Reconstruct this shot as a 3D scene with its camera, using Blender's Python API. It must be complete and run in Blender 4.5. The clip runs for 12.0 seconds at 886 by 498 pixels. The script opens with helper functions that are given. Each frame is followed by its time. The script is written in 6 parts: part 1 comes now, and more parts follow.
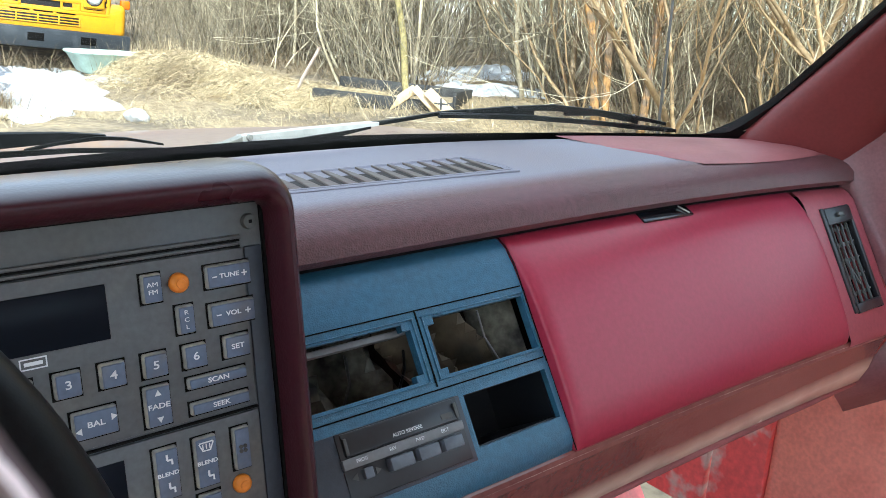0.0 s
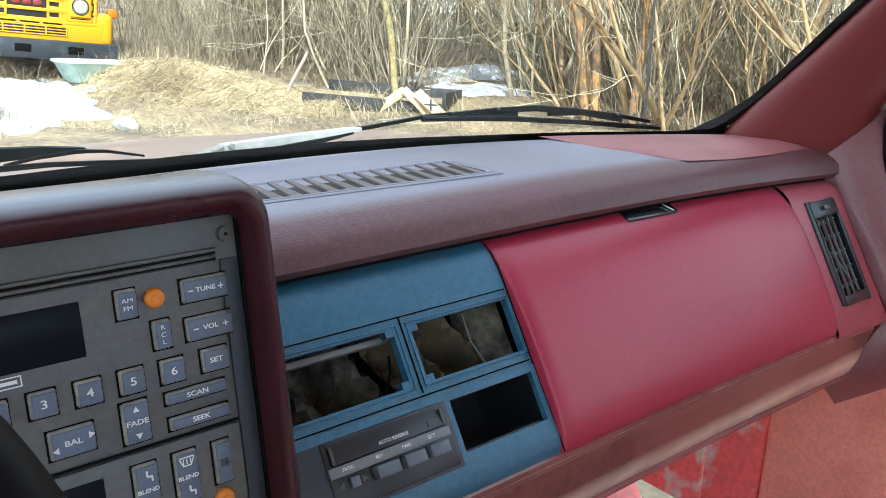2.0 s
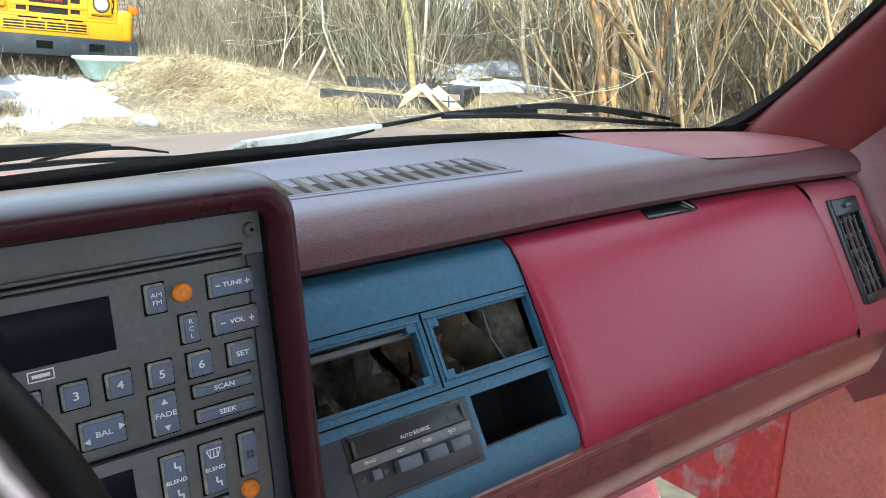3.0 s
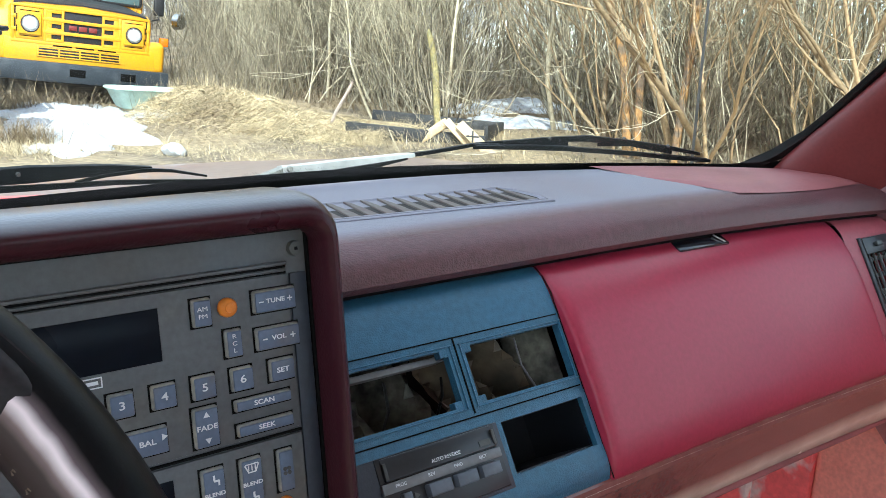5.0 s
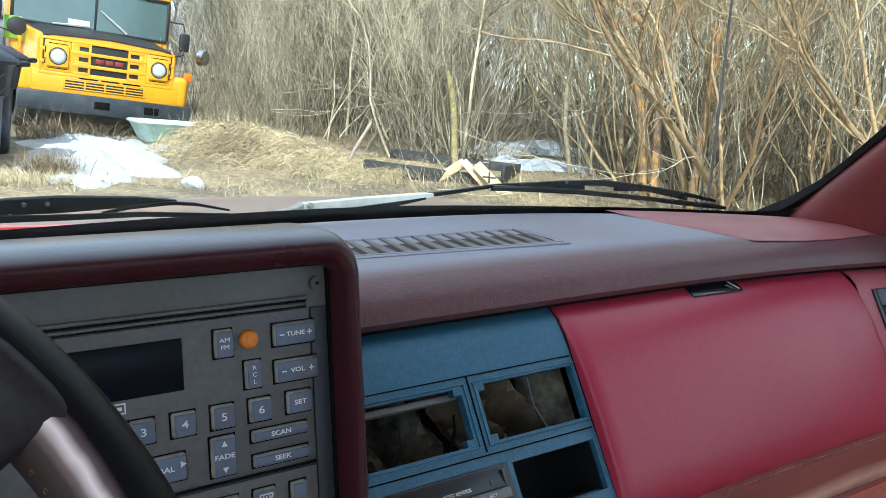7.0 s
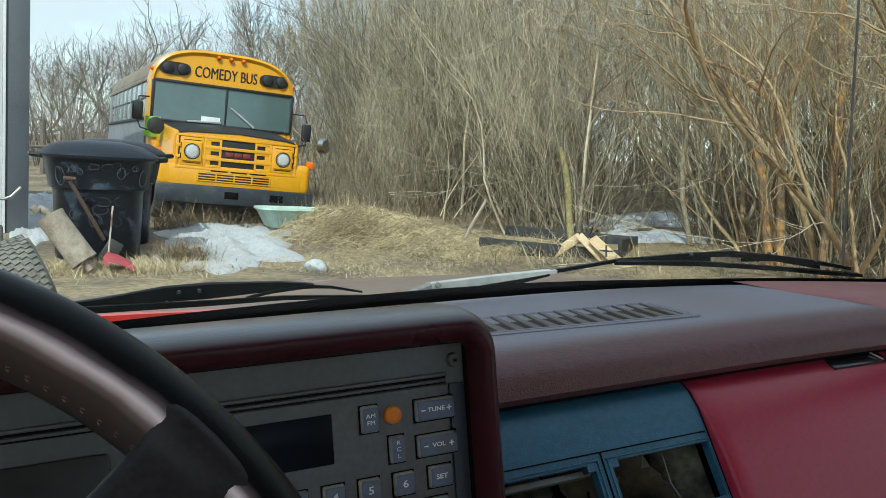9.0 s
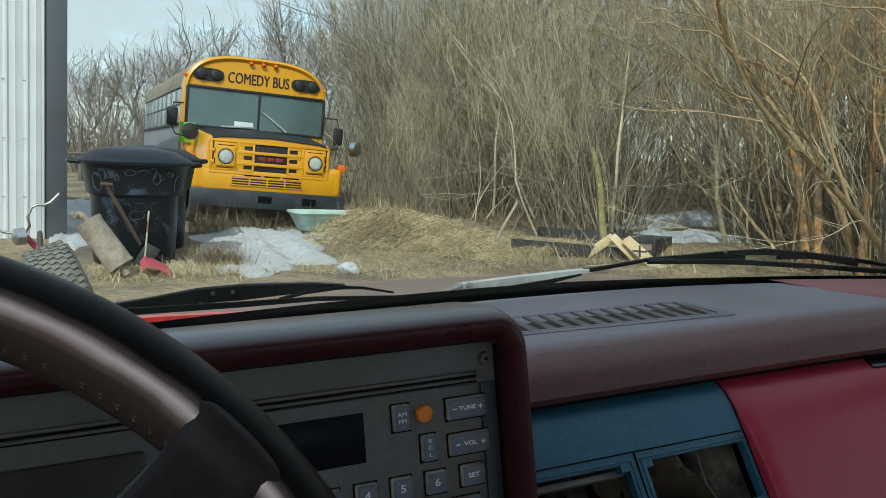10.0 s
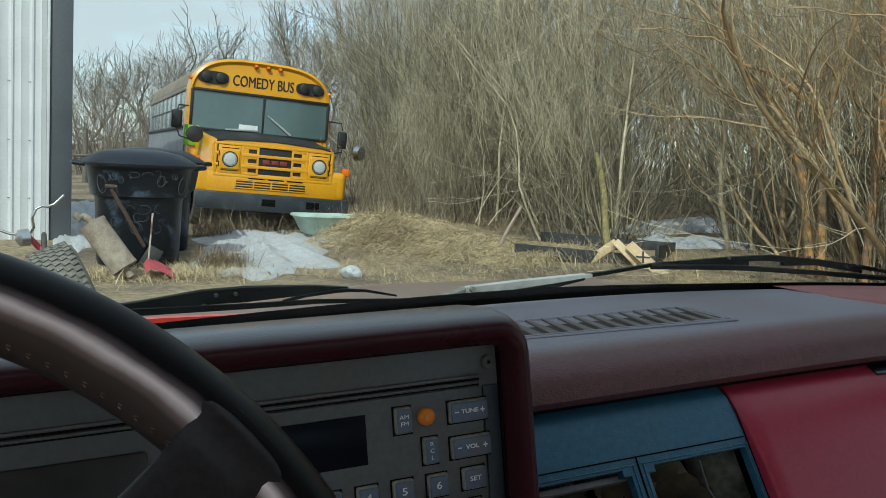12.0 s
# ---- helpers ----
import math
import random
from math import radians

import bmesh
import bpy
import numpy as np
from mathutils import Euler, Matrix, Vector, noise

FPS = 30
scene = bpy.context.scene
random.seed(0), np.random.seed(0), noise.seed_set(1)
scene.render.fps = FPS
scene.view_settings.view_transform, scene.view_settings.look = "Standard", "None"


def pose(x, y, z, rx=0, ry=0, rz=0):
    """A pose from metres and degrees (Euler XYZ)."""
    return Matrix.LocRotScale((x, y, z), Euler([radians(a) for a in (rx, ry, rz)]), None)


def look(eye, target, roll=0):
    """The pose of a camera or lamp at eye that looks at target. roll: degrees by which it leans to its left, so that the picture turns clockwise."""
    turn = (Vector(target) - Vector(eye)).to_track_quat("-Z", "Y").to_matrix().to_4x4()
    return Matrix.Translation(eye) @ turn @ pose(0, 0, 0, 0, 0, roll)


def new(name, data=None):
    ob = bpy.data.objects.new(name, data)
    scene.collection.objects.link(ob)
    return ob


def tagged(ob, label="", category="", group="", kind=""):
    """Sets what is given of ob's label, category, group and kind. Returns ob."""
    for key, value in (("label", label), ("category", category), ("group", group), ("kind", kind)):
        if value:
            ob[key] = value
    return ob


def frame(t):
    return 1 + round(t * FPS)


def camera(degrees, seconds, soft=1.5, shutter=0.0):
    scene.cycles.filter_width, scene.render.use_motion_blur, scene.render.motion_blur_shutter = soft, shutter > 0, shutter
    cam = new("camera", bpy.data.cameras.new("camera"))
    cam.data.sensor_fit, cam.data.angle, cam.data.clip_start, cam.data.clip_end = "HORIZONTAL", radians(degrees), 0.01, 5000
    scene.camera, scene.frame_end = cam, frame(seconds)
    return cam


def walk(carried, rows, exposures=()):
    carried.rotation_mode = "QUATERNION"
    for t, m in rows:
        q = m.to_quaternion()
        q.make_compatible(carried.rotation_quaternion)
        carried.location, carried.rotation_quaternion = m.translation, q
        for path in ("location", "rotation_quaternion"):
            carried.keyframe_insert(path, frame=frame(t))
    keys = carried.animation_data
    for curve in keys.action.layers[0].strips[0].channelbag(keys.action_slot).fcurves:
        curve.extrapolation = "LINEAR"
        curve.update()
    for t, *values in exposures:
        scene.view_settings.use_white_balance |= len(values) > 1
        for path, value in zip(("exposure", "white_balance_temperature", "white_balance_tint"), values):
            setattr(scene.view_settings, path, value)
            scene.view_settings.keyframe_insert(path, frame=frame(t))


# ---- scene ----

# ---- camera and its walk ----
cam = camera(55.0, 12.0, soft=0.8)
TRUCK = pose(0, 0, 0, 0, -3.02, 0)   # the parked truck leans a little
PATH = [
    (0, (-0.081, 0.005, 1.55), (1.175, 1.477, 1.044), 5.3),
    (0.1, (-0.074, 0.001, 1.553), (1.222, 1.445, 1.068), 5.0),
    (0.2, (-0.069, -0.002, 1.554), (1.250, 1.427, 1.081), 4.9),
    (0.35, (-0.068, -0.002, 1.554), (1.258, 1.420, 1.083), 4.8),
    (0.5, (-0.068, -0.002, 1.554), (1.252, 1.425, 1.082), 4.8),
    (1, (-0.073, -0.001, 1.552), (1.228, 1.439, 1.068), 4.4),
    (1.5, (-0.072, 0.0, 1.553), (1.211, 1.453, 1.06), 4.1),
    (2, (-0.072, 0.001, 1.554), (1.194, 1.465, 1.05), 3.9),
    (2.5, (-0.072, 0.0, 1.555), (1.177, 1.477, 1.044), 3.7),
    (3, (-0.078, -0.001, 1.555), (1.156, 1.486, 1.041), 3.8),
    (5, (-0.092, -0.001, 1.549), (1.112, 1.534, 1.11), 4.7),
    (5.5, (-0.094, 0.001, 1.547), (1.105, 1.545, 1.127), 5.5),
    (6, (-0.095, -0.002, 1.549), (1.098, 1.551, 1.145), 5.9),
    (6.5, (-0.099, -0.007, 1.551), (1.089, 1.559, 1.181), 6.0),
    (7, (-0.101, -0.009, 1.551), (1.081, 1.566, 1.199), 6.0),
    (7.2, (-0.11, -0.01, 1.548), (1.071, 1.573, 1.229), 6.3),
    (8.8, (-0.118, -0.019, 1.552), (0.984, 1.64, 1.372), 5.1),
    (9, (-0.121, -0.02, 1.554), (0.833, 1.727, 1.358), 3.3),
    (9.1, (-0.120, -0.02, 1.553), (0.796, 1.747, 1.354), 2.9),
    (9.5, (-0.119, -0.019, 1.552), (0.773, 1.76, 1.352), 2.6),
    (10, (-0.12, -0.021, 1.552), (0.767, 1.761, 1.357), 2.6),
    (10.5, (-0.119, -0.021, 1.552), (0.762, 1.764, 1.364), 2.4),
    (11, (-0.12, -0.021, 1.552), (0.758, 1.766, 1.363), 2.4),
    (11.5, (-0.12, -0.02, 1.552), (0.759, 1.766, 1.362), 2.9),
    (12, (-0.12, -0.021, 1.551), (0.76, 1.765, 1.366), 3.0),
]
walk(cam, [(t, look(eye, target, roll)) for t, eye, target, roll in PATH],
     exposures=[(0, 2.22, 6080, 2), (5.0, 2.08, 6000, 1), (7.0, 1.80, 5880, -1), (9.0, 0.89, 6220, -4), (9.5, 0.65, 6280, -5), (12, 0.54, 6280, -5)])

# ---- world and sun ----
SUN_FROM = Vector((-0.46, -0.58, 0.67)).normalized()
world = bpy.data.worlds.new("sky")
scene.world = world
world.use_nodes = True
nt = world.node_tree
sky = nt.nodes.new("ShaderNodeTexSky")
sky.sky_type, sky.sun_disc = "NISHITA", False
sky.sun_elevation = math.asin(SUN_FROM.z)
sky.sun_rotation = math.atan2(SUN_FROM.x, SUN_FROM.y)
sky.air_density, sky.dust_density, sky.ozone_density = 1.0, 0.7, 1.2
bg = nt.nodes["Background"]
bg.inputs["Strength"].default_value = 0.15
# thin broken cloud over the blue
where, drift, puff, cover, haze = (nt.nodes.new("ShaderNode" + k) for k in ("TexCoord", "Mapping", "TexNoise", "MapRange", "Mix"))
drift.inputs["Scale"].default_value = (2.2, 2.2, 6.0)
puff.inputs["Scale"].default_value, puff.inputs["Detail"].default_value = 1.6, 6
cover.inputs["From Min"].default_value, cover.inputs["From Max"].default_value, cover.inputs["To Max"].default_value = 0.28, 0.52, 0.93
haze.data_type = "RGBA"
haze.inputs["B"].default_value = (2.95, 3.12, 3.5, 1)
nt.links.new(where.outputs["Generated"], drift.inputs["Vector"])
nt.links.new(drift.outputs["Vector"], puff.inputs["Vector"])
nt.links.new(puff.outputs["Fac"], cover.inputs["Value"])
nt.links.new(cover.outputs["Result"], haze.inputs["Factor"])
nt.links.new(sky.outputs[0], haze.inputs["A"])
nt.links.new(haze.outputs["Result"], bg.inputs[0])
sun_data = bpy.data.lights.new("sun", "SUN")
sun_data.energy, sun_data.angle, sun_data.color = 2.1, radians(0.6), (1.0, 0.96, 0.90)
sun = new("sun", sun_data)
sun.matrix_world = look(SUN_FROM * 30, (0, 0, 0))


# ---- materials ----
def mat(name, col, rough=0.5, metal=0.0, var=0.18, s1=6.0, s2=90.0, bump=0.15, bscale=None, col2=None, mix2=(0.45, 0.7),
        spec=0.5, coat=0.0, dist=0.002, rvar=0.12, island=False, obj=0.0, sheen=0.0, band=None):
    """Two-scale procedural surface. col2: a second colour that stains it in patches; bscale: size of the relief."""
    m = bpy.data.materials.new(name)
    m.use_nodes = True
    t = m.node_tree
    n, l = t.nodes, t.links
    b = n["Principled BSDF"]
    b.inputs["Roughness"].default_value, b.inputs["Metallic"].default_value = rough, metal
    b.inputs["Specular IOR Level"].default_value = spec
    b.inputs["Coat Weight"].default_value = coat
    b.inputs["Sheen Weight"].default_value = sheen
    co = n.new("ShaderNodeTexCoord")
    big, small = n.new("ShaderNodeTexNoise"), n.new("ShaderNodeTexNoise")
    for tex, s, d in ((big, s1, 4), (small, s2, 3)):
        tex.inputs["Scale"].default_value, tex.inputs["Detail"].default_value = s, d
        l.new(co.outputs["Object"], tex.inputs["Vector"])
    base = n.new("ShaderNodeMix")
    base.data_type = "RGBA"
    base.inputs["A"].default_value = (*col, 1)
    base.inputs["B"].default_value = (*(col2 or [c * 0.6 for c in col]), 1)
    ramp = n.new("ShaderNodeMapRange")
    ramp.inputs["From Min"].default_value, ramp.inputs["From Max"].default_value = mix2
    ramp.inputs["To Max"].default_value = 1.0 if col2 else 0.5
    l.new(big.outputs["Fac"], ramp.inputs["Value"])
    l.new(ramp.outputs["Result"], base.inputs["Factor"])
    hsv = n.new("ShaderNodeHueSaturation")
    val = n.new("ShaderNodeMapRange")
    val.inputs["From Min"].default_value, val.inputs["From Max"].default_value = 0.3, 0.7
    val.inputs["To Min"].default_value, val.inputs["To Max"].default_value = 1 - var, 1 + var
    l.new(small.outputs["Fac"], val.inputs["Value"])
    last = val.outputs["Result"]
    if island or obj:
        info = n.new("ShaderNodeNewGeometry") if island else n.new("ShaderNodeObjectInfo")
        vv = n.new("ShaderNodeMapRange")
        vv.inputs["To Min"].default_value, vv.inputs["To Max"].default_value = 1 - (obj or 0.35), 1 + (obj or 0.35)
        l.new(info.outputs["Random Per Island" if island else "Random"], vv.inputs["Value"])
        mul = n.new("ShaderNodeMath")
        mul.operation = "MULTIPLY"
        l.new(last, mul.inputs[0])
        l.new(vv.outputs["Result"], mul.inputs[1])
        last = mul.outputs[0]
    l.new(last, hsv.inputs["Value"])
    l.new(base.outputs["Result"], hsv.inputs["Color"])
    final = hsv.outputs["Color"]
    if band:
        # second-colour zone for sun fade and painted sheen: axis, from, to (object space), colour
        sep, zone, zone_mix = n.new("ShaderNodeSeparateXYZ"), n.new("ShaderNodeMapRange"), n.new("ShaderNodeMix")
        zone_mix.data_type = "RGBA"
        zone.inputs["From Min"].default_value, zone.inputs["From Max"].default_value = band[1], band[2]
        zone_mix.inputs["B"].default_value = (*band[3], 1)
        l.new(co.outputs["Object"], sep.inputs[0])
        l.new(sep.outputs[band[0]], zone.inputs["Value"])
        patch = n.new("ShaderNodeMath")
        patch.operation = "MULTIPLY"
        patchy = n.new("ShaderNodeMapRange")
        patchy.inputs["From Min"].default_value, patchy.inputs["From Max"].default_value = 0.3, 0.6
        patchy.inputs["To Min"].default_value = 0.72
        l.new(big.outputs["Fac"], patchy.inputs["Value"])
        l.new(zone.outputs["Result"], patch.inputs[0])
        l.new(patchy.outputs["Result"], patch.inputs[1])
        l.new(patch.outputs[0], zone_mix.inputs["Factor"])
        l.new(final, zone_mix.inputs["A"])
        final = zone_mix.outputs["Result"]
    l.new(final, b.inputs["Base Color"])
    rr = n.new("ShaderNodeMapRange")
    rr.inputs["To Min"].default_value, rr.inputs["To Max"].default_value = max(0.02, rough - rvar), min(1, rough + rvar)
    l.new(big.outputs["Fac"], rr.inputs["Value"])
    l.new(rr.outputs["Result"], b.inputs["Roughness"])
    if bump:
        tex = small
        if bscale:
            tex = n.new("ShaderNodeTexVoronoi")
            tex.inputs["Scale"].default_value = bscale
            l.new(co.outputs["Object"], tex.inputs["Vector"])
        bp = n.new("ShaderNodeBump")
        bp.inputs["Strength"].default_value, bp.inputs["Distance"].default_value = bump, dist
        l.new(tex.outputs[0], bp.inputs["Height"])
        l.new(bp.outputs["Normal"], b.inputs["Normal"])
    return m


def glass_mat(name, tint=(0.96, 0.985, 0.97), gloss=1.0):
    m = bpy.data.materials.new(name)
    m.use_nodes = True
    n, l = m.node_tree.nodes, m.node_tree.links
    n.clear()
    out, mixer = n.new("ShaderNodeOutputMaterial"), n.new("ShaderNodeMixShader")
    clear, shine, lay = n.new("ShaderNodeBsdfTransparent"), n.new("ShaderNodeBsdfGlossy"), n.new("ShaderNodeLayerWeight")
    clear.inputs["Color"].default_value = (*tint, 1)
    shine.inputs["Roughness"].default_value = 0.01
    power, fres = n.new("ShaderNodeMath"), n.new("ShaderNodeMath")
    power.operation, fres.operation = "POWER", "MULTIPLY_ADD"
    power.inputs[1].default_value = 5.0
    fres.inputs[1].default_value, fres.inputs[2].default_value = 0.4 * gloss, 0.018 * gloss
    l.new(lay.outputs["Facing"], power.inputs[0])
    l.new(power.outputs[0], fres.inputs[0])
    l.new(fres.outputs[0], mixer.inputs[0])
    l.new(clear.outputs[0], mixer.inputs[1])
    l.new(shine.outputs[0], mixer.inputs[2])
    l.new(mixer.outputs[0], out.inputs[0])
    return m


# The Y band greys the top: sun fade plus painted sky sheen.
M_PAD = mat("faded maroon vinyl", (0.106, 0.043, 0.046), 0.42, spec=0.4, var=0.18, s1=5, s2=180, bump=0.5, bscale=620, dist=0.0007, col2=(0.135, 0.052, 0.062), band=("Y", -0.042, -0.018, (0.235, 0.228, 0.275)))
# Pale grey above the Z band is sky sheen painted on the top.
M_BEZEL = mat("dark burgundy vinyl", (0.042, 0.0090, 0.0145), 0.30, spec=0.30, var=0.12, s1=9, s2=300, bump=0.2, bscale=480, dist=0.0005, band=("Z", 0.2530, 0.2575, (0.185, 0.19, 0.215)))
M_BLUE = mat("blue grained plastic", (0.033, 0.118, 0.195), 0.38, var=0.12, s1=7, s2=200, bump=0.4, bscale=760, dist=0.0006, col2=(0.042, 0.118, 0.18))
M_GLOVE = mat("red glovebox plastic", (0.335, 0.027, 0.057), 0.35, spec=0.42, var=0.08, s1=5, s2=200, bump=0.12, bscale=600, dist=0.0003, col2=(0.32, 0.022, 0.058))
M_END = mat("dull maroon plastic", (0.34, 0.065, 0.085), 0.45, var=0.10, s1=9, s2=200, bump=0.15, bscale=500, dist=0.0004)
# The cream Z band is a reflection painted along the lower edge.
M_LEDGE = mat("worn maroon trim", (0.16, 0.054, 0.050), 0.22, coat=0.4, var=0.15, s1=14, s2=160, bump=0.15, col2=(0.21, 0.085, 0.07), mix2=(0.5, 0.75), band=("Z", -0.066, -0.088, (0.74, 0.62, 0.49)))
M_LIP2 = mat("grimy brown seam", (0.46, 0.36, 0.29), 0.6, var=0.3, s1=30, s2=160, bump=0.15, col2=(0.12, 0.04, 0.04), mix2=(0.4, 0.6))
M_COVER = mat("pink faded trim", (0.30, 0.095, 0.098), 0.5, var=0.08, s1=9, s2=240, bump=0.2, bscale=500, dist=0.0004)
M_PILLAR = mat("red pillar trim", (0.165, 0.026, 0.026), 0.45, var=0.08, s1=6, s2=240, bump=0.2, bscale=500, dist=0.0004)
M_CARPET = mat("rust red door carpet", (0.92, 0.35, 0.285), 0.95, var=0.10, s1=7, s2=160, bump=0.2, col2=(0.78, 0.26, 0.21), mix2=(0.50, 0.72))
M_REDMET = mat("scuffed red paint", (0.90, 0.16, 0.165), 0.35, var=0.12, s1=16, s2=90, bump=0.1, col2=(0.75, 0.60, 0.57), mix2=(0.58, 0.68), coat=0.3)
M_GREY = mat("grey panel plastic", (0.102, 0.110, 0.118), 0.40, var=0.10, s1=11, s2=240, bump=0.15, bscale=700, dist=0.0003, col2=(0.095, 0.090, 0.083))
M_FACE = mat("warm grey radio plastic", (0.102, 0.108, 0.114), 0.46, var=0.12, s1=18, s2=260, bump=0.12, bscale=800, dist=0.0003, col2=(0.135, 0.130, 0.118), mix2=(0.5, 0.75))
M_BTN = mat("slate blue button plastic", (0.108, 0.140, 0.208), 0.42, var=0.10, s1=40, s2=300, bump=0.08, dist=0.0003, col2=(0.13, 0.13, 0.15), mix2=(0.55, 0.75))
M_BTNRIM = mat("worn grey button edge", (0.21, 0.205, 0.19), 0.5, var=0.2, s1=60, s2=300, bump=0.1, dist=0.0003, col2=(0.34, 0.31, 0.25), mix2=(0.5, 0.7))
M_WELL = mat("dark gap", (0.005, 0.005, 0.005), 0.8, spec=0.1, bump=0)
M_ORANGE = mat("orange knob plastic", (0.72, 0.22, 0.02), 0.4, var=0.08, s1=60, s2=300, bump=0.05)
M_LEGEND = mat("pale legend paint", (0.74, 0.76, 0.78), 0.6, var=0.05, bump=0)
M_BLACK = mat("black rubber", (0.005, 0.006, 0.006), 0.5, spec=0.2, var=0.2, s1=20, s2=200, bump=0.15, col2=(0.010, 0.011, 0.011))
M_LATCH = mat("glossy blue-black plastic", (0.010, 0.014, 0.020), 0.16, spec=0.7, var=0.2, s1=30, s2=200, bump=0.05, rvar=0.05)
M_FOIL = mat("crumpled tan lining", (0.15, 0.115, 0.072), 0.55, var=0.3, s1=30, s2=120, bump=0.4, col2=(0.05, 0.042, 0.03), mix2=(0.4, 0.6))
M_CLUTTER = mat("dark cavity metal", (0.15, 0.145, 0.115), 0.7, spec=0.2, var=0.35, s1=26, s2=120, bump=0.5, col2=(0.02, 0.018, 0.016), mix2=(0.4, 0.6))
M_PLAYER = mat("charcoal plastic", (0.015, 0.0165, 0.020), 0.33, var=0.12, s1=20, s2=240, bump=0.08, dist=0.0003)
M_SILVER = mat("grey key strip", (0.17, 0.17, 0.175), 0.45, var=0.08, s1=40, s2=240, bump=0.05)
M_LOUVRE = mat("dusty black louvre plastic", (0.10, 0.105, 0.105), 0.5, var=0.15, s1=40, s2=240, bump=0.05)
M_SLATE = mat("slate grey plastic", (0.030, 0.037, 0.050), 0.40, var=0.12, s1=14, s2=240, bump=0.2, bscale=600, dist=0.0004)
M_KEY = mat("dusty blue key plastic", (0.11, 0.125, 0.15), 0.45, var=0.1, s1=40, s2=240, bump=0.05)
M_LCD = mat("black display glass", (0.003, 0.005, 0.010), 0.28, spec=0.12, var=0.1, bump=0, rvar=0.03)
M_CHROME = mat("bright worn metal", (0.55, 0.56, 0.57), 0.28, metal=1.0, var=0.1, bump=0.05)
M_STEEL = mat("dull steel", (0.10, 0.10, 0.095), 0.45, metal=0.8, var=0.2, s1=60, bump=0.1)
M_RIM = mat("black leather rim", (0.0025, 0.0027, 0.0036), 0.38, spec=0.15, var=0.2, s1=30, s2=400, bump=0.10, bscale=900, dist=0.0002)
M_SPOKE = mat("brown-black wheel pad vinyl", (0.022, 0.0185, 0.0205), 0.46, spec=0.18, var=0.2, s1=30, s2=400, bump=0.10, bscale=900, dist=0.0002)
M_STITCH = mat("grimy lacing thread", (0.16, 0.12, 0.09), 0.7, var=0.3, s1=60, s2=300, bump=0)
M_HINGE = mat("purple-maroon trim plastic", (0.185, 0.072, 0.082), 0.36, var=0.12, s1=6, s2=240, bump=0.2, bscale=500, dist=0.0004, col2=(0.22, 0.105, 0.118))
M_GAUGE = mat("smoky gauge lens", (0.035, 0.035, 0.033), 0.3, var=0.2, bump=0)
M_WIPER = mat("silver wiper paint", (0.50, 0.52, 0.52), 0.35, metal=0.3, var=0.08, s1=30, bump=0.05)
M_HOOD = mat("dusty red paint", (0.15, 0.072, 0.058), 0.5, var=0.10, s1=4, s2=60, bump=0.05, col2=(0.19, 0.135, 0.105), mix2=(0.25, 0.6), coat=0.2)
M_CAPGR = mat("weathered grey casting", (0.20, 0.205, 0.19), 0.6, var=0.15, s1=40, s2=200, bump=0.1)
M_SCREW = mat("tarnished screw steel", (0.085, 0.086, 0.080), 0.5, var=0.2, s1=60, s2=200, bump=0.1)
M_REDHOOD = mat("bright red paint", (0.55, 0.045, 0.035), 0.4, var=0.15, s1=8, s2=90, bump=0.05, col2=(0.40, 0.10, 0.08))
# Seat cloth lightened to bounce light onto the dash.
M_SEAT = mat("grey cloth", (0.66, 0.64, 0.61), 0.9, var=0.15, s1=4, s2=120, bump=0.2)
M_GRIME = mat("brown grimy void", (0.022, 0.016, 0.014), 0.8, var=0.3, s1=40, s2=200, bump=0)
M_SLAT = mat("dusty tan louvre", (0.135, 0.112, 0.095), 0.6, var=0.2, s1=60, s2=300, bump=0.1, col2=(0.13, 0.09, 0.085))
# Cab trim and headliner are lightened too, as unseen reflectors.
M_CAB = mat("dull red cab trim", (0.42, 0.22, 0.20), 0.8, var=0.15, s1=4, s2=120, bump=0.2)
M_CABROOF = mat("pale grey headliner cloth", (0.74, 0.71, 0.68), 0.95, var=0.15, s1=4, s2=200, bump=0.3)
M_GLASS = glass_mat("windshield glass")


def colour_round_rim(m, stops):
    """Colour stops round the rim's section, uneven by noise: a painted highlight, then brown leather."""
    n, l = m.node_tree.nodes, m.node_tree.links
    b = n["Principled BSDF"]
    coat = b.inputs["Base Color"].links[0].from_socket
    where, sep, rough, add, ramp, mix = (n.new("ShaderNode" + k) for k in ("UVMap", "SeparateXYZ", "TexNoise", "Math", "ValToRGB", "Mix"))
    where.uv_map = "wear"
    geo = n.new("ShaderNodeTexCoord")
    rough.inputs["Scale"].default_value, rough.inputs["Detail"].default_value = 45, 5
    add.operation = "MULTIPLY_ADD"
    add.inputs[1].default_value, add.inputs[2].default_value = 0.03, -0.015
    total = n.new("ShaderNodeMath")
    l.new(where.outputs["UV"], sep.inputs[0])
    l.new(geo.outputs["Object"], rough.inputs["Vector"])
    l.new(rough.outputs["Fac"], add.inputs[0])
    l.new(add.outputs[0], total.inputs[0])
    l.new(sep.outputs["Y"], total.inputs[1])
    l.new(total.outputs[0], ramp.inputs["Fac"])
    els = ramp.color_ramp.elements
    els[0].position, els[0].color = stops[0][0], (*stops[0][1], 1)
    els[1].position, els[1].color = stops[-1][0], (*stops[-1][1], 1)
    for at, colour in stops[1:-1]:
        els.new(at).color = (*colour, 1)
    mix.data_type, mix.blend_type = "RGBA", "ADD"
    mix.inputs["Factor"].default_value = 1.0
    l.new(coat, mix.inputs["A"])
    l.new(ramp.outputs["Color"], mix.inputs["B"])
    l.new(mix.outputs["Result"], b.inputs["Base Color"])


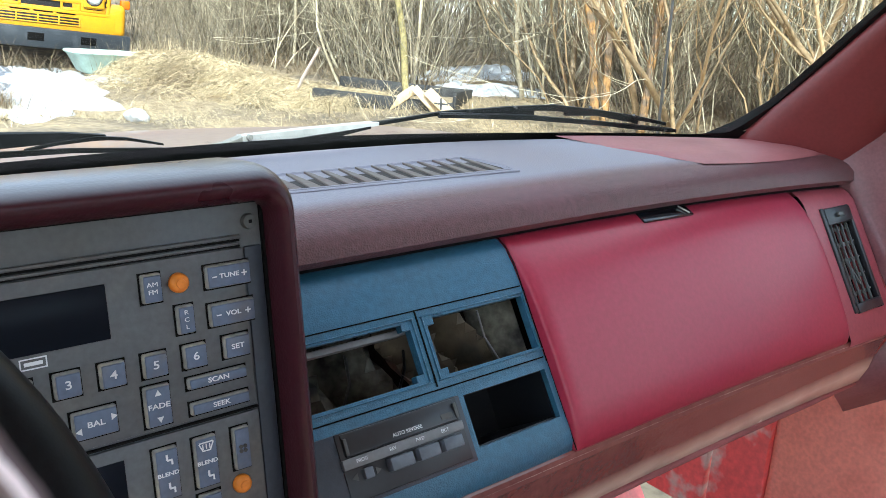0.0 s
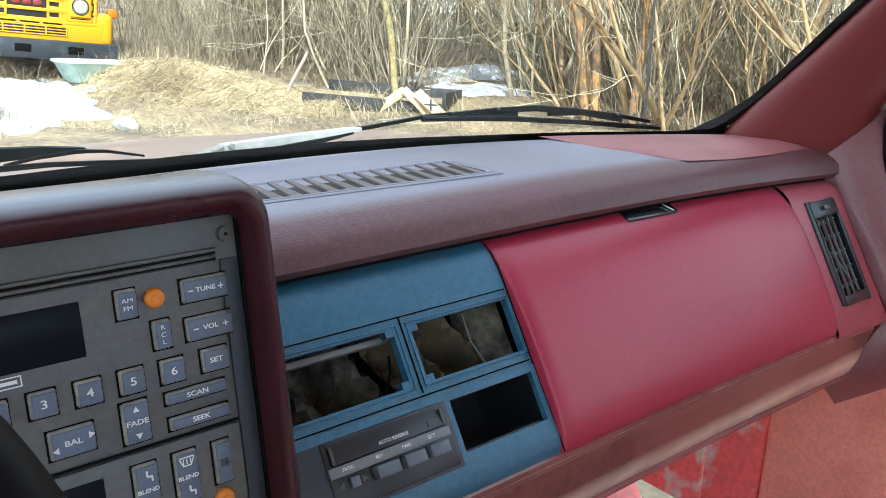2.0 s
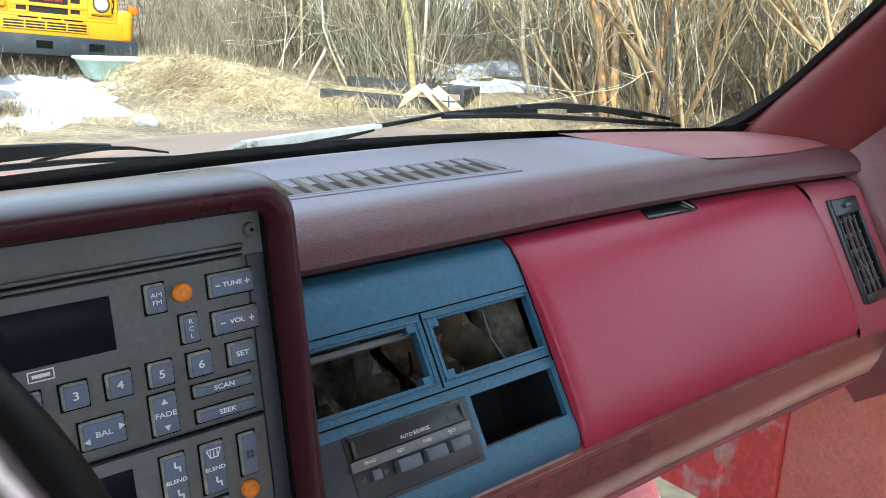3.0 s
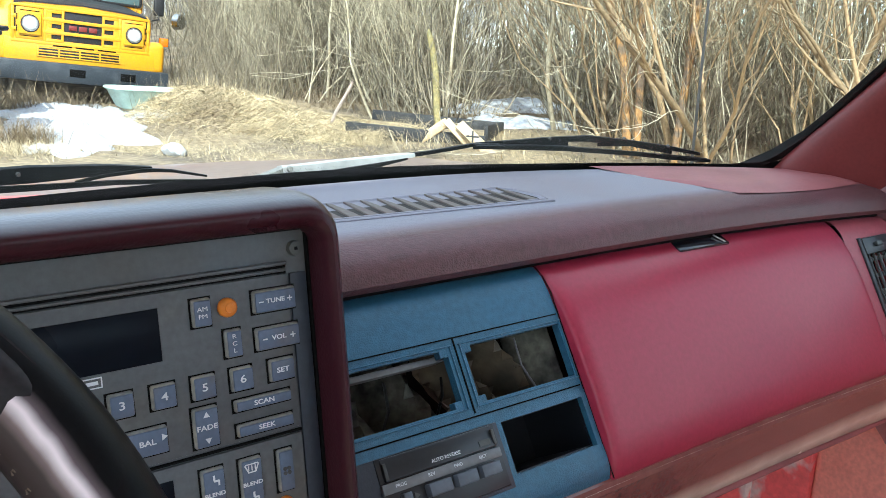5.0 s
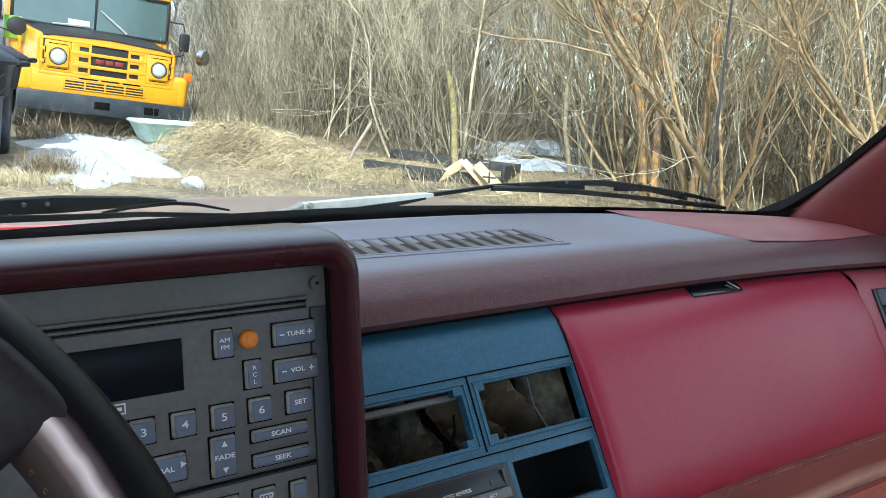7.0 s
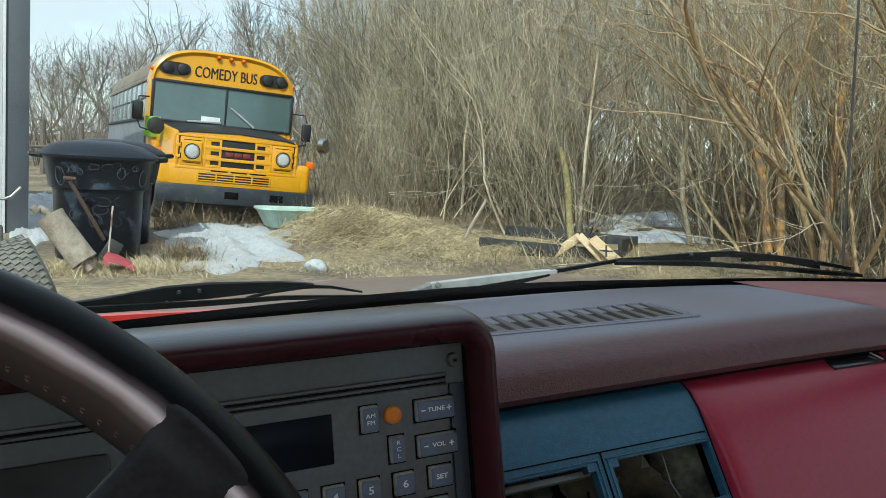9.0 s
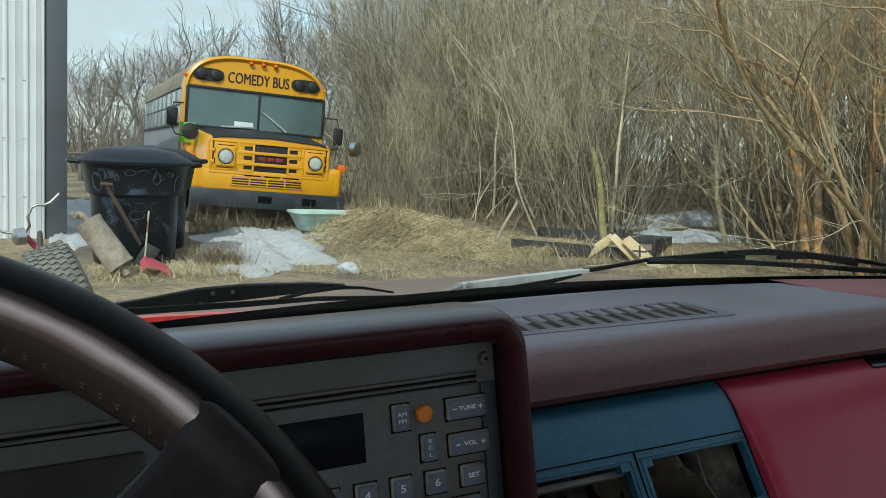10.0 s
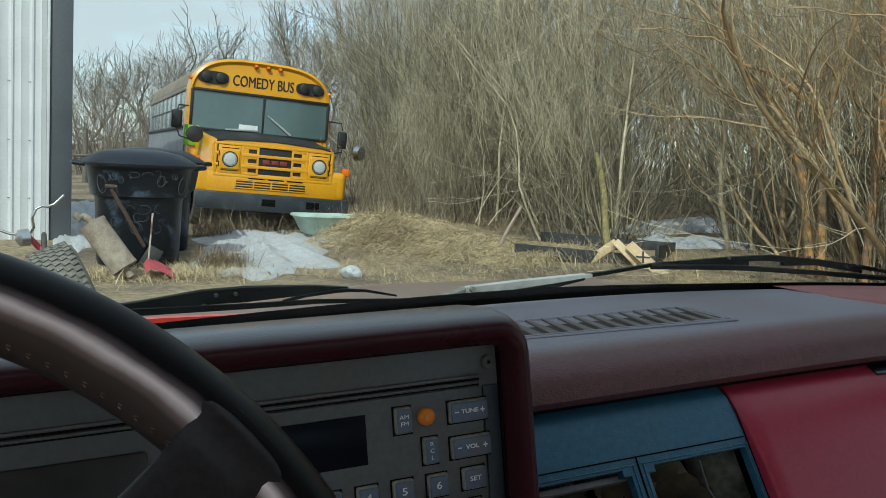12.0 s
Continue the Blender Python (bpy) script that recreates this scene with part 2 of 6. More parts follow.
# The pale stop near 0.287 is a highlight painted along the crest.
colour_round_rim(M_RIM, [(0.0, (0, 0, 0)), (0.235, (0, 0, 0)), (0.262, (0.12, 0.09, 0.095)), (0.287, (0.82, 0.69, 0.70)), (0.318, (0.17, 0.12, 0.115)), (0.345, (0.050, 0.036, 0.032)), (0.46, (0.042, 0.029, 0.026)), (0.55, (0.02, 0.015, 0.013)), (0.65, (0, 0, 0))])


# ---- building helpers ----
ORIGIN = {}


def thing(name, at, label, category, group="", axes=TRUCK):
    ob = new(name)
    ob.empty_display_size = 0.05
    ob.matrix_world = axes @ Matrix.Translation(at)
    ORIGIN[ob] = Vector(at)
    return tagged(ob, label, category, group)


def finish(bm, name, material, origin, smooth=True, angle=38):
    bmesh.ops.recalc_face_normals(bm, faces=bm.faces)
    bmesh.ops.translate(bm, verts=bm.verts, vec=-Vector(origin))
    me = bpy.data.meshes.new(name)
    if smooth:
        lim = radians(angle)
        for f in bm.faces:
            f.smooth = True
        for e in bm.edges:
            e.smooth = len(e.link_faces) == 2 and e.calc_face_angle(0) < lim
    bm.to_mesh(me)
    bm.free()
    for m in material if isinstance(material, (list, tuple)) else [material]:
        me.materials.append(m)
    return me


def part(name, bm, material, parent, label="", smooth=True, angle=38):
    """One mesh under a thing or a part; bm is drawn in the axes that the thing stands in."""
    ob = new(name, finish(bm, name, material, ORIGIN[parent], smooth, angle))
    ob.parent = parent
    ORIGIN[ob] = ORIGIN[parent]
    return tagged(ob, label)


def solo(name, bm, material, at, label, category="", group="", kind="", axes=TRUCK, smooth=True):
    ob = new(name, finish(bm, name, material, at, smooth))
    ob.matrix_world = axes @ Matrix.Translation(at)
    ORIGIN[ob] = Vector(at)
    return tagged(ob, label, category, group, kind)


def bm_new():
    return bmesh.new()


def add_box(bm, m, size, bevel=0.0, seg=2):
    """A box of that size at the pose m (or centre), with rounded edges."""
    if not isinstance(m, Matrix):
        m = Matrix.Translation(m)
    r = bmesh.ops.create_cube(bm, size=1.0, matrix=m @ Matrix.Diagonal((*size, 1)))
    if bevel:
        es = {e for v in r["verts"] for e in v.link_edges}
        bmesh.ops.bevel(bm, geom=list(es), offset=bevel, segments=seg, affect="EDGES", profile=0.5, clamp_overlap=True)
    return bm


def box(m, size, bevel=0.0, seg=2):
    return add_box(bm_new(), m, size, bevel, seg)


def add_loft(bm, rings, closed=True, caps=True):
    vs = [[bm.verts.new(p) for p in r] for r in rings]
    k = len(rings[0])
    for a, b in zip(vs, vs[1:]):
        for i in range(k if closed else k - 1):
            j = (i + 1) % k
            bm.faces.new((a[i], a[j], b[j], b[i]))
    if caps and closed:
        bm.faces.new(vs[0][::-1])
        bm.faces.new(vs[-1])
    return bm


def loft(rings, closed=True, caps=True):
    return add_loft(bm_new(), rings, closed, caps)


def add_tube(bm, pts, radii, n=10, caps=True):
    pts = [Vector(p) for p in pts]
    if not isinstance(radii, (list, tuple)):
        radii = [radii] * len(pts)
    rings, side = [], None
    for i, p in enumerate(pts):
        d = (pts[min(i + 1, len(pts) - 1)] - pts[max(i - 1, 0)]).normalized()
        if side is None:
            side = d.orthogonal().normalized()
        side = (side - d * side.dot(d)).normalized()
        up = d.cross(side)
        rings.append([p + (side * math.cos(a) + up * math.sin(a)) * radii[i] for a in (2 * math.pi * k / n for k in range(n))])
    return add_loft(bm, rings, True, caps)


def tube(pts, radii, n=10, caps=True):
    return add_tube(bm_new(), pts, radii, n, caps)


def rounded(x0, x1, z0, z1, r, n=5):
    """A rounded rectangle as a list of (x, z)."""
    out = []
    for cx, cz, a0 in ((x1 - r, z1 - r, 0), (x0 + r, z1 - r, 90), (x0 + r, z0 + r, 180), (x1 - r, z0 + r, 270)):
        for k in range(n + 1):
            a = radians(a0 + 90 * k / n)
            out.append((cx + r * math.cos(a), cz + r * math.sin(a)))
    return out


def letters(text, size, m, depth=0.0001, bold=0.0):
    """Raised lettering, centred, as a bmesh."""
    cu = bpy.data.curves.new("letters", "FONT")
    cu.body, cu.size, cu.align_x, cu.align_y, cu.extrude, cu.offset = text, size, "CENTER", "CENTER", depth, bold
    cu.resolution_u = 3
    ob = bpy.data.objects.new("letters", cu)
    scene.collection.objects.link(ob)
    me = ob.to_mesh()
    bm = bm_new()
    bm.from_mesh(me)
    ob.to_mesh_clear()
    bpy.data.objects.remove(ob)
    bmesh.ops.transform(bm, matrix=m, verts=bm.verts)
    return bm


def lerp(a, b, f):
    return a + (b - a) * f


# ---- the truck: dashboard ----
def droop(x):
    return -0.0125 * max(0.0, (x - 0.55) / 0.5) ** 2


def y_back(x):
    return 0.79 - 0.25 * (x - 0.40) ** 2


def dash_sections(profile, xs):
    """Sections of the dashboard along x; the profile is (y, z) with the droop of the far end added."""
    return [[(x, y, z + droop(x)) for y, z in profile(x)] for x in xs]


def far_end(x):
    return min(1.0, max(0.0, (x - 0.80) / 0.22))


def face(x, s, h=0.0):
    """A point on the sloping lower dash face: s up the face, h out of it; its far end leans outwards."""
    return Vector((x + 0.088 * min(s, 0.03) * far_end(x), 0.501 + 0.545 * s - 0.838 * h, 1.302 + 0.838 * s + 0.545 * h + droop(x)))


def face_pose(x, s, h=0.0):
    """Pose with x along the dash, y up the face and z out of it."""
    r = Matrix(((1, 0.088 * far_end(x), 0), (0, 0.545, -0.838), (0, 0.838, 0.545))).to_4x4()
    return Matrix.Translation(face(x, s, h)) @ r


dashboard = thing("dashboard", (0.4, 0.6, 1.2), "faded maroon padded truck dashboard with a sloping lower face", "dashboard")


def pad_profile(x):
    yb = y_back(x)
    return [(yb, 1.330), (0.58, 1.338), (0.548, 1.3475), (0.533, 1.3505), (0.5275, 1.357), (0.530, 1.368), (0.538, 1.3765), (0.550, 1.383),
            (0.566, 1.3875), (0.60, 1.390), (lerp(0.6, yb, 0.5), 1.391), (yb - 0.02, 1.389), (yb, 1.386)]


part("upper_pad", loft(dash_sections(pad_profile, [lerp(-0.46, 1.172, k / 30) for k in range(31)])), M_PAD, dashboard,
     "matt faded maroon vinyl top pad with a rounded brow, sky sheen painted on top")


def under_profile(x):
    return [(0.438, 1.187), (0.427, 1.182), (0.4245, 1.174), (0.430, 1.160), (0.438, 1.125), (0.447, 1.103), (0.456, 1.0945), (0.466, 1.096),
            (0.475, 1.11), (0.475, 1.17)]


bead = [(x, 0.4485, 1.0985 + droop(x)) for x in (lerp(0.30, 1.095, k / 20) for k in range(21))]
part("trim_lip", tube(bead, [0.0040 - 0.0024 * max(0, k - 17) / 3 for k in range(21)], 8), M_COVER, dashboard, "pink scuffed lip of the lower trim")
part("trim_seam", tube([(x, y - 0.020, z + 0.0785) for x, y, z in bead], 0.003, 6), M_LIP2, dashboard)
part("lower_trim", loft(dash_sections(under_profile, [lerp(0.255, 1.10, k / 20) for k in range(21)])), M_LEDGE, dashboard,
     "worn shiny maroon lower trim with a cream reflection painted low on it")
# the end panel round the side vent
bm = bm_new()
VX0, VX1, VS0, VS1 = 1.045, 1.122, -0.110, 0.028    # the vent's hole
full = [(-0.144, -0.05), (-0.146, -0.004), (-0.140, 0.0), (VS0, 0.0)]
top = [(VS1, 0.0), (0.036, 0.0), (0.047, -0.003), (0.057, -0.009), (0.063, -0.020), (0.064, -0.035), (0.060, -0.10)]
for xs, prof in (((1.0135, VX0), full + top), ((VX1, 1.146), full + top), ((VX0, VX1), full), ((VX0, VX1), top)):
    add_loft(bm, [[face(x, s, h) for s, h in prof] for x in (xs[0], lerp(*xs, 0.5), xs[1])], closed=False, caps=False)
add_loft(bm, [[face(1.146, s, h) for s, h in full + top], [face(1.152, s, h - 0.004) for s, h in full + top], [face(1.153, s, h - 0.05) for s, h in full + top]], closed=False, caps=False)
bmesh.ops.remove_doubles(bm, verts=bm.verts, dist=0.0005)
part("end_panel", bm, M_END, dashboard, "dull maroon end panel around the side vent")
part("trim_groove", tube([face(x, -0.146, -0.006) for x in (lerp(0.25, 1.02, k / 16) for k in range(17))], 0.0011, 6), M_WELL, dashboard)
# body behind the faces, so that no light leaks through
part("inner_body", box((0.40, 0.68, 1.22), (1.62, 0.20, 0.20), 0.01), M_WELL, dashboard)
part("cavity_back", box((0.39, 0.575, 1.27), (0.262, 0.004, 0.15)), M_WELL, dashboard)

# pale speaker cover at the far corner of the pad
bm = bm_new()


def pad_z(y):
    return 1.3835 + 0.0065 * min(1.0, max(0.0, (y - 0.552) / 0.05)) ** 0.5


cover_rows = []
for k in range(15):
    x = lerp(0.795, 1.135, k / 14)
    yb = y_back(x) - 0.003
    y0 = 0.562 - 0.012 * math.sin(math.pi * k / 14) + (0.10 * max(0, (0.84 - x) / 0.045) ** 2 if x < 0.84 else 0)
    cover_rows.append([(x, lerp(y0, yb, j / 8), pad_z(lerp(y0, yb, j / 8)) + droop(x) + (0.0036 if 0 < j < 8 and 0 < k < 14 else 0.0008)) for j in range(9)])
add_loft(bm, cover_rows, closed=False)
part("speaker_cover", bm, M_COVER, dashboard, "pink sun-faded plastic corner cover")

# defroster grille: a flush frame with a sloped well and slanting slats
vent = thing("defroster_grille", (0.40, 0.6, 1.2), "long maroon slotted defroster grille let into the dash pad", "vent")
GN, GF = ((0.195, 0.6225), (0.5775, 0.5985)), ((0.210, 0.6790), (0.5810, 0.6680))      # near and far edge, left to right


def grille_loop(inset, z):
    """The grille's outline, drawn in by inset, at height z."""
    (nl, nr), (fl, fr) = GN, GF
    return [(nl[0] + inset, nl[1] + inset, z), (nr[0] - inset, nr[1] + inset, z), (nr[0] + 0.004 - inset, nr[1] + 0.012 + inset * 0.4, z),
            (fr[0] - inset, fr[1] - 0.012 - inset * 0.4, z), (fr[0] - 0.010 - inset, fr[1] - inset, z), (fl[0] + inset, fl[1] - inset, z)]


part("grille_frame", loft([grille_loop(-0.0065, 1.3890), grille_loop(-0.0062, 1.3909), grille_loop(-0.0050, 1.3915), grille_loop(-0.0020, 1.3915), grille_loop(-0.0014, 1.3903), grille_loop(-0.0006, 1.3903),
                           grille_loop(0.0002, 1.3917), grille_loop(0.0022, 1.3919), grille_loop(0.0032, 1.3909), grille_loop(0.0060, 1.3895)], caps=False), M_PAD, vent, "thin double-ridged maroon frame")
part("grille_backing", loft([grille_loop(-0.004, 1.3885), grille_loop(0.001, 1.3905)]), M_GRIME, vent)
for k in range(20):
    x = 0.216 + k * 0.0181
    yn, yf = lerp(GN[0][1], GN[1][1], k / 19) + 0.003, lerp(GF[0][1], GF[1][1], k / 19) - 0.003
    lean = 0.008
    rows_ = []
    for u in (0.0, 0.33, 0.66, 0.85, 1.0):
        xx, yy = lerp(x, x + lean, u), lerp(yn, yf, u)
        rise = 0.0002 + 0.0008 * u
        wide = lerp(0.0150, 0.0095, u)
        rows_.append([(xx, yy, 1.3914 + rise), (xx + 0.0006, yy, 1.3917 + rise), (xx + 0.0014, yy, 1.3912 + rise), (xx + wide, yy, 1.3904), (xx + wide, yy, 1.3898), (xx, yy, 1.3898)])
    part("slat", loft(rows_), M_SLAT, vent)

# ---- glovebox ----
glove = thing("glovebox_door", (0.77, 0.48, 1.26), "glossy red plastic glovebox door, closed, with a black latch", "glovebox")


def glove_ring(x, inset=0.0):
    pts = [(-0.140, -0.03), (-0.1415, -0.004), (-0.1395, 0.0), (-0.134, 0.0042), (-0.123, 0.0080), (-0.105, 0.0104), (-0.06, 0.0116), (-0.02, 0.0108), (0.010, 0.0082), (0.028, 0.0042), (0.044, -0.001),
           (0.057, -0.008), (0.063, -0.018), (0.064, -0.035), (0.060, -0.10)]
    return [face(x, s, h - inset) for s, h in pts]


xs = [0.5115, 0.5120, 0.5135, 0.517] + [lerp(0.53, 0.990, k / 12) for k in range(13)] + [1.000, 1.006, 1.0095, 1.011, 1.0115]
ins = [0.02, 0.004, 0.0015, 0.0] + [0.0] * 10 + [0.0, 0.0002, 0.0006] + [0.0012, 0.0020, 0.0032, 0.005, 0.02]
part("door_skin", loft([glove_ring(x, i) for x, i in zip(xs, ins)], closed=False), M_GLOVE, glove)
LAT = face_pose(0.745, 0.0500, -0.0050) @ pose(0, 0, 0, -32, 0, -1.0)
part("latch_plate", box(LAT @ Matrix.Translation((0, 0, 0.001)), (0.084, 0.0150, 0.0030), 0.001), M_LATCH, glove, "glossy blue-black recessed latch")
part("latch_edge", box(LAT @ Matrix.Translation((0.031, 0.0005, 0.0035)) @ pose(0, 0, 0, 0, 0, 28), (0.0022, 0.0150, 0.0014), 0.0004), M_CHROME, glove, "worn bright edge of the latch")

# ---- side air vent ----
sv = thing("side_air_vent", (1.08, 0.46, 1.26), "black rectangular side air vent with slatted louvres", "vent")
bm = bm_new()
for x in (VX0 + 0.0035, VX1 - 0.0035):
    add_box(bm, face_pose(x, (VS0 + VS1) / 2, -0.002), (0.007, VS1 - VS0, 0.010), 0.0015)
add_box(bm, face_pose((VX0 + VX1) / 2, VS0 + 0.006), (VX1 - VX0 - 0.014, 0.012, 0.010), 0.0015)
add_box(bm, face_pose((VX0 + VX1) / 2, VS1 - 0.011), (VX1 - VX0 - 0.014, 0.022, 0.009), 0.0015)
part("vent_frame", bm, M_PLAYER, sv)
part("vent_flap", box(face_pose(VX0 + 0.034, VS0 + 0.052, -0.002) @ pose(0, 0, 0, 0, 0, 24), (0.003, 0.040, 0.004), 0.001), M_LOUVRE, sv, "bent grey flap lever")
part("vent_backing", box(face_pose((VX0 + VX1) / 2, (VS0 + VS1) / 2, -0.028), (0.070, 0.14, 0.002)), M_WELL, sv)
for k in range(4):
    part("louvre", box(face_pose(VX0 + 0.0155 + k * 0.0135, (VS0 + VS1) / 2 - 0.006, -0.0005), (0.0016, 0.112, 0.0036), 0.0004, 1), M_LOUVRE, sv)
for k in range(5):
    part("cross_louvre", box(face_pose((VX0 + VX1) / 2, VS0 + 0.024 + k * 0.0215, -0.006) @ pose(0, 0, 0, -38, 0, 0), (0.058, 0.0014, 0.008), 0.0004, 1), M_SILVER, sv)
part("vent_lever", box(face_pose((VX0 + VX1) / 2, VS1 - 0.011, 0.006), (0.014, 0.006, 0.006), 0.0012), M_STEEL, sv)

# ---- blue centre panel ----
cp = thing("centre_trim_panel", (0.39, 0.47, 1.25), "blue mismatched centre dash panel with empty switch openings", "dash panel")
X0, X1 = 0.236, 0.5100
bm = bm_new()
roll_top = [(0.012, 0.0), (0.030, -0.001), (0.046, -0.004), (0.057, -0.010), (0.063, -0.020), (0.064, -0.036), (0.060, -0.10)]
add_loft(bm, [[face(x, s, h) for s, h in roll_top] for x in (X0, 0.3, 0.4, 0.500, 0.507, 0.5100)], closed=False, caps=False)
# flat field, cut into bars round the openings: x0, x1, s0, s1
bars = [(X0, X1, 0.001, 0.012), (X0, 0.272, -0.0460, 0.001), (0.383, 0.400, -0.0460, 0.001), (0.5065, X1, -0.0460, 0.001), (X0, X1, -0.060, -0.0460)]
for a, b, c, d in bars:
    add_box(bm, face_pose((a + b) / 2, (c + d) / 2, -0.004), (b - a, d - c, 0.008))
for x in (0.383, 0.400):
    for s in (-0.0460, 0.001):
        sx, ss = (-1 if x < 0.39 else 1), (1 if s < -0.02 else -1)
        add_box(bm, face_pose(x + sx * 0.0035, s + ss * 0.0025, -0.0042), (0.0080, 0.0060, 0.0080), 0.0005, 1)
part("upper_bezel", bm, M_BLUE, cp)
bm = bm_new()
for a, b, c, d in ((X0, 0.290, -0.118, -0.060), (0.404, 0.4125, -0.108, -0.060), (0.5045, X1, -0.108, -0.060), (0.290, 0.404, -0.0645, -0.060), (0.4125, 0.5045, -0.0655, -0.060), (0.290, X1, -0.118, -0.108)):
    add_box(bm, face_pose((a + b) / 2, (c + d) / 2, -0.0035), (b - a, d - c, 0.009))
foot = [(-0.109, 0.0012), (-0.119, 0.0018), (-0.130, 0.0005), (-0.138, -0.004), (-0.1425, -0.012), (-0.1425, -0.04)]
add_loft(bm, [[face(x, s, h) for s, h in foot] for x in (X0, 0.35, 0.45, 0.500, 0.507, 0.5100)], closed=False, caps=False)
part("lower_bezel", bm, M_BLUE, cp)
bm = bm_new()
add_box(bm, face_pose(0.3915, -0.022, 0.0004), (0.0011, 0.062, 0.0012))
add_box(bm, face_pose((X0 + X1) / 2, 0.0095, 0.0004), (X1 - X0 - 0.004, 0.0010, 0.0012))
add_box(bm, face_pose((X0 + X1) / 2, -0.0555, 0.0004), (X1 - X0 - 0.004, 0.0012, 0.0012))
part("groove", bm, M_WELL, cp)
bm = bm_new()
for a, b, c, d in ((0.270, 0.3865, -0.0485, 0.0035), (0.3965, 0.5085, -0.0485, 0.0035)):
    for q in (((a + b) / 2, d, b - a + 0.003, 0.0012), ((a + b) / 2, c, b - a + 0.003, 0.0012), (a, (c + d) / 2, 0.0012, d - c), (b, (c + d) / 2, 0.0012, d - c)):
        add_box(bm, face_pose(q[0], q[1], 0.0005), (q[2], q[3], 0.0018), 0.0004, 1)
part("opening_rim", bm, M_BLUE, cp)
# what shows behind the openings: crumpled lining, a bracket and a dark tray
rng = random.Random(5)


def crumpled(x0, x1, s0, s1, depth, amp, nx=14, ns=9):
    bm = bm_new()
    grid = [[bm.verts.new(face(lerp(x0, x1, i / nx), lerp(s0, s1, j / ns), -depth + amp * (rng.random() - 0.5) + 0.018 * math.sin(i * 0.9 + j * 0.7)))
             for i in range(nx + 1)] for j in range(ns + 1)]
    for j in range(ns):
        for i in range(nx):
            bm.faces.new((grid[j][i], grid[j][i + 1], grid[j + 1][i + 1], grid[j + 1][i]))
    return bm


part("cavity_lining", crumpled(0.385, 0.480, -0.060, 0.02, 0.046, 0.008), M_FOIL, cp, "crumpled brownish lining inside the opening")
part("cavity_lining", crumpled(0.26, 0.39, -0.08, 0.02, 0.062, 0.010), M_CLUTTER, cp, "dusty dark lining inside the opening")
part("bracket", box(face_pose(0.494, -0.022, -0.034) @ pose(0, 0, 0, 0, 42, 0), (0.003, 0.060, 0.044), 0.001), M_CLUTTER, cp, "stained side wall of the opening")
part("lining_edge", tube([face(0.470, 0.000, -0.020), face(0.474, -0.024, -0.026), face(0.480, -0.050, -0.022)], 0.0010, 6), M_SILVER, cp, "pale bent edge of the lining")
part("inner_lip", box(face_pose(0.325, -0.0035, -0.016), (0.118, 0.005, 0.014), 0.001), M_SILVER, cp, "dusty grey flange inside the opening")
for k in range(3):
    x = 0.290 + 0.034 * k * (1 + 0.2 * k)
    part("wire", tube([face(x, -0.06, -0.06), face(x + 0.012, -0.03, -0.045), face(x + 0.02 + 0.006 * k, 0.01, -0.06)], 0.0014, 5), M_STEEL if k % 2 else M_BLACK, cp)
bm = bm_new()
for q in ((0.4110, -0.087, 0.003, 0.044), (0.506, -0.087, 0.003, 0.044)):
    add_box(bm, face_pose(q[0], q[1], -0.045), (q[2], q[3], 0.08))
for s in (-0.0645, -0.1085):
    add_box(bm, face_pose(0.4585, s, -0.045), (0.098, 0.003, 0.08))
add_box(bm, face_pose(0.4585, -0.087, -0.085), (0.098, 0.050, 0.002))
part("tray", bm, M_PLAYER, cp, "empty black storage cubby")

# ---- cassette player ----
part("deck_surround", box(face_pose(0.3235, -0.0905, 0.0006), (0.168, 0.053, 0.003), 0.0012), M_SLATE, cp, "slate grey plate round the cassette player")
# black strips between the panels and under the brow, laid in as gap shade
for x in (0.5107, 1.0125):
    part("panel_gap", loft([[face(x + dx, s, h) for dx in (-0.0007, 0.0007)] for s, h in ((-0.139, 0.0004), (0.030, 0.0004), (0.046, -0.003), (0.057, -0.009), (0.063, -0.019))], closed=False), M_WELL, dashboard)
part("brow_seam", tube([(x, 0.5415, 1.3478 + droop(x)) for x in (lerp(0.24, 1.14, k / 16) for k in range(17))], 0.0030, 6), M_WELL, dashboard)
deck = thing("cassette_player", (0.345, 0.455, 1.225), "charcoal cassette player with grey transport keys, set into the panel", "cassette player")
part("deck_body", box(face_pose(0.347, -0.089, -0.008), (0.112, 0.050, 0.022), 0.001), M_PLAYER, deck)
part("cassette_flap", box(face_pose(0.347, -0.0735, 0.003) @ pose(0, 0, 0, -8, 0, 0), (0.104, 0.017, 0.004), 0.0012), M_PLAYER, deck, "glossy dark tape flap")
part("flap_logo_plate", box(face_pose(0.388, -0.0765, 0.0056) @ pose(0, 0, 0, -8, 0, 0), (0.011, 0.0045, 0.0006)), M_STEEL, deck)
for x in (0.2965, 0.3975):
    part("flap_hinge", box(face_pose(x, -0.0745, 0.0045), (0.003, 0.012, 0.004), 0.0006), M_STEEL, deck)
part("key_strip", box(face_pose(0.3455, -0.0865, 0.0042), (0.110, 0.0074, 0.004), 0.0006), M_SILVER, deck, "grey strip lettered above the keys")
for x, w in ((0.3362, 0.0205), (0.3612, 0.0195), (0.3845, 0.0185)):
    part("key", box(face_pose(x, -0.0968, 0.006), (w, 0.0095, 0.009), 0.0012), M_KEY, deck, "dusty blue-grey transport key")
part("program_key", box(face_pose(0.3085, -0.0965, 0.0045), (0.0075, 0.0075, 0.006), 0.0006), M_KEY, deck)
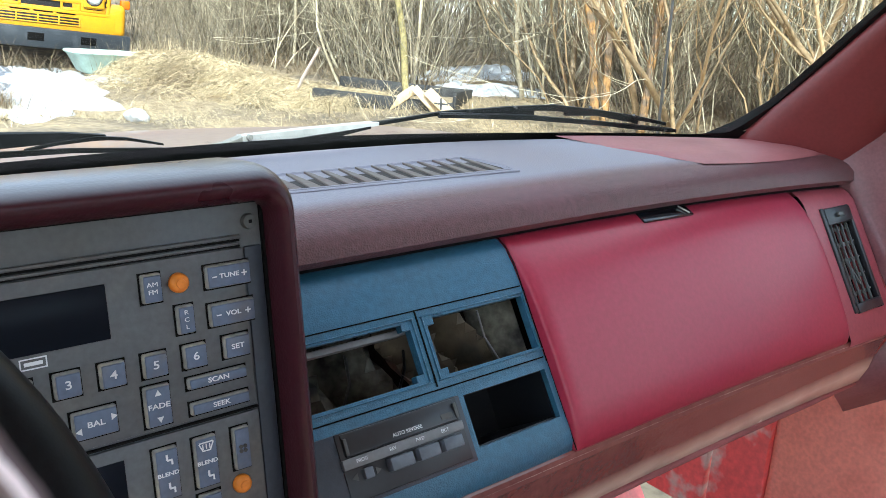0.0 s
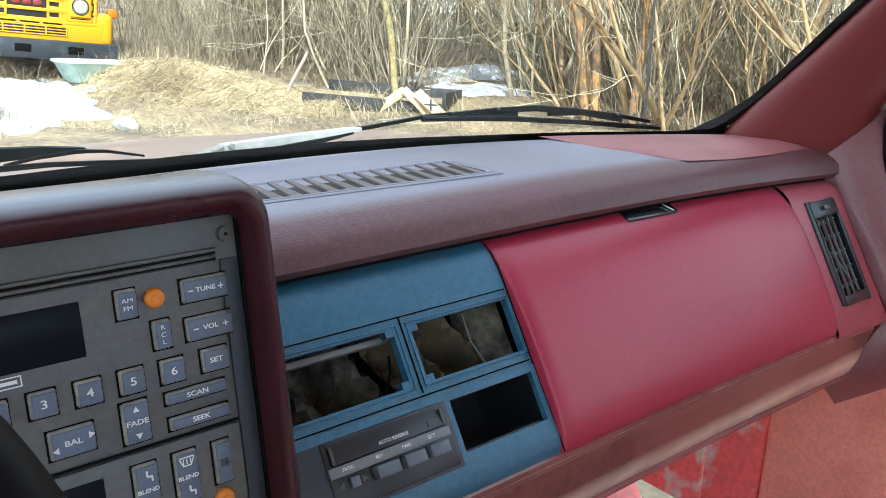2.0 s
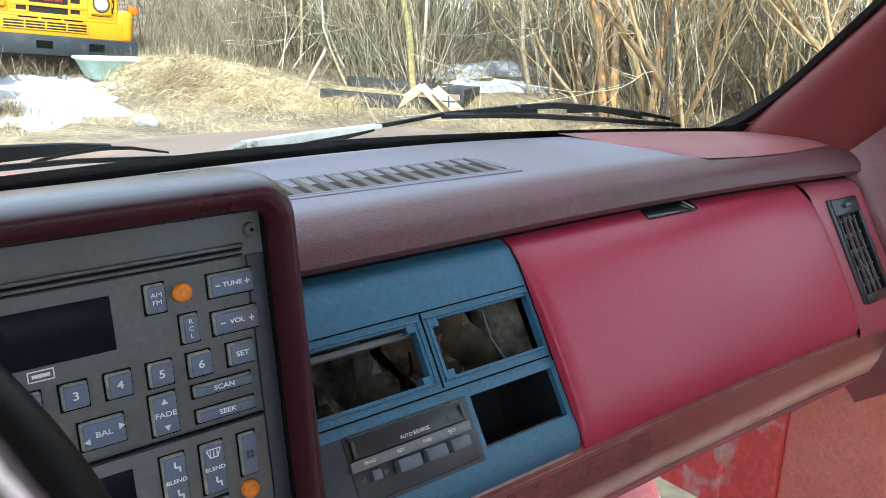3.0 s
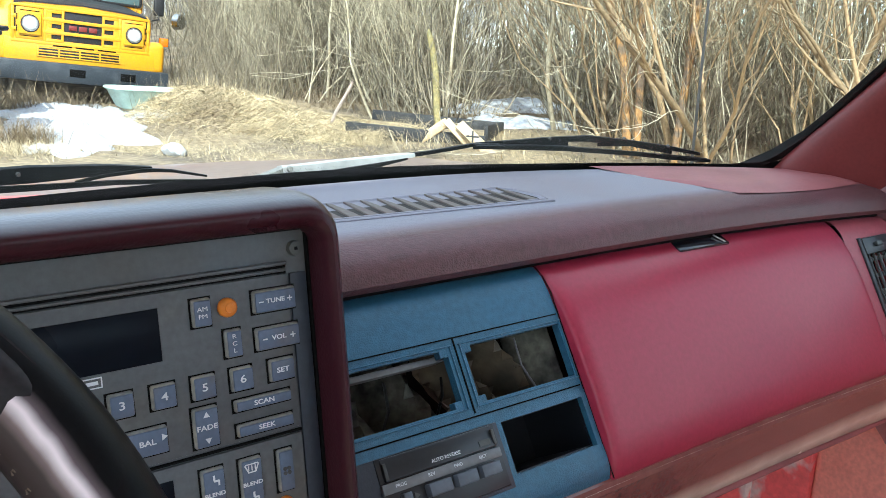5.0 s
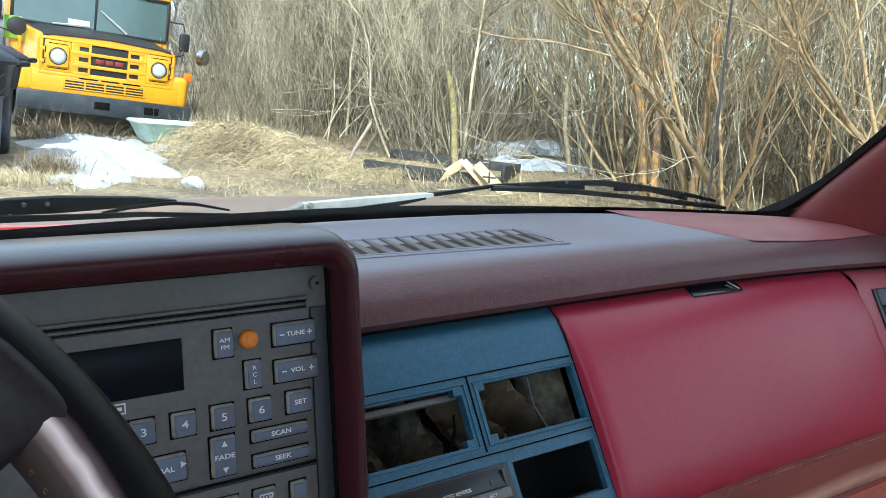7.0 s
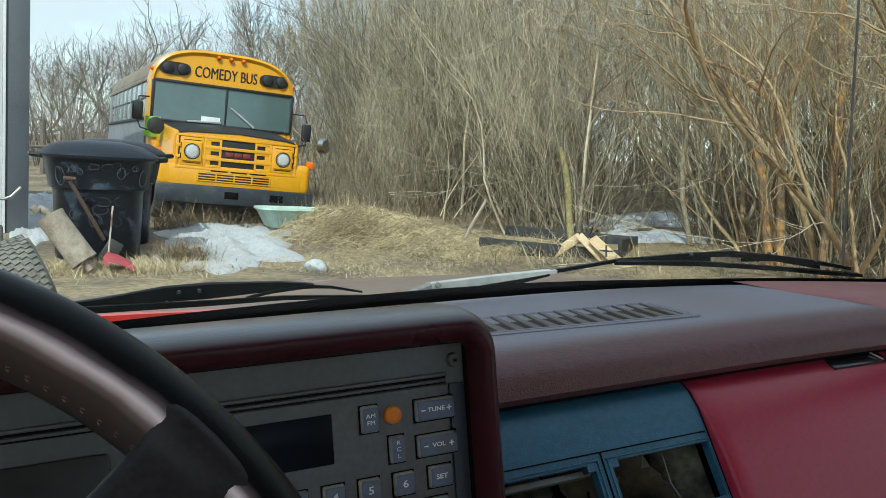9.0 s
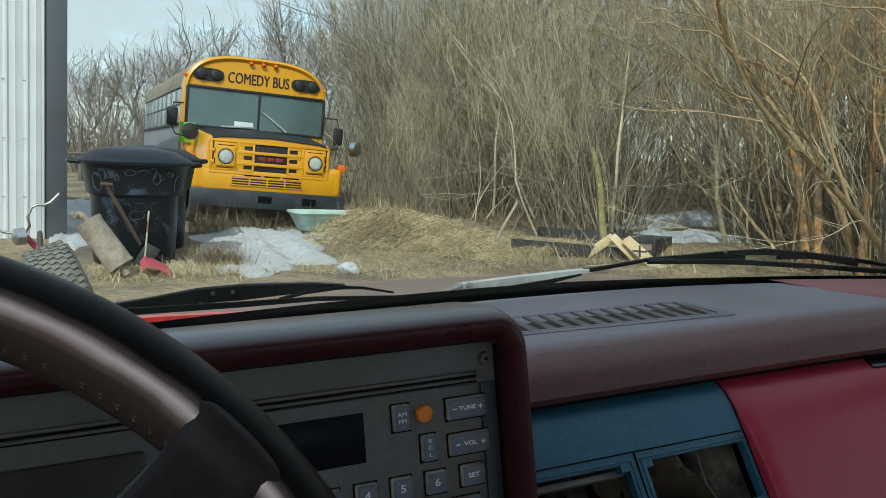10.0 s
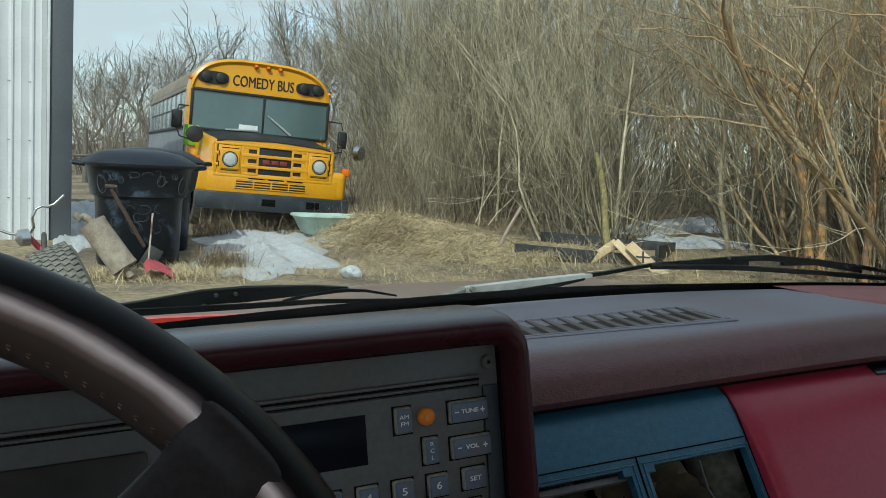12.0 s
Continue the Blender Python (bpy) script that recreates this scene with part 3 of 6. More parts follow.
for x, r in ((0.299, 0), (0.3175, 180)):
    bm = bm_new()
    bmesh.ops.create_cone(bm, cap_ends=True, segments=3, radius1=0.0032, radius2=0.0032, depth=0.0006, matrix=face_pose(x, -0.097, 0.0035) @ pose(0, 0, 0, 0, 0, 90 + r))
    part("arrow_mark", bm, M_STEEL, deck)
for text, x, s, size in (("AUTO REVERSE", 0.350, -0.0775, 0.0040), ("PROG", 0.306, -0.0862, 0.0036), ("REV", 0.333, -0.0862, 0.0036), ("FWD", 0.358, -0.0862, 0.0036), ("EJCT", 0.382, -0.0862, 0.0036)):
    part("legend", letters(text, size, face_pose(x, s, 0.0064 if s < -0.08 else 0.0057) @ (pose(0, 0, 0, -8 if s > -0.08 else 0, 0, 0)), 0.00008), M_LEGEND, deck)

# ---- instrument cluster, radio and climate controls ----
def clus(x, z, h=0.0):
    """A point on the cluster's face: x along, z height, h out of it."""
    return Vector((x, 0.43 + 0.17 * (z - 1.43) - 0.986 * h, z + 0.168 * h))


def clus_pose(x, z, h=0.0):
    r = Matrix(((1, 0, 0), (0, 0.168, -0.986), (0, 0.986, 0.168))).to_4x4()
    return Matrix.Translation(clus(x, z, h)) @ r


cluster = thing("instrument_cluster", (-0.1, 0.45, 1.2), "burgundy padded instrument cluster hood framing a grey panel", "instrument panel")
rings = []
for y, x1, z1, r in ((0.62, 0.262, 1.385, 0.03), (0.57, 0.256, 1.418, 0.03), (0.52, 0.248, 1.440, 0.028), (0.47, 0.2405, 1.4535, 0.026), (0.43, 0.2345, 1.4585, 0.024),
                     (0.4185, 0.2325, 1.4588, 0.0235), (0.411, 0.2303, 1.4575, 0.022), (0.4065, 0.228, 1.4555, 0.0205), (0.4045, 0.2258, 1.4528, 0.0185), (0.4045, 0.2238, 1.4498, 0.0165), (0.4065, 0.2220, 1.4465, 0.014),
                     (0.413, 0.2202, 1.4405, 0.010), (0.4315, 0.2194, 1.4368, 0.008)):
    d = 0.4 - x1
    rings.append([(x, y + 0.17 * (z - 1.43), z) for x, z in rounded(-0.50 - (x1 - 0.22), x1, 1.12 - (z1 - 1.43), z1, r, 6)])
part("hood", loft(rings, caps=False), [M_BEZEL], cluster, "dark burgundy vinyl hood with a rolled lip, sky sheen painted on its top")
bm = bm_new()
add_box(bm, clus_pose(-0.140, 1.28, -0.003), (0.722, 0.32, 0.006))
part("panel", bm, M_GREY, cluster, "grey plastic instrument panel")
bm = bm_new()
add_box(bm, clus_pose(-0.05, 1.4178, 0.0012), (0.51, 0.0022, 0.003), 0.0008)
add_box(bm, clus_pose(-0.05, 1.4140, 0.0006), (0.508, 0.0018, 0.002), 0.0006)
part("ridge", bm, M_GREY, cluster)
bm = bm_new()
add_box(bm, clus_pose(-0.05, 1.4160, 0.0004), (0.509, 0.0016, 0.0012))
add_box(bm, clus_pose(-0.05, 1.4127, 0.0004), (0.509, 0.0010, 0.0012))
add_box(bm, clus_pose(0.1175, 1.3205, 0.0008), (0.177, 0.0012, 0.0022))
part("panel_gap", bm, M_WELL, cluster)
bm = bm_new()
add_box(bm, clus_pose(0.2188, 1.335, 0.0006), (0.0022, 0.205, 0.003))
add_box(bm, clus_pose(-0.13, 1.4366, 0.0006), (0.70, 0.0018, 0.003))
part("recess_gap", bm, M_WELL, cluster)
part("side_strip", box(clus_pose(0.2118, 1.325, 0.0004), (0.0105, 0.176, 0.0026), 0.0008), M_SLATE, cluster, "smooth slate edge strip")
bm = bm_new()
bmesh.ops.create_cone(bm, cap_ends=True, segments=20, radius1=0.0046, radius2=0.0040, depth=0.003, matrix=clus_pose(0.2110, 1.4255, 0.0016))
screw = part("screw", bm, M_SCREW, cluster, "dull grey torx screw")
part("screw_recess", box(clus_pose(0.2110, 1.4255, 0.0033), (0.0018, 0.0018, 0.0008)), M_WELL, screw)
part("gauge_lens", box(clus_pose(-0.20, 1.30, 0.001), (0.42, 0.205, 0.004), 0.004), M_GAUGE, cluster, "dark smoky gauge window")
for x in (-0.30, -0.16, -0.04):
    bm = bm_new()
    bmesh.ops.create_cone(bm, cap_ends=True, segments=32, radius1=0.05, radius2=0.047, depth=0.003, matrix=clus_pose(x, 1.31, 0.004))
    part("gauge_dial", bm, M_PLAYER, cluster)


def control_button(owner, x, z, w, h, mat_, text="", size=0.006, lines=None, rise=0.0044):
    """A push button in its dark slot, with its lettering."""
    b = part("button", box(clus_pose(x, z, rise / 2 - 0.0004), (w, h, rise + 0.0012), 0.0013, 3), M_BTNRIM, owner)
    part("button_face", box(clus_pose(x + 0.0003, z - 0.0003, rise / 2 + 0.0004), (w - 0.0017, h - 0.0017, rise + 0.0014), 0.0006), mat_, b, "slate-blue printed face")
    part("slot", box(clus_pose(x - 0.0002, z - 0.0001, 0.0014), (w + 0.0016, h + 0.0016, 0.0018)), M_WELL, b)
    wide = Matrix.Diagonal((1.25, 1, 1, 1))
    size *= 0.74
    if lines:
        n = len(lines)
        for k, one in enumerate(lines):
            part("legend", letters(one, size, clus_pose(x, z + ((n - 1) / 2 - k) * size * 1.15, rise + 0.0012) @ wide), M_LEGEND, b)
    elif text:
        part("legend", letters(text, size, clus_pose(x, z, rise + 0.0012) @ wide, bold=0.00007), M_LEGEND, b)
    return b


def mark(owner, x, z, w, h, rot=0, rise=0.0058):
    part("mark", box(clus_pose(x, z, rise) @ pose(0, 0, 0, 0, 0, rot), (w, h, 0.0002)), M_LEGEND, owner)


def arrow(owner, x, z, r, rot, rise=0.0058):
    bm = bm_new()
    bmesh.ops.create_cone(bm, cap_ends=True, segments=3, radius1=r, radius2=r, depth=0.0002, matrix=clus_pose(x, z, rise) @ pose(0, 0, 0, 0, 0, rot - 90))
    part("arrow", bm, M_LEGEND, owner)


def round_knob(owner, x, z, r):
    bm = bm_new()
    add_tube(bm, [clus(x, z, h) for h in (0.0, 0.004, 0.0055, 0.0062)], [r, r, r * 0.9, r * 0.7], 24)
    k = part("knob", bm, M_ORANGE, owner, "orange round push knob")
    bm = bm_new()
    add_tube(bm, [clus(x, z, h) for h in (0.006, 0.0068)], [r * 0.5, r * 0.45], 20)
    part("knob_centre", bm, M_ORANGE, k)
    bm = bm_new()
    add_tube(bm, [clus(x, z, h) for h in (0.0012, 0.0018)], [r * 1.25, r * 1.25], 24)
    part("slot", bm, M_WELL, k)


radio = thing("car_radio", (0.12, 0.42, 1.365), "grey car radio control head with slate-blue buttons", "radio")
part("faceplate", box(clus_pose(0.1175, 1.3672, 0.0), (0.175, 0.0905, 0.004), 0.0008), M_FACE, radio)
part("display", box(clus_pose(0.082, 1.390, 0.0014), (0.094, 0.0285, 0.0025), 0.0004), M_LCD, radio, "black unlit display")
b = control_button(radio, 0.1518, 1.398, 0.0108, 0.0155, M_BTN, lines=("AM", "FM"), size=0.0046)
b = control_button(radio, 0.1945, 1.3985, 0.0262, 0.0130, M_BTN, "TUNE", 0.0048)
mark(b, 0.1858, 1.3985, 0.0028, 0.0007), mark(b, 0.2032, 1.3985, 0.0032, 0.0007), mark(b, 0.2032, 1.3985, 0.0007, 0.0032)
b = control_button(radio, 0.1948, 1.3775, 0.0268, 0.0130, M_BTN, "VOL", 0.0050)
mark(b, 0.1862, 1.3775, 0.0028, 0.0007), mark(b, 0.2034, 1.3775, 0.0032, 0.0007), mark(b, 0.2034, 1.3775, 0.0007, 0.0032)
control_button(radio, 0.1682, 1.3785, 0.0098, 0.0158, M_BTN, lines=("R", "C", "L"), size=0.0046)
control_button(radio, 0.1955, 1.3585, 0.0155, 0.0130, M_BTN, "SET", 0.0054)
for k, text in enumerate("123456"):
    control_button(radio, 0.0612 + 0.0220 * k, 1.358, 0.0132, 0.0134, M_BTN, text, 0.0082)
control_button(radio, 0.1825, 1.3432, 0.0345, 0.0068, M_BTN, "SCAN", 0.0052)
control_button(radio, 0.1828, 1.3290, 0.0345, 0.0072, M_BTN, "SEEK", 0.0052)
b = control_button(radio, 0.1482, 1.3362, 0.0142, 0.0225, M_BTN, "FADE", 0.0054)
arrow(b, 0.1482, 1.3430, 0.0021, 90), arrow(b, 0.1482, 1.3294, 0.0021, 270)
b = control_button(radio, 0.1158, 1.3358, 0.0225, 0.0148, M_BTN, "BAL", 0.0056)
arrow(b, 0.1245, 1.3375, 0.0021, 0), arrow(b, 0.1075, 1.3335, 0.0021, 180)
control_button(radio, 0.0835, 1.3362, 0.0125, 0.0148, M_BTN, "", 0.005)
round_knob(radio, 0.1667, 1.3984, 0.0054)
bm = bm_new()
for q in ((0.0915, 1.3742, 0.0125, 0.0006), (0.0915, 1.3692, 0.0125, 0.0006), (0.0855, 1.3717, 0.0006, 0.0056), (0.0975, 1.3717, 0.0006, 0.0056), (0.0915, 1.3717, 0.0085, 0.0018)):
    add_box(bm, clus_pose(q[0], q[1], 0.0022), (q[2], q[3], 0.0004))
part("maker_plate", bm, M_LEGEND, radio)

climate = thing("climate_control", (0.12, 0.42, 1.28), "grey heater control panel with slate-blue blend buttons", "heater control")
part("faceplate", box(clus_pose(0.1175, 1.2755, 0.0), (0.1765, 0.0880, 0.004), 0.0008), M_FACE, climate)
part("display", box(clus_pose(0.075, 1.298, 0.0014), (0.106, 0.028, 0.0025), 0.0004), M_LCD, climate, "black unlit display")
for x in (0.1490, 0.1712):
    b = control_button(climate, x, 1.2985, 0.0132, 0.0290, M_BTN, "BLEND", 0.0042)
    for z in ((1.3060, 1.2905) if x < 0.16 else (1.2905,)):
        mark(b, x, z + 0.0018, 0.0012, 0.0030), mark(b, x + 0.0014, z, 0.0030, 0.0010), mark(b, x + 0.0026, z - 0.0014, 0.0010, 0.0026)
for k in range(3):
    mark(b, 0.1692 + 0.002 * k, 1.3075, 0.0006, 0.0030)
mark(b, 0.1712, 1.3098, 0.0078, 0.0007), mark(b, 0.1712, 1.3052, 0.0050, 0.0007)
mark(b, 0.1680, 1.3075, 0.0007, 0.0046, 24), mark(b, 0.1744, 1.3075, 0.0007, 0.0046, -24)
b = control_button(climate, 0.1925, 1.3000, 0.0100, 0.0250, M_BTN)
for k in range(4):
    a = radians(45 + 90 * k)
    part("mark", tube([clus(0.1925 + 0.0018 * math.cos(a), 1.300 + 0.0018 * math.sin(a), h) for h in (0.0054, 0.0060)], [0.0012, 0.0012], 10), M_STEEL, b)
round_knob(climate, 0.1910, 1.2790, 0.0054)
b = control_button(climate, 0.1712, 1.2745, 0.0132, 0.0120, M_BTN, "REAR", 0.0040)
control_button(climate, 0.1490, 1.2720, 0.0132, 0.0120, M_BTN)

# ---- steering wheel ----
WC, TAU, WR, WT = Vector((-0.1475, 0.2214, 1.3414)), radians(34), 0.2112, 0.0195     # centre, lean, rim radius, half its thickness
WHEEL = Matrix.Translation(WC) @ Matrix(((1, 0, 0), (0, math.sin(TAU), -math.cos(TAU)), (0, math.cos(TAU), math.sin(TAU)))).to_4x4()
wheel = thing("steering_wheel", WC, "black leather-wrapped steering wheel with a dark vinyl centre pad", "steering wheel")


def rim_point(a, q, grow_by=0.0):
    """A point of the rim: a round the wheel, q round the section (0 outwards, 90 towards the driver)."""
    crest = math.exp(-((q - 101) / 11.0) ** 2)
    inside = max(0.0, -math.cos(radians(q))) ** 2
    r = WT * (1 + 0.055 * crest - 0.20 * inside) + grow_by
    return WHEEL @ Vector((math.cos(a) * (WR + r * math.cos(radians(q))), math.sin(a) * (WR + r * math.cos(radians(q))), 0.97 * r * math.sin(radians(q))))


bm = bm_new()
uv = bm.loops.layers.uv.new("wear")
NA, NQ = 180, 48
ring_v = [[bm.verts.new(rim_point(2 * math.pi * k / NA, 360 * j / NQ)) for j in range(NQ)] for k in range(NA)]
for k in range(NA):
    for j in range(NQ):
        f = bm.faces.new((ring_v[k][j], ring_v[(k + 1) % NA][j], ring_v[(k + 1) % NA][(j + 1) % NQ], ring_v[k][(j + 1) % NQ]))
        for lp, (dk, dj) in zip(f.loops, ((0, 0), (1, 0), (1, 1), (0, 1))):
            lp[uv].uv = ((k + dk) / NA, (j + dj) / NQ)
part("rim", bm, M_RIM, wheel, "black leather rim, brown inside, with a pale highlight painted along its crest")


def wheel_pad(outline, z0, z1, z2):
    c = Vector((0, 0.01, 0))
    rings = [[WHEEL @ Vector((lerp(c.x, x, f), lerp(c.y, y, f), z)) for x, y in outline] for f, z in ((0.97, z0), (1.0, (z0 + z1) / 2), (0.97, z1), (0.88, z2), (0.6, z2 + 0.006))]
    return loft(rings)


pad = []
for k in range(40):
    a = 2 * math.pi * k / 40
    cx, cy = math.cos(a), math.sin(a)
    pad.append((0.105 * (abs(cx) ** 0.7) * (1 if cx > 0 else -1), 0.005 + 0.080 * (abs(cy) ** 0.7) * (1 if cy > 0 else -1)))
part("centre_pad", wheel_pad(pad, -0.020, 0.004, 0.012), M_SPOKE, wheel, "brown-black vinyl horn pad")
for s in (1, -1):
    rows_ = []
    for f in range(49):
        r = lerp(0.085, 0.2200, f / 48)
        flare = max(0.0, (r - 0.190) / 0.030)
        a_up, a_lo = radians(40.0 + 3.0 * flare ** 2.2), radians(lerp(25.0, 30.6, f / 48) - 4.0 * flare ** 2.2)
        rim_top = math.sqrt(max(0.0, (1.05 * WT) ** 2 - (r - WR) ** 2))
        top = lerp(0.0135, 0.0178, f / 48) if r < 0.194 else max(0.0172, rim_top + (0.0010 if r < 0.2120 else lerp(0.0010, -0.0040, (r - 0.2120) / 0.0080)))
        ring = []
        for j in range(32):
            q = 2 * math.pi * j / 32
            cq, sq = math.copysign(abs(math.cos(q)) ** 0.62, math.cos(q)), math.copysign(abs(math.sin(q)) ** 0.62, math.sin(q))
            a = lerp(a_lo, a_up, 0.5 + 0.5 * cq)
            ring.append(WHEEL @ Vector((s * r * math.cos(a), r * math.sin(a), top - 0.0105 + 0.0105 * sq)))
        rows_.append(ring)
    part("spoke", loft(rows_), M_SPOKE, wheel, "dark vinyl spoke flowing into the rim")
st = bm_new()
for k in range(170):
    a = 2 * math.pi * k / 170
    for q, turn in ((150, 30), (157, -30)):
        add_box(st, Matrix.Translation(rim_point(a, q, 0.0001)) @ (WHEEL.to_3x3().to_4x4()) @ pose(0, 0, 0, 0, 0, math.degrees(a)) @ pose(0, 0, 0, 0, 90 - q, 0) @ pose(0, 0, 0, turn, 0, 0), (0.0004, 0.0017, 0.0006))
part("stitching", st, M_STITCH, wheel, "lacing stitched round the rim")
part("column", tube([WHEEL @ Vector((0, 0, z)) for z in (-0.02, -0.06, -0.16, -0.24)], [0.045, 0.055, 0.06, 0.06], 24), M_BEZEL, wheel)

# ---- pillar, door, kick panel ----
pillar = thing("pillar_trim", (1.10, 0.5, 1.38), "plain red plastic trim on the windshield pillar", "pillar trim")
P0, P1 = Vector((1.108, 0.690, 1.360)), Vector((1.090, 0.190, 1.895))     # along the glass
Q0, Q1 = Vector((1.160, 0.572, 1.355)), Vector((1.140, 0.195, 1.900))   # along the door frame
rings = []
for k in range(13):
    u = k / 12
    p, q = P0.lerp(P1, u), Q0.lerp(Q1, u)
    flare = (1 - u) ** 6
    p = p + Vector((-0.022 * flare, 0.006 * flare, -0.004 * flare))
    q = q + Vector((0.0, -0.03 * flare, 0))
    mid = (p + q) / 2 + Vector((-0.012, -0.014, 0.004))
    back = q + Vector((0.07, 0.0, 0.02))
    rings.append([p, p.lerp(mid, 0.45) + Vector((-0.008, -0.004, 0)), mid, mid.lerp(q, 0.55) + Vector((-0.004, -0.006, 0)), q, q + Vector((0.04, -0.012, 0.0)), back, p + Vector((0.035, 0.006, 0.01))])
for _ in range(2):      # round the section off
    rings = [[p for i in range(len(r)) for p in (r[i].lerp(r[(i + 1) % len(r)], 0.25), r[i].lerp(r[(i + 1) % len(r)], 0.75))] for r in rings]
part("pillar_cover", loft(rings), M_PILLAR, pillar, angle=75)
edge = []
for k in range(17):
    u = k / 16
    p = P0.lerp(P1, u)
    curl = max(0.0, 1 - u / 0.16)
    p = p + Vector((-0.060 * curl ** 2.6, 0.014 * curl ** 2, 0.0))
    edge.append([p + Vector((0.012, -0.002, 0.0)), p + Vector((-0.001, 0.004, 0.002)), p + Vector((-0.003, 0.011 + 0.004 * curl, 0.005 + 0.006 * curl)), p + Vector((0.03, 0.022, 0.010))])
part("weather_seal", loft(edge, closed=False), M_BLACK, pillar, "black rubber edge of the windshield")

door = thing("passenger_door", (1.22, 0.2, 0.9), "red carpeted passenger door with a black window frame", "door")
part("door_card", box((1.238, 0.06, 0.94), (0.07, 1.082, 0.70), 0.012, 3), M_CARPET, door, "rust red carpeted lower door card")
bm = bm_new()
add_tube(bm, [(1.204, 0.452, 1.285), (1.19, 0.44, 1.24), (1.188, 0.40, 1.13), (1.196, 0.37, 1.07)], [0.012, 0.016, 0.018, 0.016], 12)
part("door_edge_roll", bm, M_PILLAR, door)
bm = bm_new()
add_tube(bm, [(1.21, 0.478, 1.31), (1.205, 0.482, 1.40), (1.195, 0.47, 1.49), (1.17, 0.33, 1.66), (1.14, 0.16, 1.84)], [0.018, 0.018, 0.018, 0.02, 0.02], 10)
add_tube(bm, [(1.215, 0.485, 1.312), (1.222, 0.2, 1.312), (1.222, -0.45, 1.312)], [0.016, 0.016, 0.016], 8)
part("window_frame", bm, M_BLACK, door, "black rubber window channel")
glass = part("window_glass", box((1.225, 0.0, 1.56), (0.004, 0.93, 0.48)), M_GLASS, door)
glass.visible_shadow = False

mirror = thing("side_mirror", (1.42, 0.50, 1.42), "dark blue-grey truck side mirror on the passenger door", "mirror")
part("mirror_shell", box((1.42, 0.56, 1.44), (0.17, 0.06, 0.13), 0.02, 3), M_BLUE, mirror)
part("mirror_arm", box((1.29, 0.52, 1.40), (0.14, 0.03, 0.05), 0.01), M_BLACK, mirror)

# trim between dashboard end and door
bm = bm_new()
LEFT = [(1.120, 0.640, 1.352), (1.135, 0.585, 1.362), (1.152, 0.545, 1.325), (1.153, 0.49, 1.255), (1.153, 0.43, 1.165), (1.115, 0.452, 1.095), (1.075, 0.475, 1.075)]
RIGHT = [(1.205, 0.53, 1.485), (1.203, 0.49, 1.40), (1.203, 0.462, 1.300), (1.200, 0.425, 1.205), (1.196, 0.393, 1.115), (1.198, 0.43, 1.045), (1.200, 0.500, 0.990)]
BULGE = [0.004, 0.008, 0.016, 0.022, 0.022, 0.012, 0.004]
cols = []
for f in (0.0, 0.2, 0.4, 0.6, 0.8, 1.0):
    col = []
    for l_, r_, b_ in zip(LEFT, RIGHT, BULGE):
        p = Vector(l_).lerp(Vector(r_), f) + Vector((-0.5, -0.85, 0.1)) * b_ * math.sin(math.pi * f) ** 0.7
        col.append(p)
    cols.append(col)
add_loft(bm, cols, closed=False)
bmesh.ops.subdivide_edges(bm, edges=bm.edges, cuts=2, use_grid_fill=True, smooth=1.0)
solo("hinge_pillar_trim", bm, M_HINGE, (1.18, 0.5, 1.2), "purple-maroon plastic trim between dashboard and door", "trim", kind="structure")
kick = thing("kick_panel", (1.19, 0.66, 0.9), "scuffed bright red painted metal kick panel below the dash", "kick panel")
part("side_sheet", box((1.205, 0.648, 0.93), (0.02, 0.096, 0.44), 0.003), M_REDMET, kick)
part("front_sheet", box((1.203, 0.84, 0.93), (0.024, 0.276, 0.44), 0.003), M_REDMET, kick)
part("toe_board", box(Matrix.Translation((0.75, 0.93, 0.80)) @ pose(0, 0, 0, -35, 0, 0), (0.92, 0.02, 0.5), 0.003), M_REDMET, kick, "red painted toe board")
part("rivet", tube([(1.192, 0.605, 0.955), (1.195, 0.605, 0.955)], [0.004, 0.004], 10), M_CHROME, kick)

# ---- windshield, cowl, wipers, hood, aerial ----
def glass_ring(x, u):
    yb = y_back(x)
    return Vector((lerp(x, 0.4 + (x - 0.4) * 0.93, u), yb + 0.012 - 0.545 * u + 0.03 * math.sin(math.pi * u) - 0.06 * u * (x - 0.4) ** 2, 1.378 + droop(x) * (1 - u) + 0.515 * u + 0.012 * math.sin(math.pi * u)))


bm = bm_new()
gx = [lerp(-0.34, 1.14, k / 24) for k in range(25)]
add_loft(bm, [[glass_ring(x, u) for x in gx] for u in (k / 10 for k in range(11))], closed=False, caps=False)
shield = solo("windshield", bm, M_GLASS, (0.4, 0.7, 1.38), "clear curved truck windshield", "windshield", kind="structure")
shield.visible_shadow = False
def border_u(x):
    """How far the black border reaches up the glass."""
    v = min(1.0, max(0.0, (x - 0.42) / 0.35))
    return 0.040 - 0.013 * v * v * (3 - 2 * v) + 0.03 * max(0, (x - 0.98) / 0.16) ** 2


bm = bm_new()
low = [glass_ring(x, 0.0) + Vector((0, 0.003, -0.004)) for x in gx]
hi_ = [glass_ring(x, border_u(x)) + Vector((0, 0.004, 0.001)) for x in gx]
add_loft(bm, [low, hi_], closed=False, caps=False)
solo("windshield_border", bm, M_BLACK, (0.4, 0.79, 1.38), "black painted border round the windshield", "trim", kind="structure")

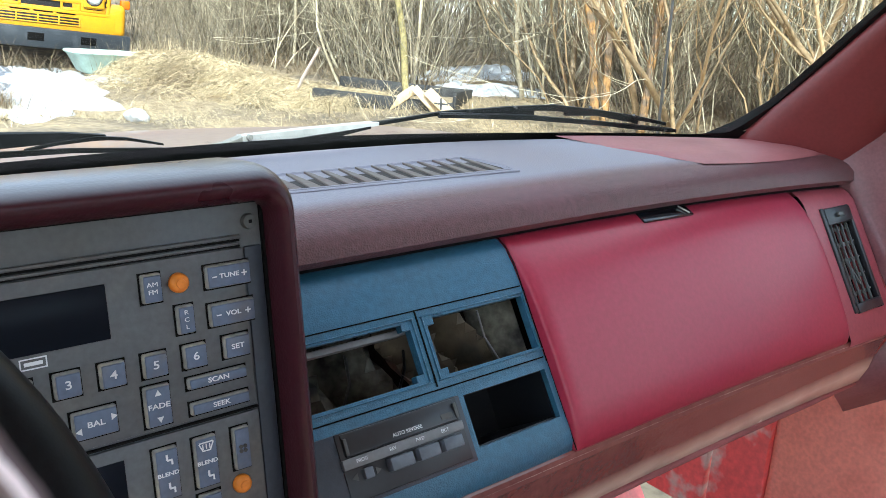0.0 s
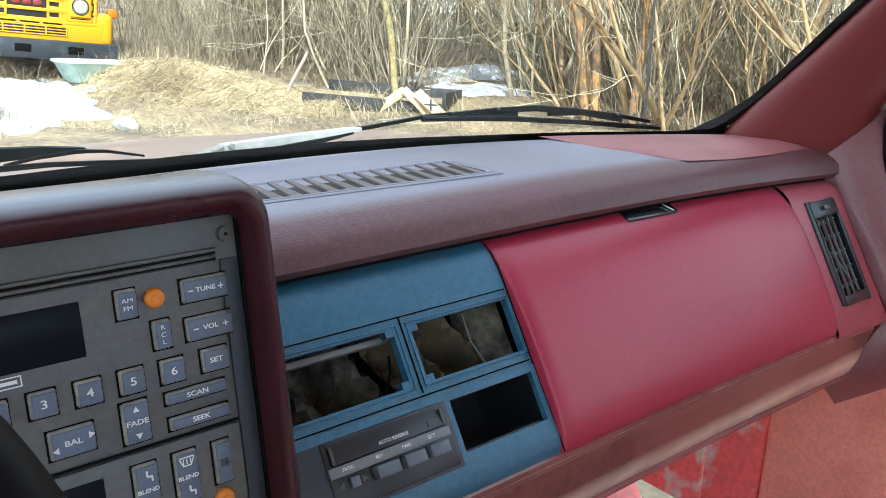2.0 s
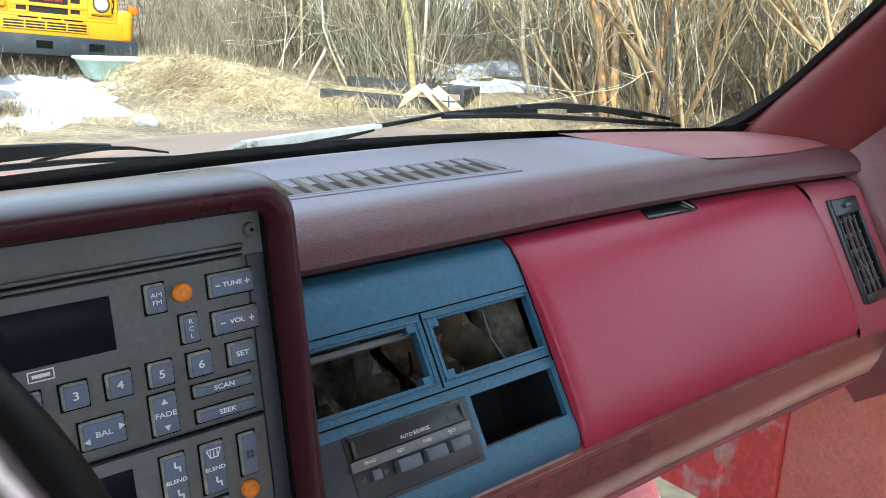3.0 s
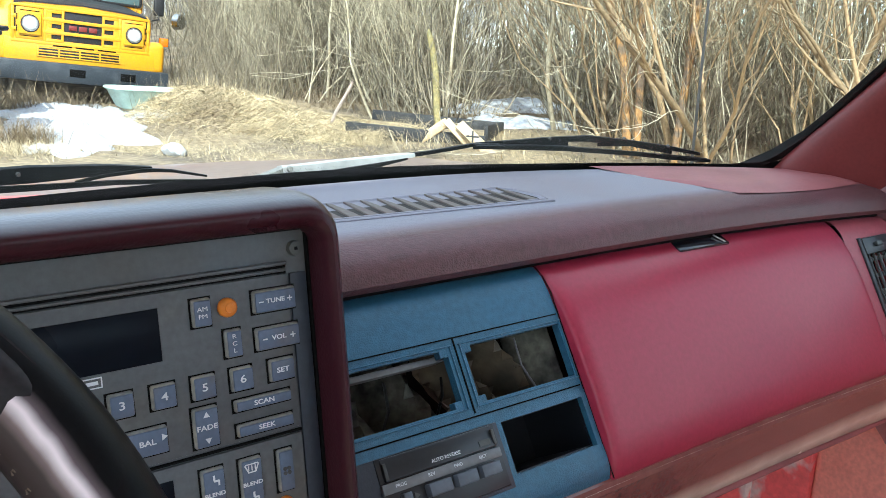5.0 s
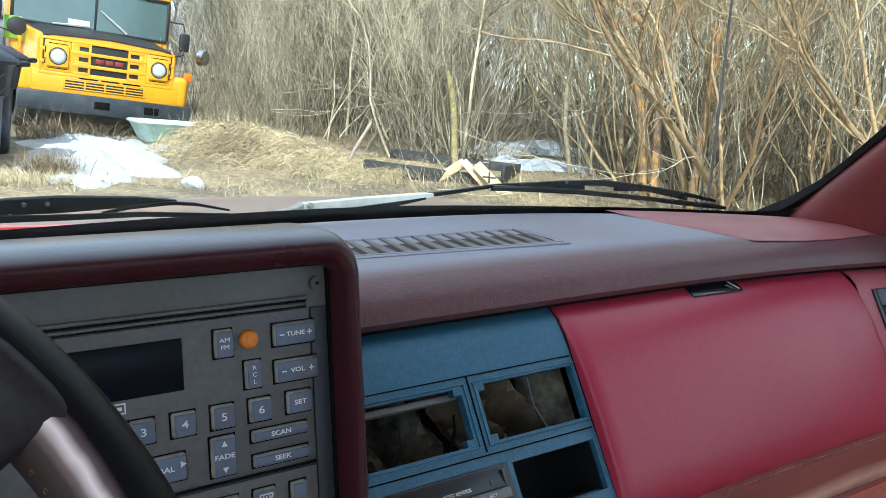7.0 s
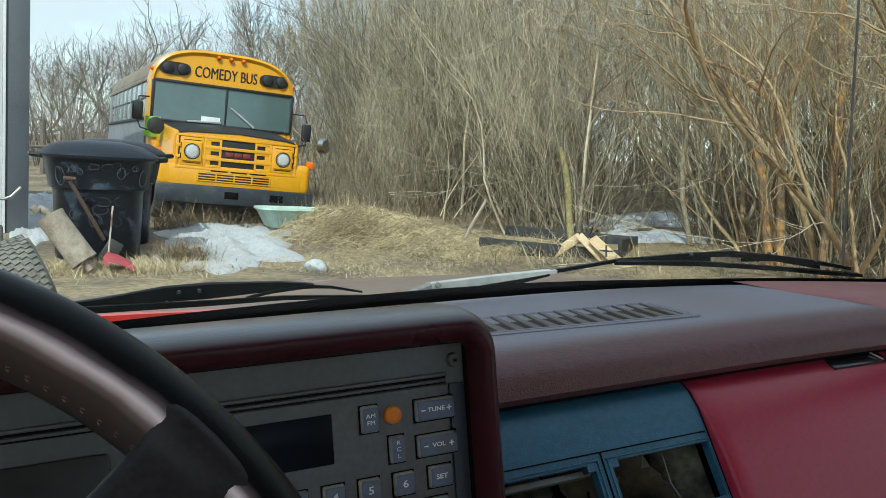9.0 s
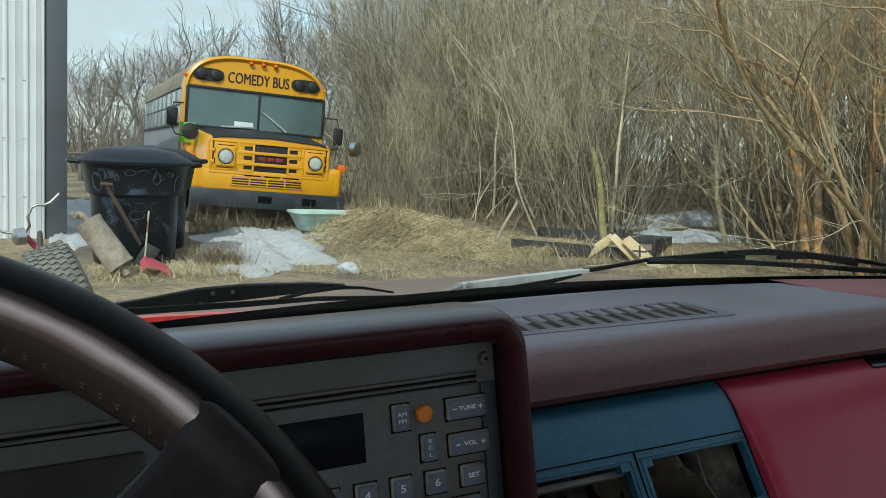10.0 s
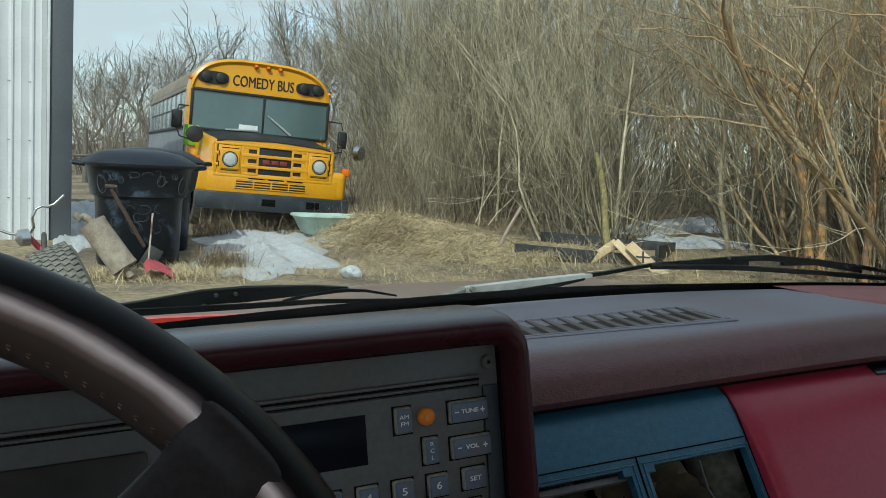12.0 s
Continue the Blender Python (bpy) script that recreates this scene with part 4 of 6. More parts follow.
dots = bm_new()
for row in range(3):
    size = 0.00058 - 0.00012 * row
    for k in range(240):
        x = lerp(0.34, 1.06, (k + 0.5 * (row % 2)) / 240)
        u = border_u(x) + 0.0012 + 0.0026 * row
        c, dx, du = glass_ring(x, u), Vector((size, 0, 0)), (glass_ring(x, u + 0.01) - glass_ring(x, u)).normalized() * size
        c += Vector((0, 0.004, 0.001))
        dots.faces.new([dots.verts.new(p) for p in (c - dx, c - du, c + dx, c + du)])
solo("windshield_dots", dots, M_BLACK, (0.4, 0.79, 1.40), "black dotted shade band along the windshield", "trim", kind="structure", smooth=False)

cowl = thing("cowl_panel", (0.4, 0.86, 1.30), "black plastic cowl grille below the windshield", "cowl")
bm = bm_new()
secs = [[(x, y_back(x) + dy, z + droop(x) * 1.2) for dy, z in ((-0.01, 1.36), (0.02, 1.374), (0.05, 1.365), (0.10, 1.338), (0.16, 1.322), (0.17, 1.28))] for x in gx]
add_loft(bm, secs, closed=False, caps=False)
part("cowl_cover", bm, M_BLACK, cowl)

hood = thing("truck_hood", (0.4, 1.5, 1.2), "dusty faded red truck hood", "hood")
secs = []
for k in range(13):
    x = lerp(-0.42, 1.22, k / 12)
    e = abs(x - 0.4) / 0.82
    secs.append([(x, y, z - 0.03 * e ** 3 - (0.01 if e > 0.95 else 0)) for y, z in ((0.955 - 0.25 * (x - 0.4) ** 2, 1.315), (0.965 - 0.25 * (x - 0.4) ** 2, 1.327), (1.15, 1.322), (1.5, 1.292), (1.85, 1.238), (2.05, 1.185), (2.12, 1.14), (2.13, 0.9))])
part("hood_skin", loft(secs, closed=False), M_HOOD, hood)
for s in (1, -1):
    part("fender", box((0.4 + s * 0.86, 1.50, 0.96), (0.10, 1.25, 0.32), 0.04, 3), M_HOOD, hood)


def bar(pts, heights, depth=0.006):
    """A flat-sided bar through the points, of varying height."""
    rings = []
    for p, h in zip(pts, heights):
        p = Vector(p)
        rings.append([p + Vector((0, dy * depth, dz * h)) for dy, dz in ((-0.5, -0.42), (-0.5, 0.40), (-0.25, 0.5), (0.5, 0.36), (0.5, -0.42), (0, -0.5))])
    return loft(rings)


w = thing("wiper", (0.372, 0.845, 1.392), "silver-armed windshield wiper with a black blade at rest", "wiper", "windshield wipers")
part("pivot_cap", bar([(0.362, 0.841, 1.3855), (0.388, 0.841, 1.3885), (0.408, 0.840, 1.3925)], [0.002, 0.007, 0.0135], 0.014), M_CAPGR, w, "dull grey pivot end of the arm")
part("arm", bar([(0.407, 0.840, 1.3930), (0.487, 0.838, 1.3975), (0.560, 0.833, 1.4025), (0.577, 0.832, 1.4032)], [0.0145, 0.0118, 0.0062, 0.0048], 0.014), M_WIPER, w, "silver painted wiper arm")
# Black strip stands in for the shade under the silver arm.
part("arm_underside", bar([(0.430, 0.836, 1.3868), (0.470, 0.834, 1.3893), (0.520, 0.831, 1.3935), (0.566, 0.829, 1.3998)], [0.003, 0.0062, 0.0064, 0.003], 0.008), M_BLACK, w, "black strip painted in as shade under the arm")
part("arm_rod", bar([(0.570, 0.832, 1.4030), (0.591, 0.831, 1.4042), (0.636, 0.826, 1.4090), (0.672, 0.822, 1.4130), (0.760, 0.806, 1.4165)], [0.0054, 0.0054, 0.0050, 0.0048, 0.004], 0.007), M_BLACK, w, "black end of the arm")
part("pivot_screw", tube([(0.4145, 0.834, 1.3965), (0.4145, 0.829, 1.3970)], [0.0036, 0.0030], 12), M_CAPGR, w)
part("rubber", bar([(0.658, 0.813, 1.4105), (0.726, 0.803, 1.4080), (0.793, 0.791, 1.4046), (0.906, 0.766, 1.3950), (0.960, 0.752, 1.3885), (1.025, 0.732, 1.3830)], [0.0050, 0.0060, 0.0066, 0.0066, 0.0060, 0.0050], 0.006), M_BLACK, w, "black rubber blade")
part("blade_spine", bar([(0.662, 0.816, 1.4135), (0.726, 0.806, 1.4110), (0.793, 0.794, 1.4075), (0.906, 0.769, 1.3972), (1.020, 0.735, 1.3862)], [0.0022] * 5, 0.006), M_PLAYER, w, "thin dark spine of the blade")
part("bridge", bar([(0.700, 0.812, 1.4150), (0.768, 0.801, 1.4170), (0.829, 0.789, 1.4170), (0.897, 0.773, 1.4100), (0.960, 0.757, 1.4020), (1.011, 0.742, 1.3925)], [0.0040, 0.0068, 0.0092, 0.0084, 0.0066, 0.005], 0.009), M_BLACK, w, "black blade bridge")
for a_, b_, c_ in (((0.700, 0.812, 1.4125), (0.740, 0.805, 1.4150), (0.800, 0.795, 1.4105)), ((0.850, 0.783, 1.4085), (0.900, 0.772, 1.4090), (0.965, 0.755, 1.3955))):
    part("claw", bar([a_, b_, c_], [0.0056, 0.0085, 0.0056], 0.007), M_BLACK, w)
for x_, z_ in ((0.768, 1.4185), (0.884, 1.4165), (0.955, 1.4050)):
    part("rivet", tube([(x_, y_back(x_) + 0.040, z_), (x_, y_back(x_) + 0.036, z_)], [0.0024, 0.0018], 8), M_STEEL, w)

w = thing("wiper", (-0.20, 0.81, 1.40), "black-armed windshield wiper lying on the cowl", "wiper", "windshield wipers")
part("arm", bar([(-0.20, 0.790, 1.392), (-0.06, 0.803, 1.402), (0.048, 0.815, 1.4085), (0.108, 0.824, 1.4105), (0.153, 0.829, 1.4100), (0.228, 0.838, 1.4085), (0.266, 0.841, 1.4055)], [0.014, 0.011, 0.009, 0.0165, 0.0175, 0.0105, 0.0062], 0.012), M_BLACK, w, "black pressed steel wiper arm")
part("link", bar([(0.192, 0.829, 1.3995), (0.219, 0.832, 1.4035), (0.259, 0.835, 1.4058), (0.286, 0.837, 1.4030), (0.322, 0.838, 1.3950)], [0.0026, 0.0036, 0.0044, 0.0036, 0.0024], 0.006), M_BLACK, w, "curved black blade link")
part("rubber", bar([(-0.10, 0.786, 1.4090), (-0.002, 0.797, 1.4065), (0.057, 0.806, 1.4035), (0.155, 0.820, 1.3990), (0.230, 0.828, 1.3970), (0.340, 0.834, 1.3890)], [0.0078, 0.0078, 0.0076, 0.0064, 0.0054, 0.0046], 0.006), M_BLACK, w, "black rubber blade")
for x_, y_, z_ in ((0.122, 0.817, 1.4125), (0.142, 0.820, 1.4120), (0.110, 0.815, 1.4035)):
    part("rivet", tube([(x_, y_, z_), (x_, y_ - 0.004, z_)], [0.0022, 0.0016], 8), M_STEEL, w)
part("hood_rear_lip", loft([[(x, 0.958 + dy, 1.322 + (h if dz else 0)) for dy, dz in ((0.0, 0), (-0.008, 1), (0.004, 1), (0.03, 0))] for x, h in ((-0.40, 0.052), (-0.1, 0.051), (0.10, 0.046), (0.20, 0.042), (0.28, 0.036), (0.36, 0.010))], closed=False), M_REDHOOD, hood, "bright red rear lip of the hood")
aerial = thing("radio_aerial", (1.22, 0.905, 1.05), "thin whip radio aerial on the fender", "aerial")
part("mast", tube([(1.222, 0.905, 1.26), (1.218, 0.905, 1.6), (1.212, 0.905, 2.08)], [0.0028, 0.0024, 0.0018], 6), M_STEEL, aerial)
part("mast_base", tube([(1.222, 0.905, 1.05), (1.222, 0.905, 1.25), (1.222, 0.905, 1.265)], [0.016, 0.014, 0.006], 12), M_BLACK, aerial)

# ---- the rest of the cab, closed round the camera ----
# Unseen cab parts, kept pale for bounced light; driver door left off for light.
solo("cab_roof", box((0.40, -0.43, 1.93), (1.60, 1.46, 0.04), 0.01), M_CABROOF, (0.4, -0.5, 1.93), "unseen cab roof lining, made pale to bounce light", kind="structure")
bm = bm_new()
for c, s in (((0.40, -1.14, 0.95), (1.62, 0.05, 0.75)), ((0.40, -1.14, 1.86), (1.62, 0.05, 0.12)), ((-0.36, -1.14, 1.55), (0.10, 0.05, 0.5)), ((1.16, -1.14, 1.55), (0.10, 0.05, 0.5))):
    add_box(bm, c, s, 0.01)
solo("cab_back_wall", bm, M_CAB, (0.4, -1.14, 1.0), "dull red rear cab wall with a window opening", kind="structure")
bm = bm_new()
add_box(bm, (-0.43, -0.92, 1.22), (0.06, 0.44, 1.36), 0.01)
add_box(bm, (-0.43, 0.80, 0.90), (0.06, 0.40, 0.80), 0.01)
solo("cab_corner", bm, M_CAB, (-0.43, -0.92, 0.6), "dull red cab corner beside the open driver doorway", kind="structure")
bm = bm_new()
add_box(bm, (1.23, -0.80, 0.92), (0.05, 0.66, 0.76), 0.01)
add_box(bm, (1.21, -0.95, 1.6), (0.06, 0.36, 0.62), 0.01)
solo("cab_side_wall", bm, M_CAB, (1.23, -0.8, 0.9), "dull red cab corner panel", kind="structure")
solo("cab_floor", box((0.40, -0.05, 0.56), (1.66, 2.2, 0.04)), M_CAB, (0.4, 0, 0.56), "dull red cab floor mat", kind="structure")
bm = bm_new()
add_box(bm, (0.40, -0.45, 0.86), (1.45, 0.55, 0.22), 0.05, 3)
add_box(bm, Matrix.Translation((0.40, -0.86, 1.20)) @ pose(0, 0, 0, 12, 0, 0), (1.45, 0.18, 0.62), 0.06, 3)
solo("bench_seat", bm, M_SEAT, (0.4, -0.6, 0.8), "unseen bench seat, made pale to bounce light", "seat")
bm = bm_new()
add_box(bm, (0.40, 1.0, 1.0), (1.62, 0.03, 0.62))
solo("firewall", bm, M_WELL, (0.4, 1.0, 0.9), "dark firewall under the cowl", kind="structure")

# ---- outdoors ----
def smooth(a, b, v):
    u = min(1.0, max(0.0, (v - a) / (b - a)))
    return u * u * (3 - 2 * u)


def ground_z(x, y):
    bank = x - 3.9
    soft = 0.5 * (bank + math.sqrt(bank * bank + 0.8)) if bank < 12 else 12.0
    z = 0.25 * smooth(3.0, 9.0, y) + 0.035 * max(0.0, min(y, 60) - 10.0) + 0.15 * min(soft, 6.0) * smooth(-6, 2, y)
    z += 0.17 * math.exp(-((x - 4.75) / 0.7) ** 2 - ((y - 11.2) / 1.4) ** 2)
    return z + 0.05 * noise.noise((x * 0.45, y * 0.45, 0.3)) + 0.012 * noise.noise((x * 2.3, y * 2.3, 4.0))


M_GROUND = mat("dry straw ground", (0.27, 0.215, 0.135), 0.95, var=0.35, s1=1.2, s2=14, bump=0.6, dist=0.03, col2=(0.14, 0.115, 0.085), mix2=(0.42, 0.62))
M_SNOW = mat("old snow", (0.47, 0.495, 0.53), 0.6, var=0.14, s1=7, s2=26, bump=0.5, dist=0.04, col2=(0.42, 0.40, 0.37), mix2=(0.47, 0.72))
M_GRASS = mat("dry grass blades", (0.50, 0.41, 0.255), 0.8, var=0.1, s1=1.0, s2=8, bump=0, col2=(0.31, 0.24, 0.145), island=True, obj=0.7)
M_LITTER = mat("brown leaf litter", (0.26, 0.20, 0.125), 0.9, var=0.1, s1=1.0, s2=8, bump=0, col2=(0.15, 0.115, 0.075), island=True, obj=0.5)
M_TWIG = mat("grey-tan shrub bark", (0.51, 0.455, 0.33), 0.85, var=0.2, s1=2.0, s2=40, bump=0.2, col2=(0.30, 0.25, 0.165), island=True, obj=0.5)
# Darkened bark, standing in for the shade deep in the thicket.
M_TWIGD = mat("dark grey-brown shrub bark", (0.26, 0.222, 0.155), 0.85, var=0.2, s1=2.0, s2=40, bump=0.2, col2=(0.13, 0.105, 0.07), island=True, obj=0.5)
M_TWIG2 = mat("ochre willow bark", (0.36, 0.255, 0.14), 0.65, var=0.2, s1=2.0, s2=40, bump=0.2, col2=(0.30, 0.22, 0.13), island=True)
M_FAR = mat("grey far branches", (0.205, 0.18, 0.15), 0.9, var=0.15, s1=0.5, s2=10, bump=0, island=True)

xs = sorted({round(v, 2) for v in [-400, -200, -100, -60, -40, -25] + [lerp(-14, 16, k / 60) for k in range(61)] + [20, 30, 45, 70, 120, 220, 400]})
ys = sorted({round(v, 2) for v in [-400, -150, -60, -25, -10] + [lerp(-4, 24, k / 70) for k in range(71)] + [30, 38, 50, 70, 110, 200, 400, 800]})
verts = [(x, y, ground_z(x, y)) for y in ys for x in xs]
nx = len(xs)
faces = [(j * nx + i, j * nx + i + 1, (j + 1) * nx + i + 1, (j + 1) * nx + i) for j in range(len(ys) - 1) for i in range(nx - 1)]
me = bpy.data.meshes.new("ground")
me.from_pydata(verts, [], faces)
me.polygons.foreach_set("use_smooth", [True] * len(faces))
me.materials.append(M_GROUND)
tagged(new("ground", me), "straw-covered dry ground with bare earth", "ground", kind="structure")


def raw_mesh(name, verts, faces, material, smooth=True):
    me = bpy.data.meshes.new(name)
    me.from_pydata(verts, [], faces)
    if smooth:
        me.polygons.foreach_set("use_smooth", [True] * len(faces))
    me.materials.append(material)
    return me


def twig(verts, faces, pts, radii, n=3):
    """A thin tapering n-sided stem through the points, added to the lists."""
    base = len(verts)
    for i, p in enumerate(pts):
        q = pts[min(i + 1, len(pts) - 1)] - pts[max(i - 1, 0)]
        d = q.normalized()
        a = d.orthogonal().normalized()
        b = d.cross(a)
        for k in range(n):
            t = 2 * math.pi * k / n
            verts.append(p + (a * math.cos(t) + b * math.sin(t)) * radii[i])
    for i in range(len(pts) - 1):
        for k in range(n):
            k2 = (k + 1) % n
            o = base + i * n
            faces.append((o + k, o + k2, o + n + k2, o + n + k))


def grow(rng, verts, faces, start, way, length, radius, depth, seg=5, bend=0.2, kids=6, lift=0.05, spread=0.6):
    """A sinuous stem that bends back to the light, with its side branches."""
    pts, p, d = [start], start.copy(), way.normalized()
    axis = Vector((rng.gauss(0, 1), rng.gauss(0, 1), rng.gauss(0, 0.6))).normalized()
    curl = rng.gauss(0, bend)
    for k in range(seg):
        curl = 0.35 * curl + rng.gauss(0, bend * 0.8)
        axis = (axis + Vector((rng.gauss(0, 0.35), rng.gauss(0, 0.35), rng.gauss(0, 0.35)))).normalized()
        d = (d + axis.cross(d) * curl + Vector((0, 0, lift))).normalized()
        p = p + d * (length / seg) * rng.uniform(0.8, 1.2)
        pts.append(p.copy())
    radii = [max(0.0022, radius * (1 - 0.80 * k / seg)) for k in range(seg + 1)]
    twig(verts, faces, pts, radii, 5 if radius > 0.018 else 3)
    if depth:
        for c in range(kids):
            u = min(0.98, 0.22 + 0.76 * (c + rng.random()) / kids)
            i = min(int(u * seg), seg - 1)
            q = pts[i].lerp(pts[i + 1], u * seg - i)
            dd = (pts[i + 1] - pts[i]).normalized()
            out = Vector((rng.gauss(0, 1), rng.gauss(0, 1), rng.gauss(0.15, 0.5)))
            out = (out - dd * out.dot(dd)).normalized()
            angle = rng.uniform(0.6, 1.25) * spread
            grow(rng, verts, faces, q, dd * math.cos(angle) + out * math.sin(angle), length * rng.uniform(0.26, 0.52), max(0.0036, radii[i] * rng.uniform(0.42, 0.65)), depth - 1, max(4, seg - 3), bend * 1.15, max(3, kids - 3), lift * 1.25, spread * 1.1)


def shrub_mesh(name, seed, material, stems=12, height=3.6, spread=0.42, kids=8, depth=2, radius=0.02, bend=0.2, seg=10, lift=0.05):
    rng = random.Random(seed)
    verts, faces = [], []
    for k in range(stems):
        a = rng.uniform(0, 2 * math.pi)
        lean = abs(rng.gauss(0, spread))
        way = Vector((math.cos(a) * lean, math.sin(a) * lean, 1))
        at = Vector((math.cos(a), math.sin(a), 0)) * rng.uniform(0.02, 0.45)
        at.z = -0.1
        grow(rng, verts, faces, at, way, height * rng.uniform(0.55, 1.1), radius * rng.choice((0.55, 0.65, 0.8, 0.95, 1.7)), depth, seg, bend, kids, lift)
    return raw_mesh(name, verts, faces, material)


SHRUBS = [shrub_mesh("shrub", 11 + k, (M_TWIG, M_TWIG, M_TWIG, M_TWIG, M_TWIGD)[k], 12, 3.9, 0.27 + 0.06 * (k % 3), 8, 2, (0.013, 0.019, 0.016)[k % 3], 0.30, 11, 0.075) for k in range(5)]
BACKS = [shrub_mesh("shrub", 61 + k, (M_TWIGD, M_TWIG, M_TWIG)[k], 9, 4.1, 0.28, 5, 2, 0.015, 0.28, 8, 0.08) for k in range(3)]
WILLOWS = [shrub_mesh("willow", 31 + k, M_TWIG2, 7, 3.9, 0.42, 8, 2, 0.024, 0.27, 12, 0.06) for k in range(2)]
# Undergrowth takes the darkened bark as shade at the thicket's foot.
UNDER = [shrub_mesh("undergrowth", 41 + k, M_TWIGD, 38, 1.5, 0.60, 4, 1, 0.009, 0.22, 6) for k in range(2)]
rng = random.Random(21)
# the thicket's near edge, from behind the bus round to the passenger's side
EDGE = [(6.5, 15.5), (6.45, 13.2), (6.3, 11.4), (6.7, 9.9), (7.4, 8.6), (7.9, 7.0), (8.1, 5.4), (8.4, 3.8), (8.9, 2.2), (9.6, 0.4), (10.5, -1.6)]


SPREAD = {}


def plant(mesh, x, y, sc, label, group, category="shrub", tilt=4, lean=0.0):
    """Sets a shrub on the ground; lean: degrees by which it bends towards the open yard. None hangs over the bus's drive."""
    ob = new(mesh.name.split(".")[0], mesh)
    if mesh.name not in SPREAD:
        SPREAD[mesh.name] = np.array([v.co for v in mesh.vertices])
    best = None
    for turn in range(8):
        m = Matrix.Translation((x, y, ground_z(x, y) - 0.05)) @ pose(0, 0, 0, rng.gauss(0, tilt), rng.gauss(-lean, tilt), 0) @ pose(0, 0, 0, 0, 0, rng.uniform(0, 360)) @ Matrix.Diagonal((sc, sc, sc, 1))
        over = 0
        if y < 20 and x < 9:
            g = np.array(m)
            p = SPREAD[mesh.name] @ g[:3, :3].T + g[:3, 3]
            over = int(((p[:, 0] < 0.352 * p[:, 1]) & (p[:, 1] < 17) & (p[:, 2] > 1.0)).sum())
        if best is None or over < best[0]:
            best = (over, m)
        if over == 0:
            break
    ob.matrix_world = best[1]
    return tagged(ob, label, category, group)


for row in range(7):
    for k in range(len(EDGE) - 1):
        for half in (0.0, 0.5):
            x, y = lerp(EDGE[k][0], EDGE[k + 1][0], half), lerp(EDGE[k][1], EDGE[k + 1][1], half)
            d = Vector((x, y, 0)).normalized()
            x, y = x + d.x * row * 1.35 + rng.gauss(0, 0.3), y + d.y * row * 1.35 + rng.gauss(0, 0.3)
            if row == 0 and k < 3:
                x += 1.4 if k < 2 else 0.6
            if row < 2 and abs(math.atan2(x, y) - math.atan2(7.4, 8.6)) < 0.045:
                continue
            if math.atan2(x, y) < (0.42 if row < 2 else 0.36):
                continue
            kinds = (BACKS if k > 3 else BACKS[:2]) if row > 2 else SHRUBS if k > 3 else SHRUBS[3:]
            plant(kinds[rng.randrange(len(kinds))], x, y, rng.uniform(0.85, 1.25) * (1 + 0.09 * row) * (0.72 if row == 0 and k < 3 else 1.0), "leafless grey-tan willow shrub on the bank", "shrubs of the thicket", lean=8 if k > 2 else -5)
            if row < 4 and not (row == 0 and k < 2):
                plant(UNDER[rng.randrange(2)], x + rng.gauss(0, 0.3), y + rng.gauss(0, 0.3), rng.uniform(0.8, 1.3), "tangle of bare undergrowth, darkened as shade", "undergrowth clumps")
for x, y, sc in ((6.6, 15.6, 0.75), (6.9, 16.2, 0.8), (7.2, 17.3, 0.95), (7.5, 18.4, 1.05), (6.7, 14.3, 0.65), (6.3, 13.8, 0.5), (6.6, 13.2, 0.6), (7.2, 15.2, 0.95), (8.3, 20.5, 1.25), (8.2, 22.0, 1.35), (9.6, 23.0, 1.5), (9.0, 24.5, 1.35), (7.7, 19.4, 1.1)):
    plant(SHRUBS[2 + rng.randrange(3)], x, y, sc, "leafless grey-tan willow shrub on the bank", "shrubs of the thicket", lean=-5)
for x, y, sc in ((5.35, 13.9, 0.8), (5.5, 14.8, 1.0), (5.4, 13.1, 0.7), (5.9, 13.3, 1.0), (5.7, 15.9, 1.1), (5.6, 12.5, 0.7), (6.2, 12.4, 1.0)):
    plant(UNDER[rng.randrange(2)], x, y, sc, "tangle of bare undergrowth, darkened as shade", "undergrowth clumps")
for x, y, sc in ((7.35, 6.55, 1.05), (7.75, 5.6, 1.1), (7.9, 4.5, 1.0), (8.3, 3.3, 1.1)):
    plant(WILLOWS[rng.randrange(2)], x, y, sc, "bare willow with thick ochre-barked stems", "ochre willows", lean=16)
# one crooked old willow with peeling orange bark, and a mossy snapped stem
M_PEEL = mat("peeling orange bark", (0.40, 0.225, 0.085), 0.6, var=0.25, s1=6, s2=40, bump=0.4, dist=0.01, col2=(0.17, 0.125, 0.085), mix2=(0.42, 0.58))
M_MOSS = mat("yellow mossy bark", (0.30, 0.25, 0.11), 0.8, var=0.3, s1=8, s2=40, bump=0.4, dist=0.01, col2=(0.22, 0.20, 0.10), mix2=(0.45, 0.65))
old = thing("crooked_willow", (7.2, 6.15, ground_z(7.2, 6.15)), "crooked old willow with peeling orange bark", "shrub", axes=Matrix())
part("stem", tube([(7.20, 6.15, ground_z(7.2, 6.15) - 0.1), (7.09, 6.30, 1.68), (7.02, 6.36, 1.97), (6.90, 6.47, 2.31), (6.69, 6.65, 2.60), (6.49, 6.80, 2.91), (6.31, 6.87, 3.36), (6.25, 6.95, 4.1)], [0.048, 0.044, 0.042, 0.040, 0.036, 0.030, 0.024, 0.016], 8), M_PEEL, old)
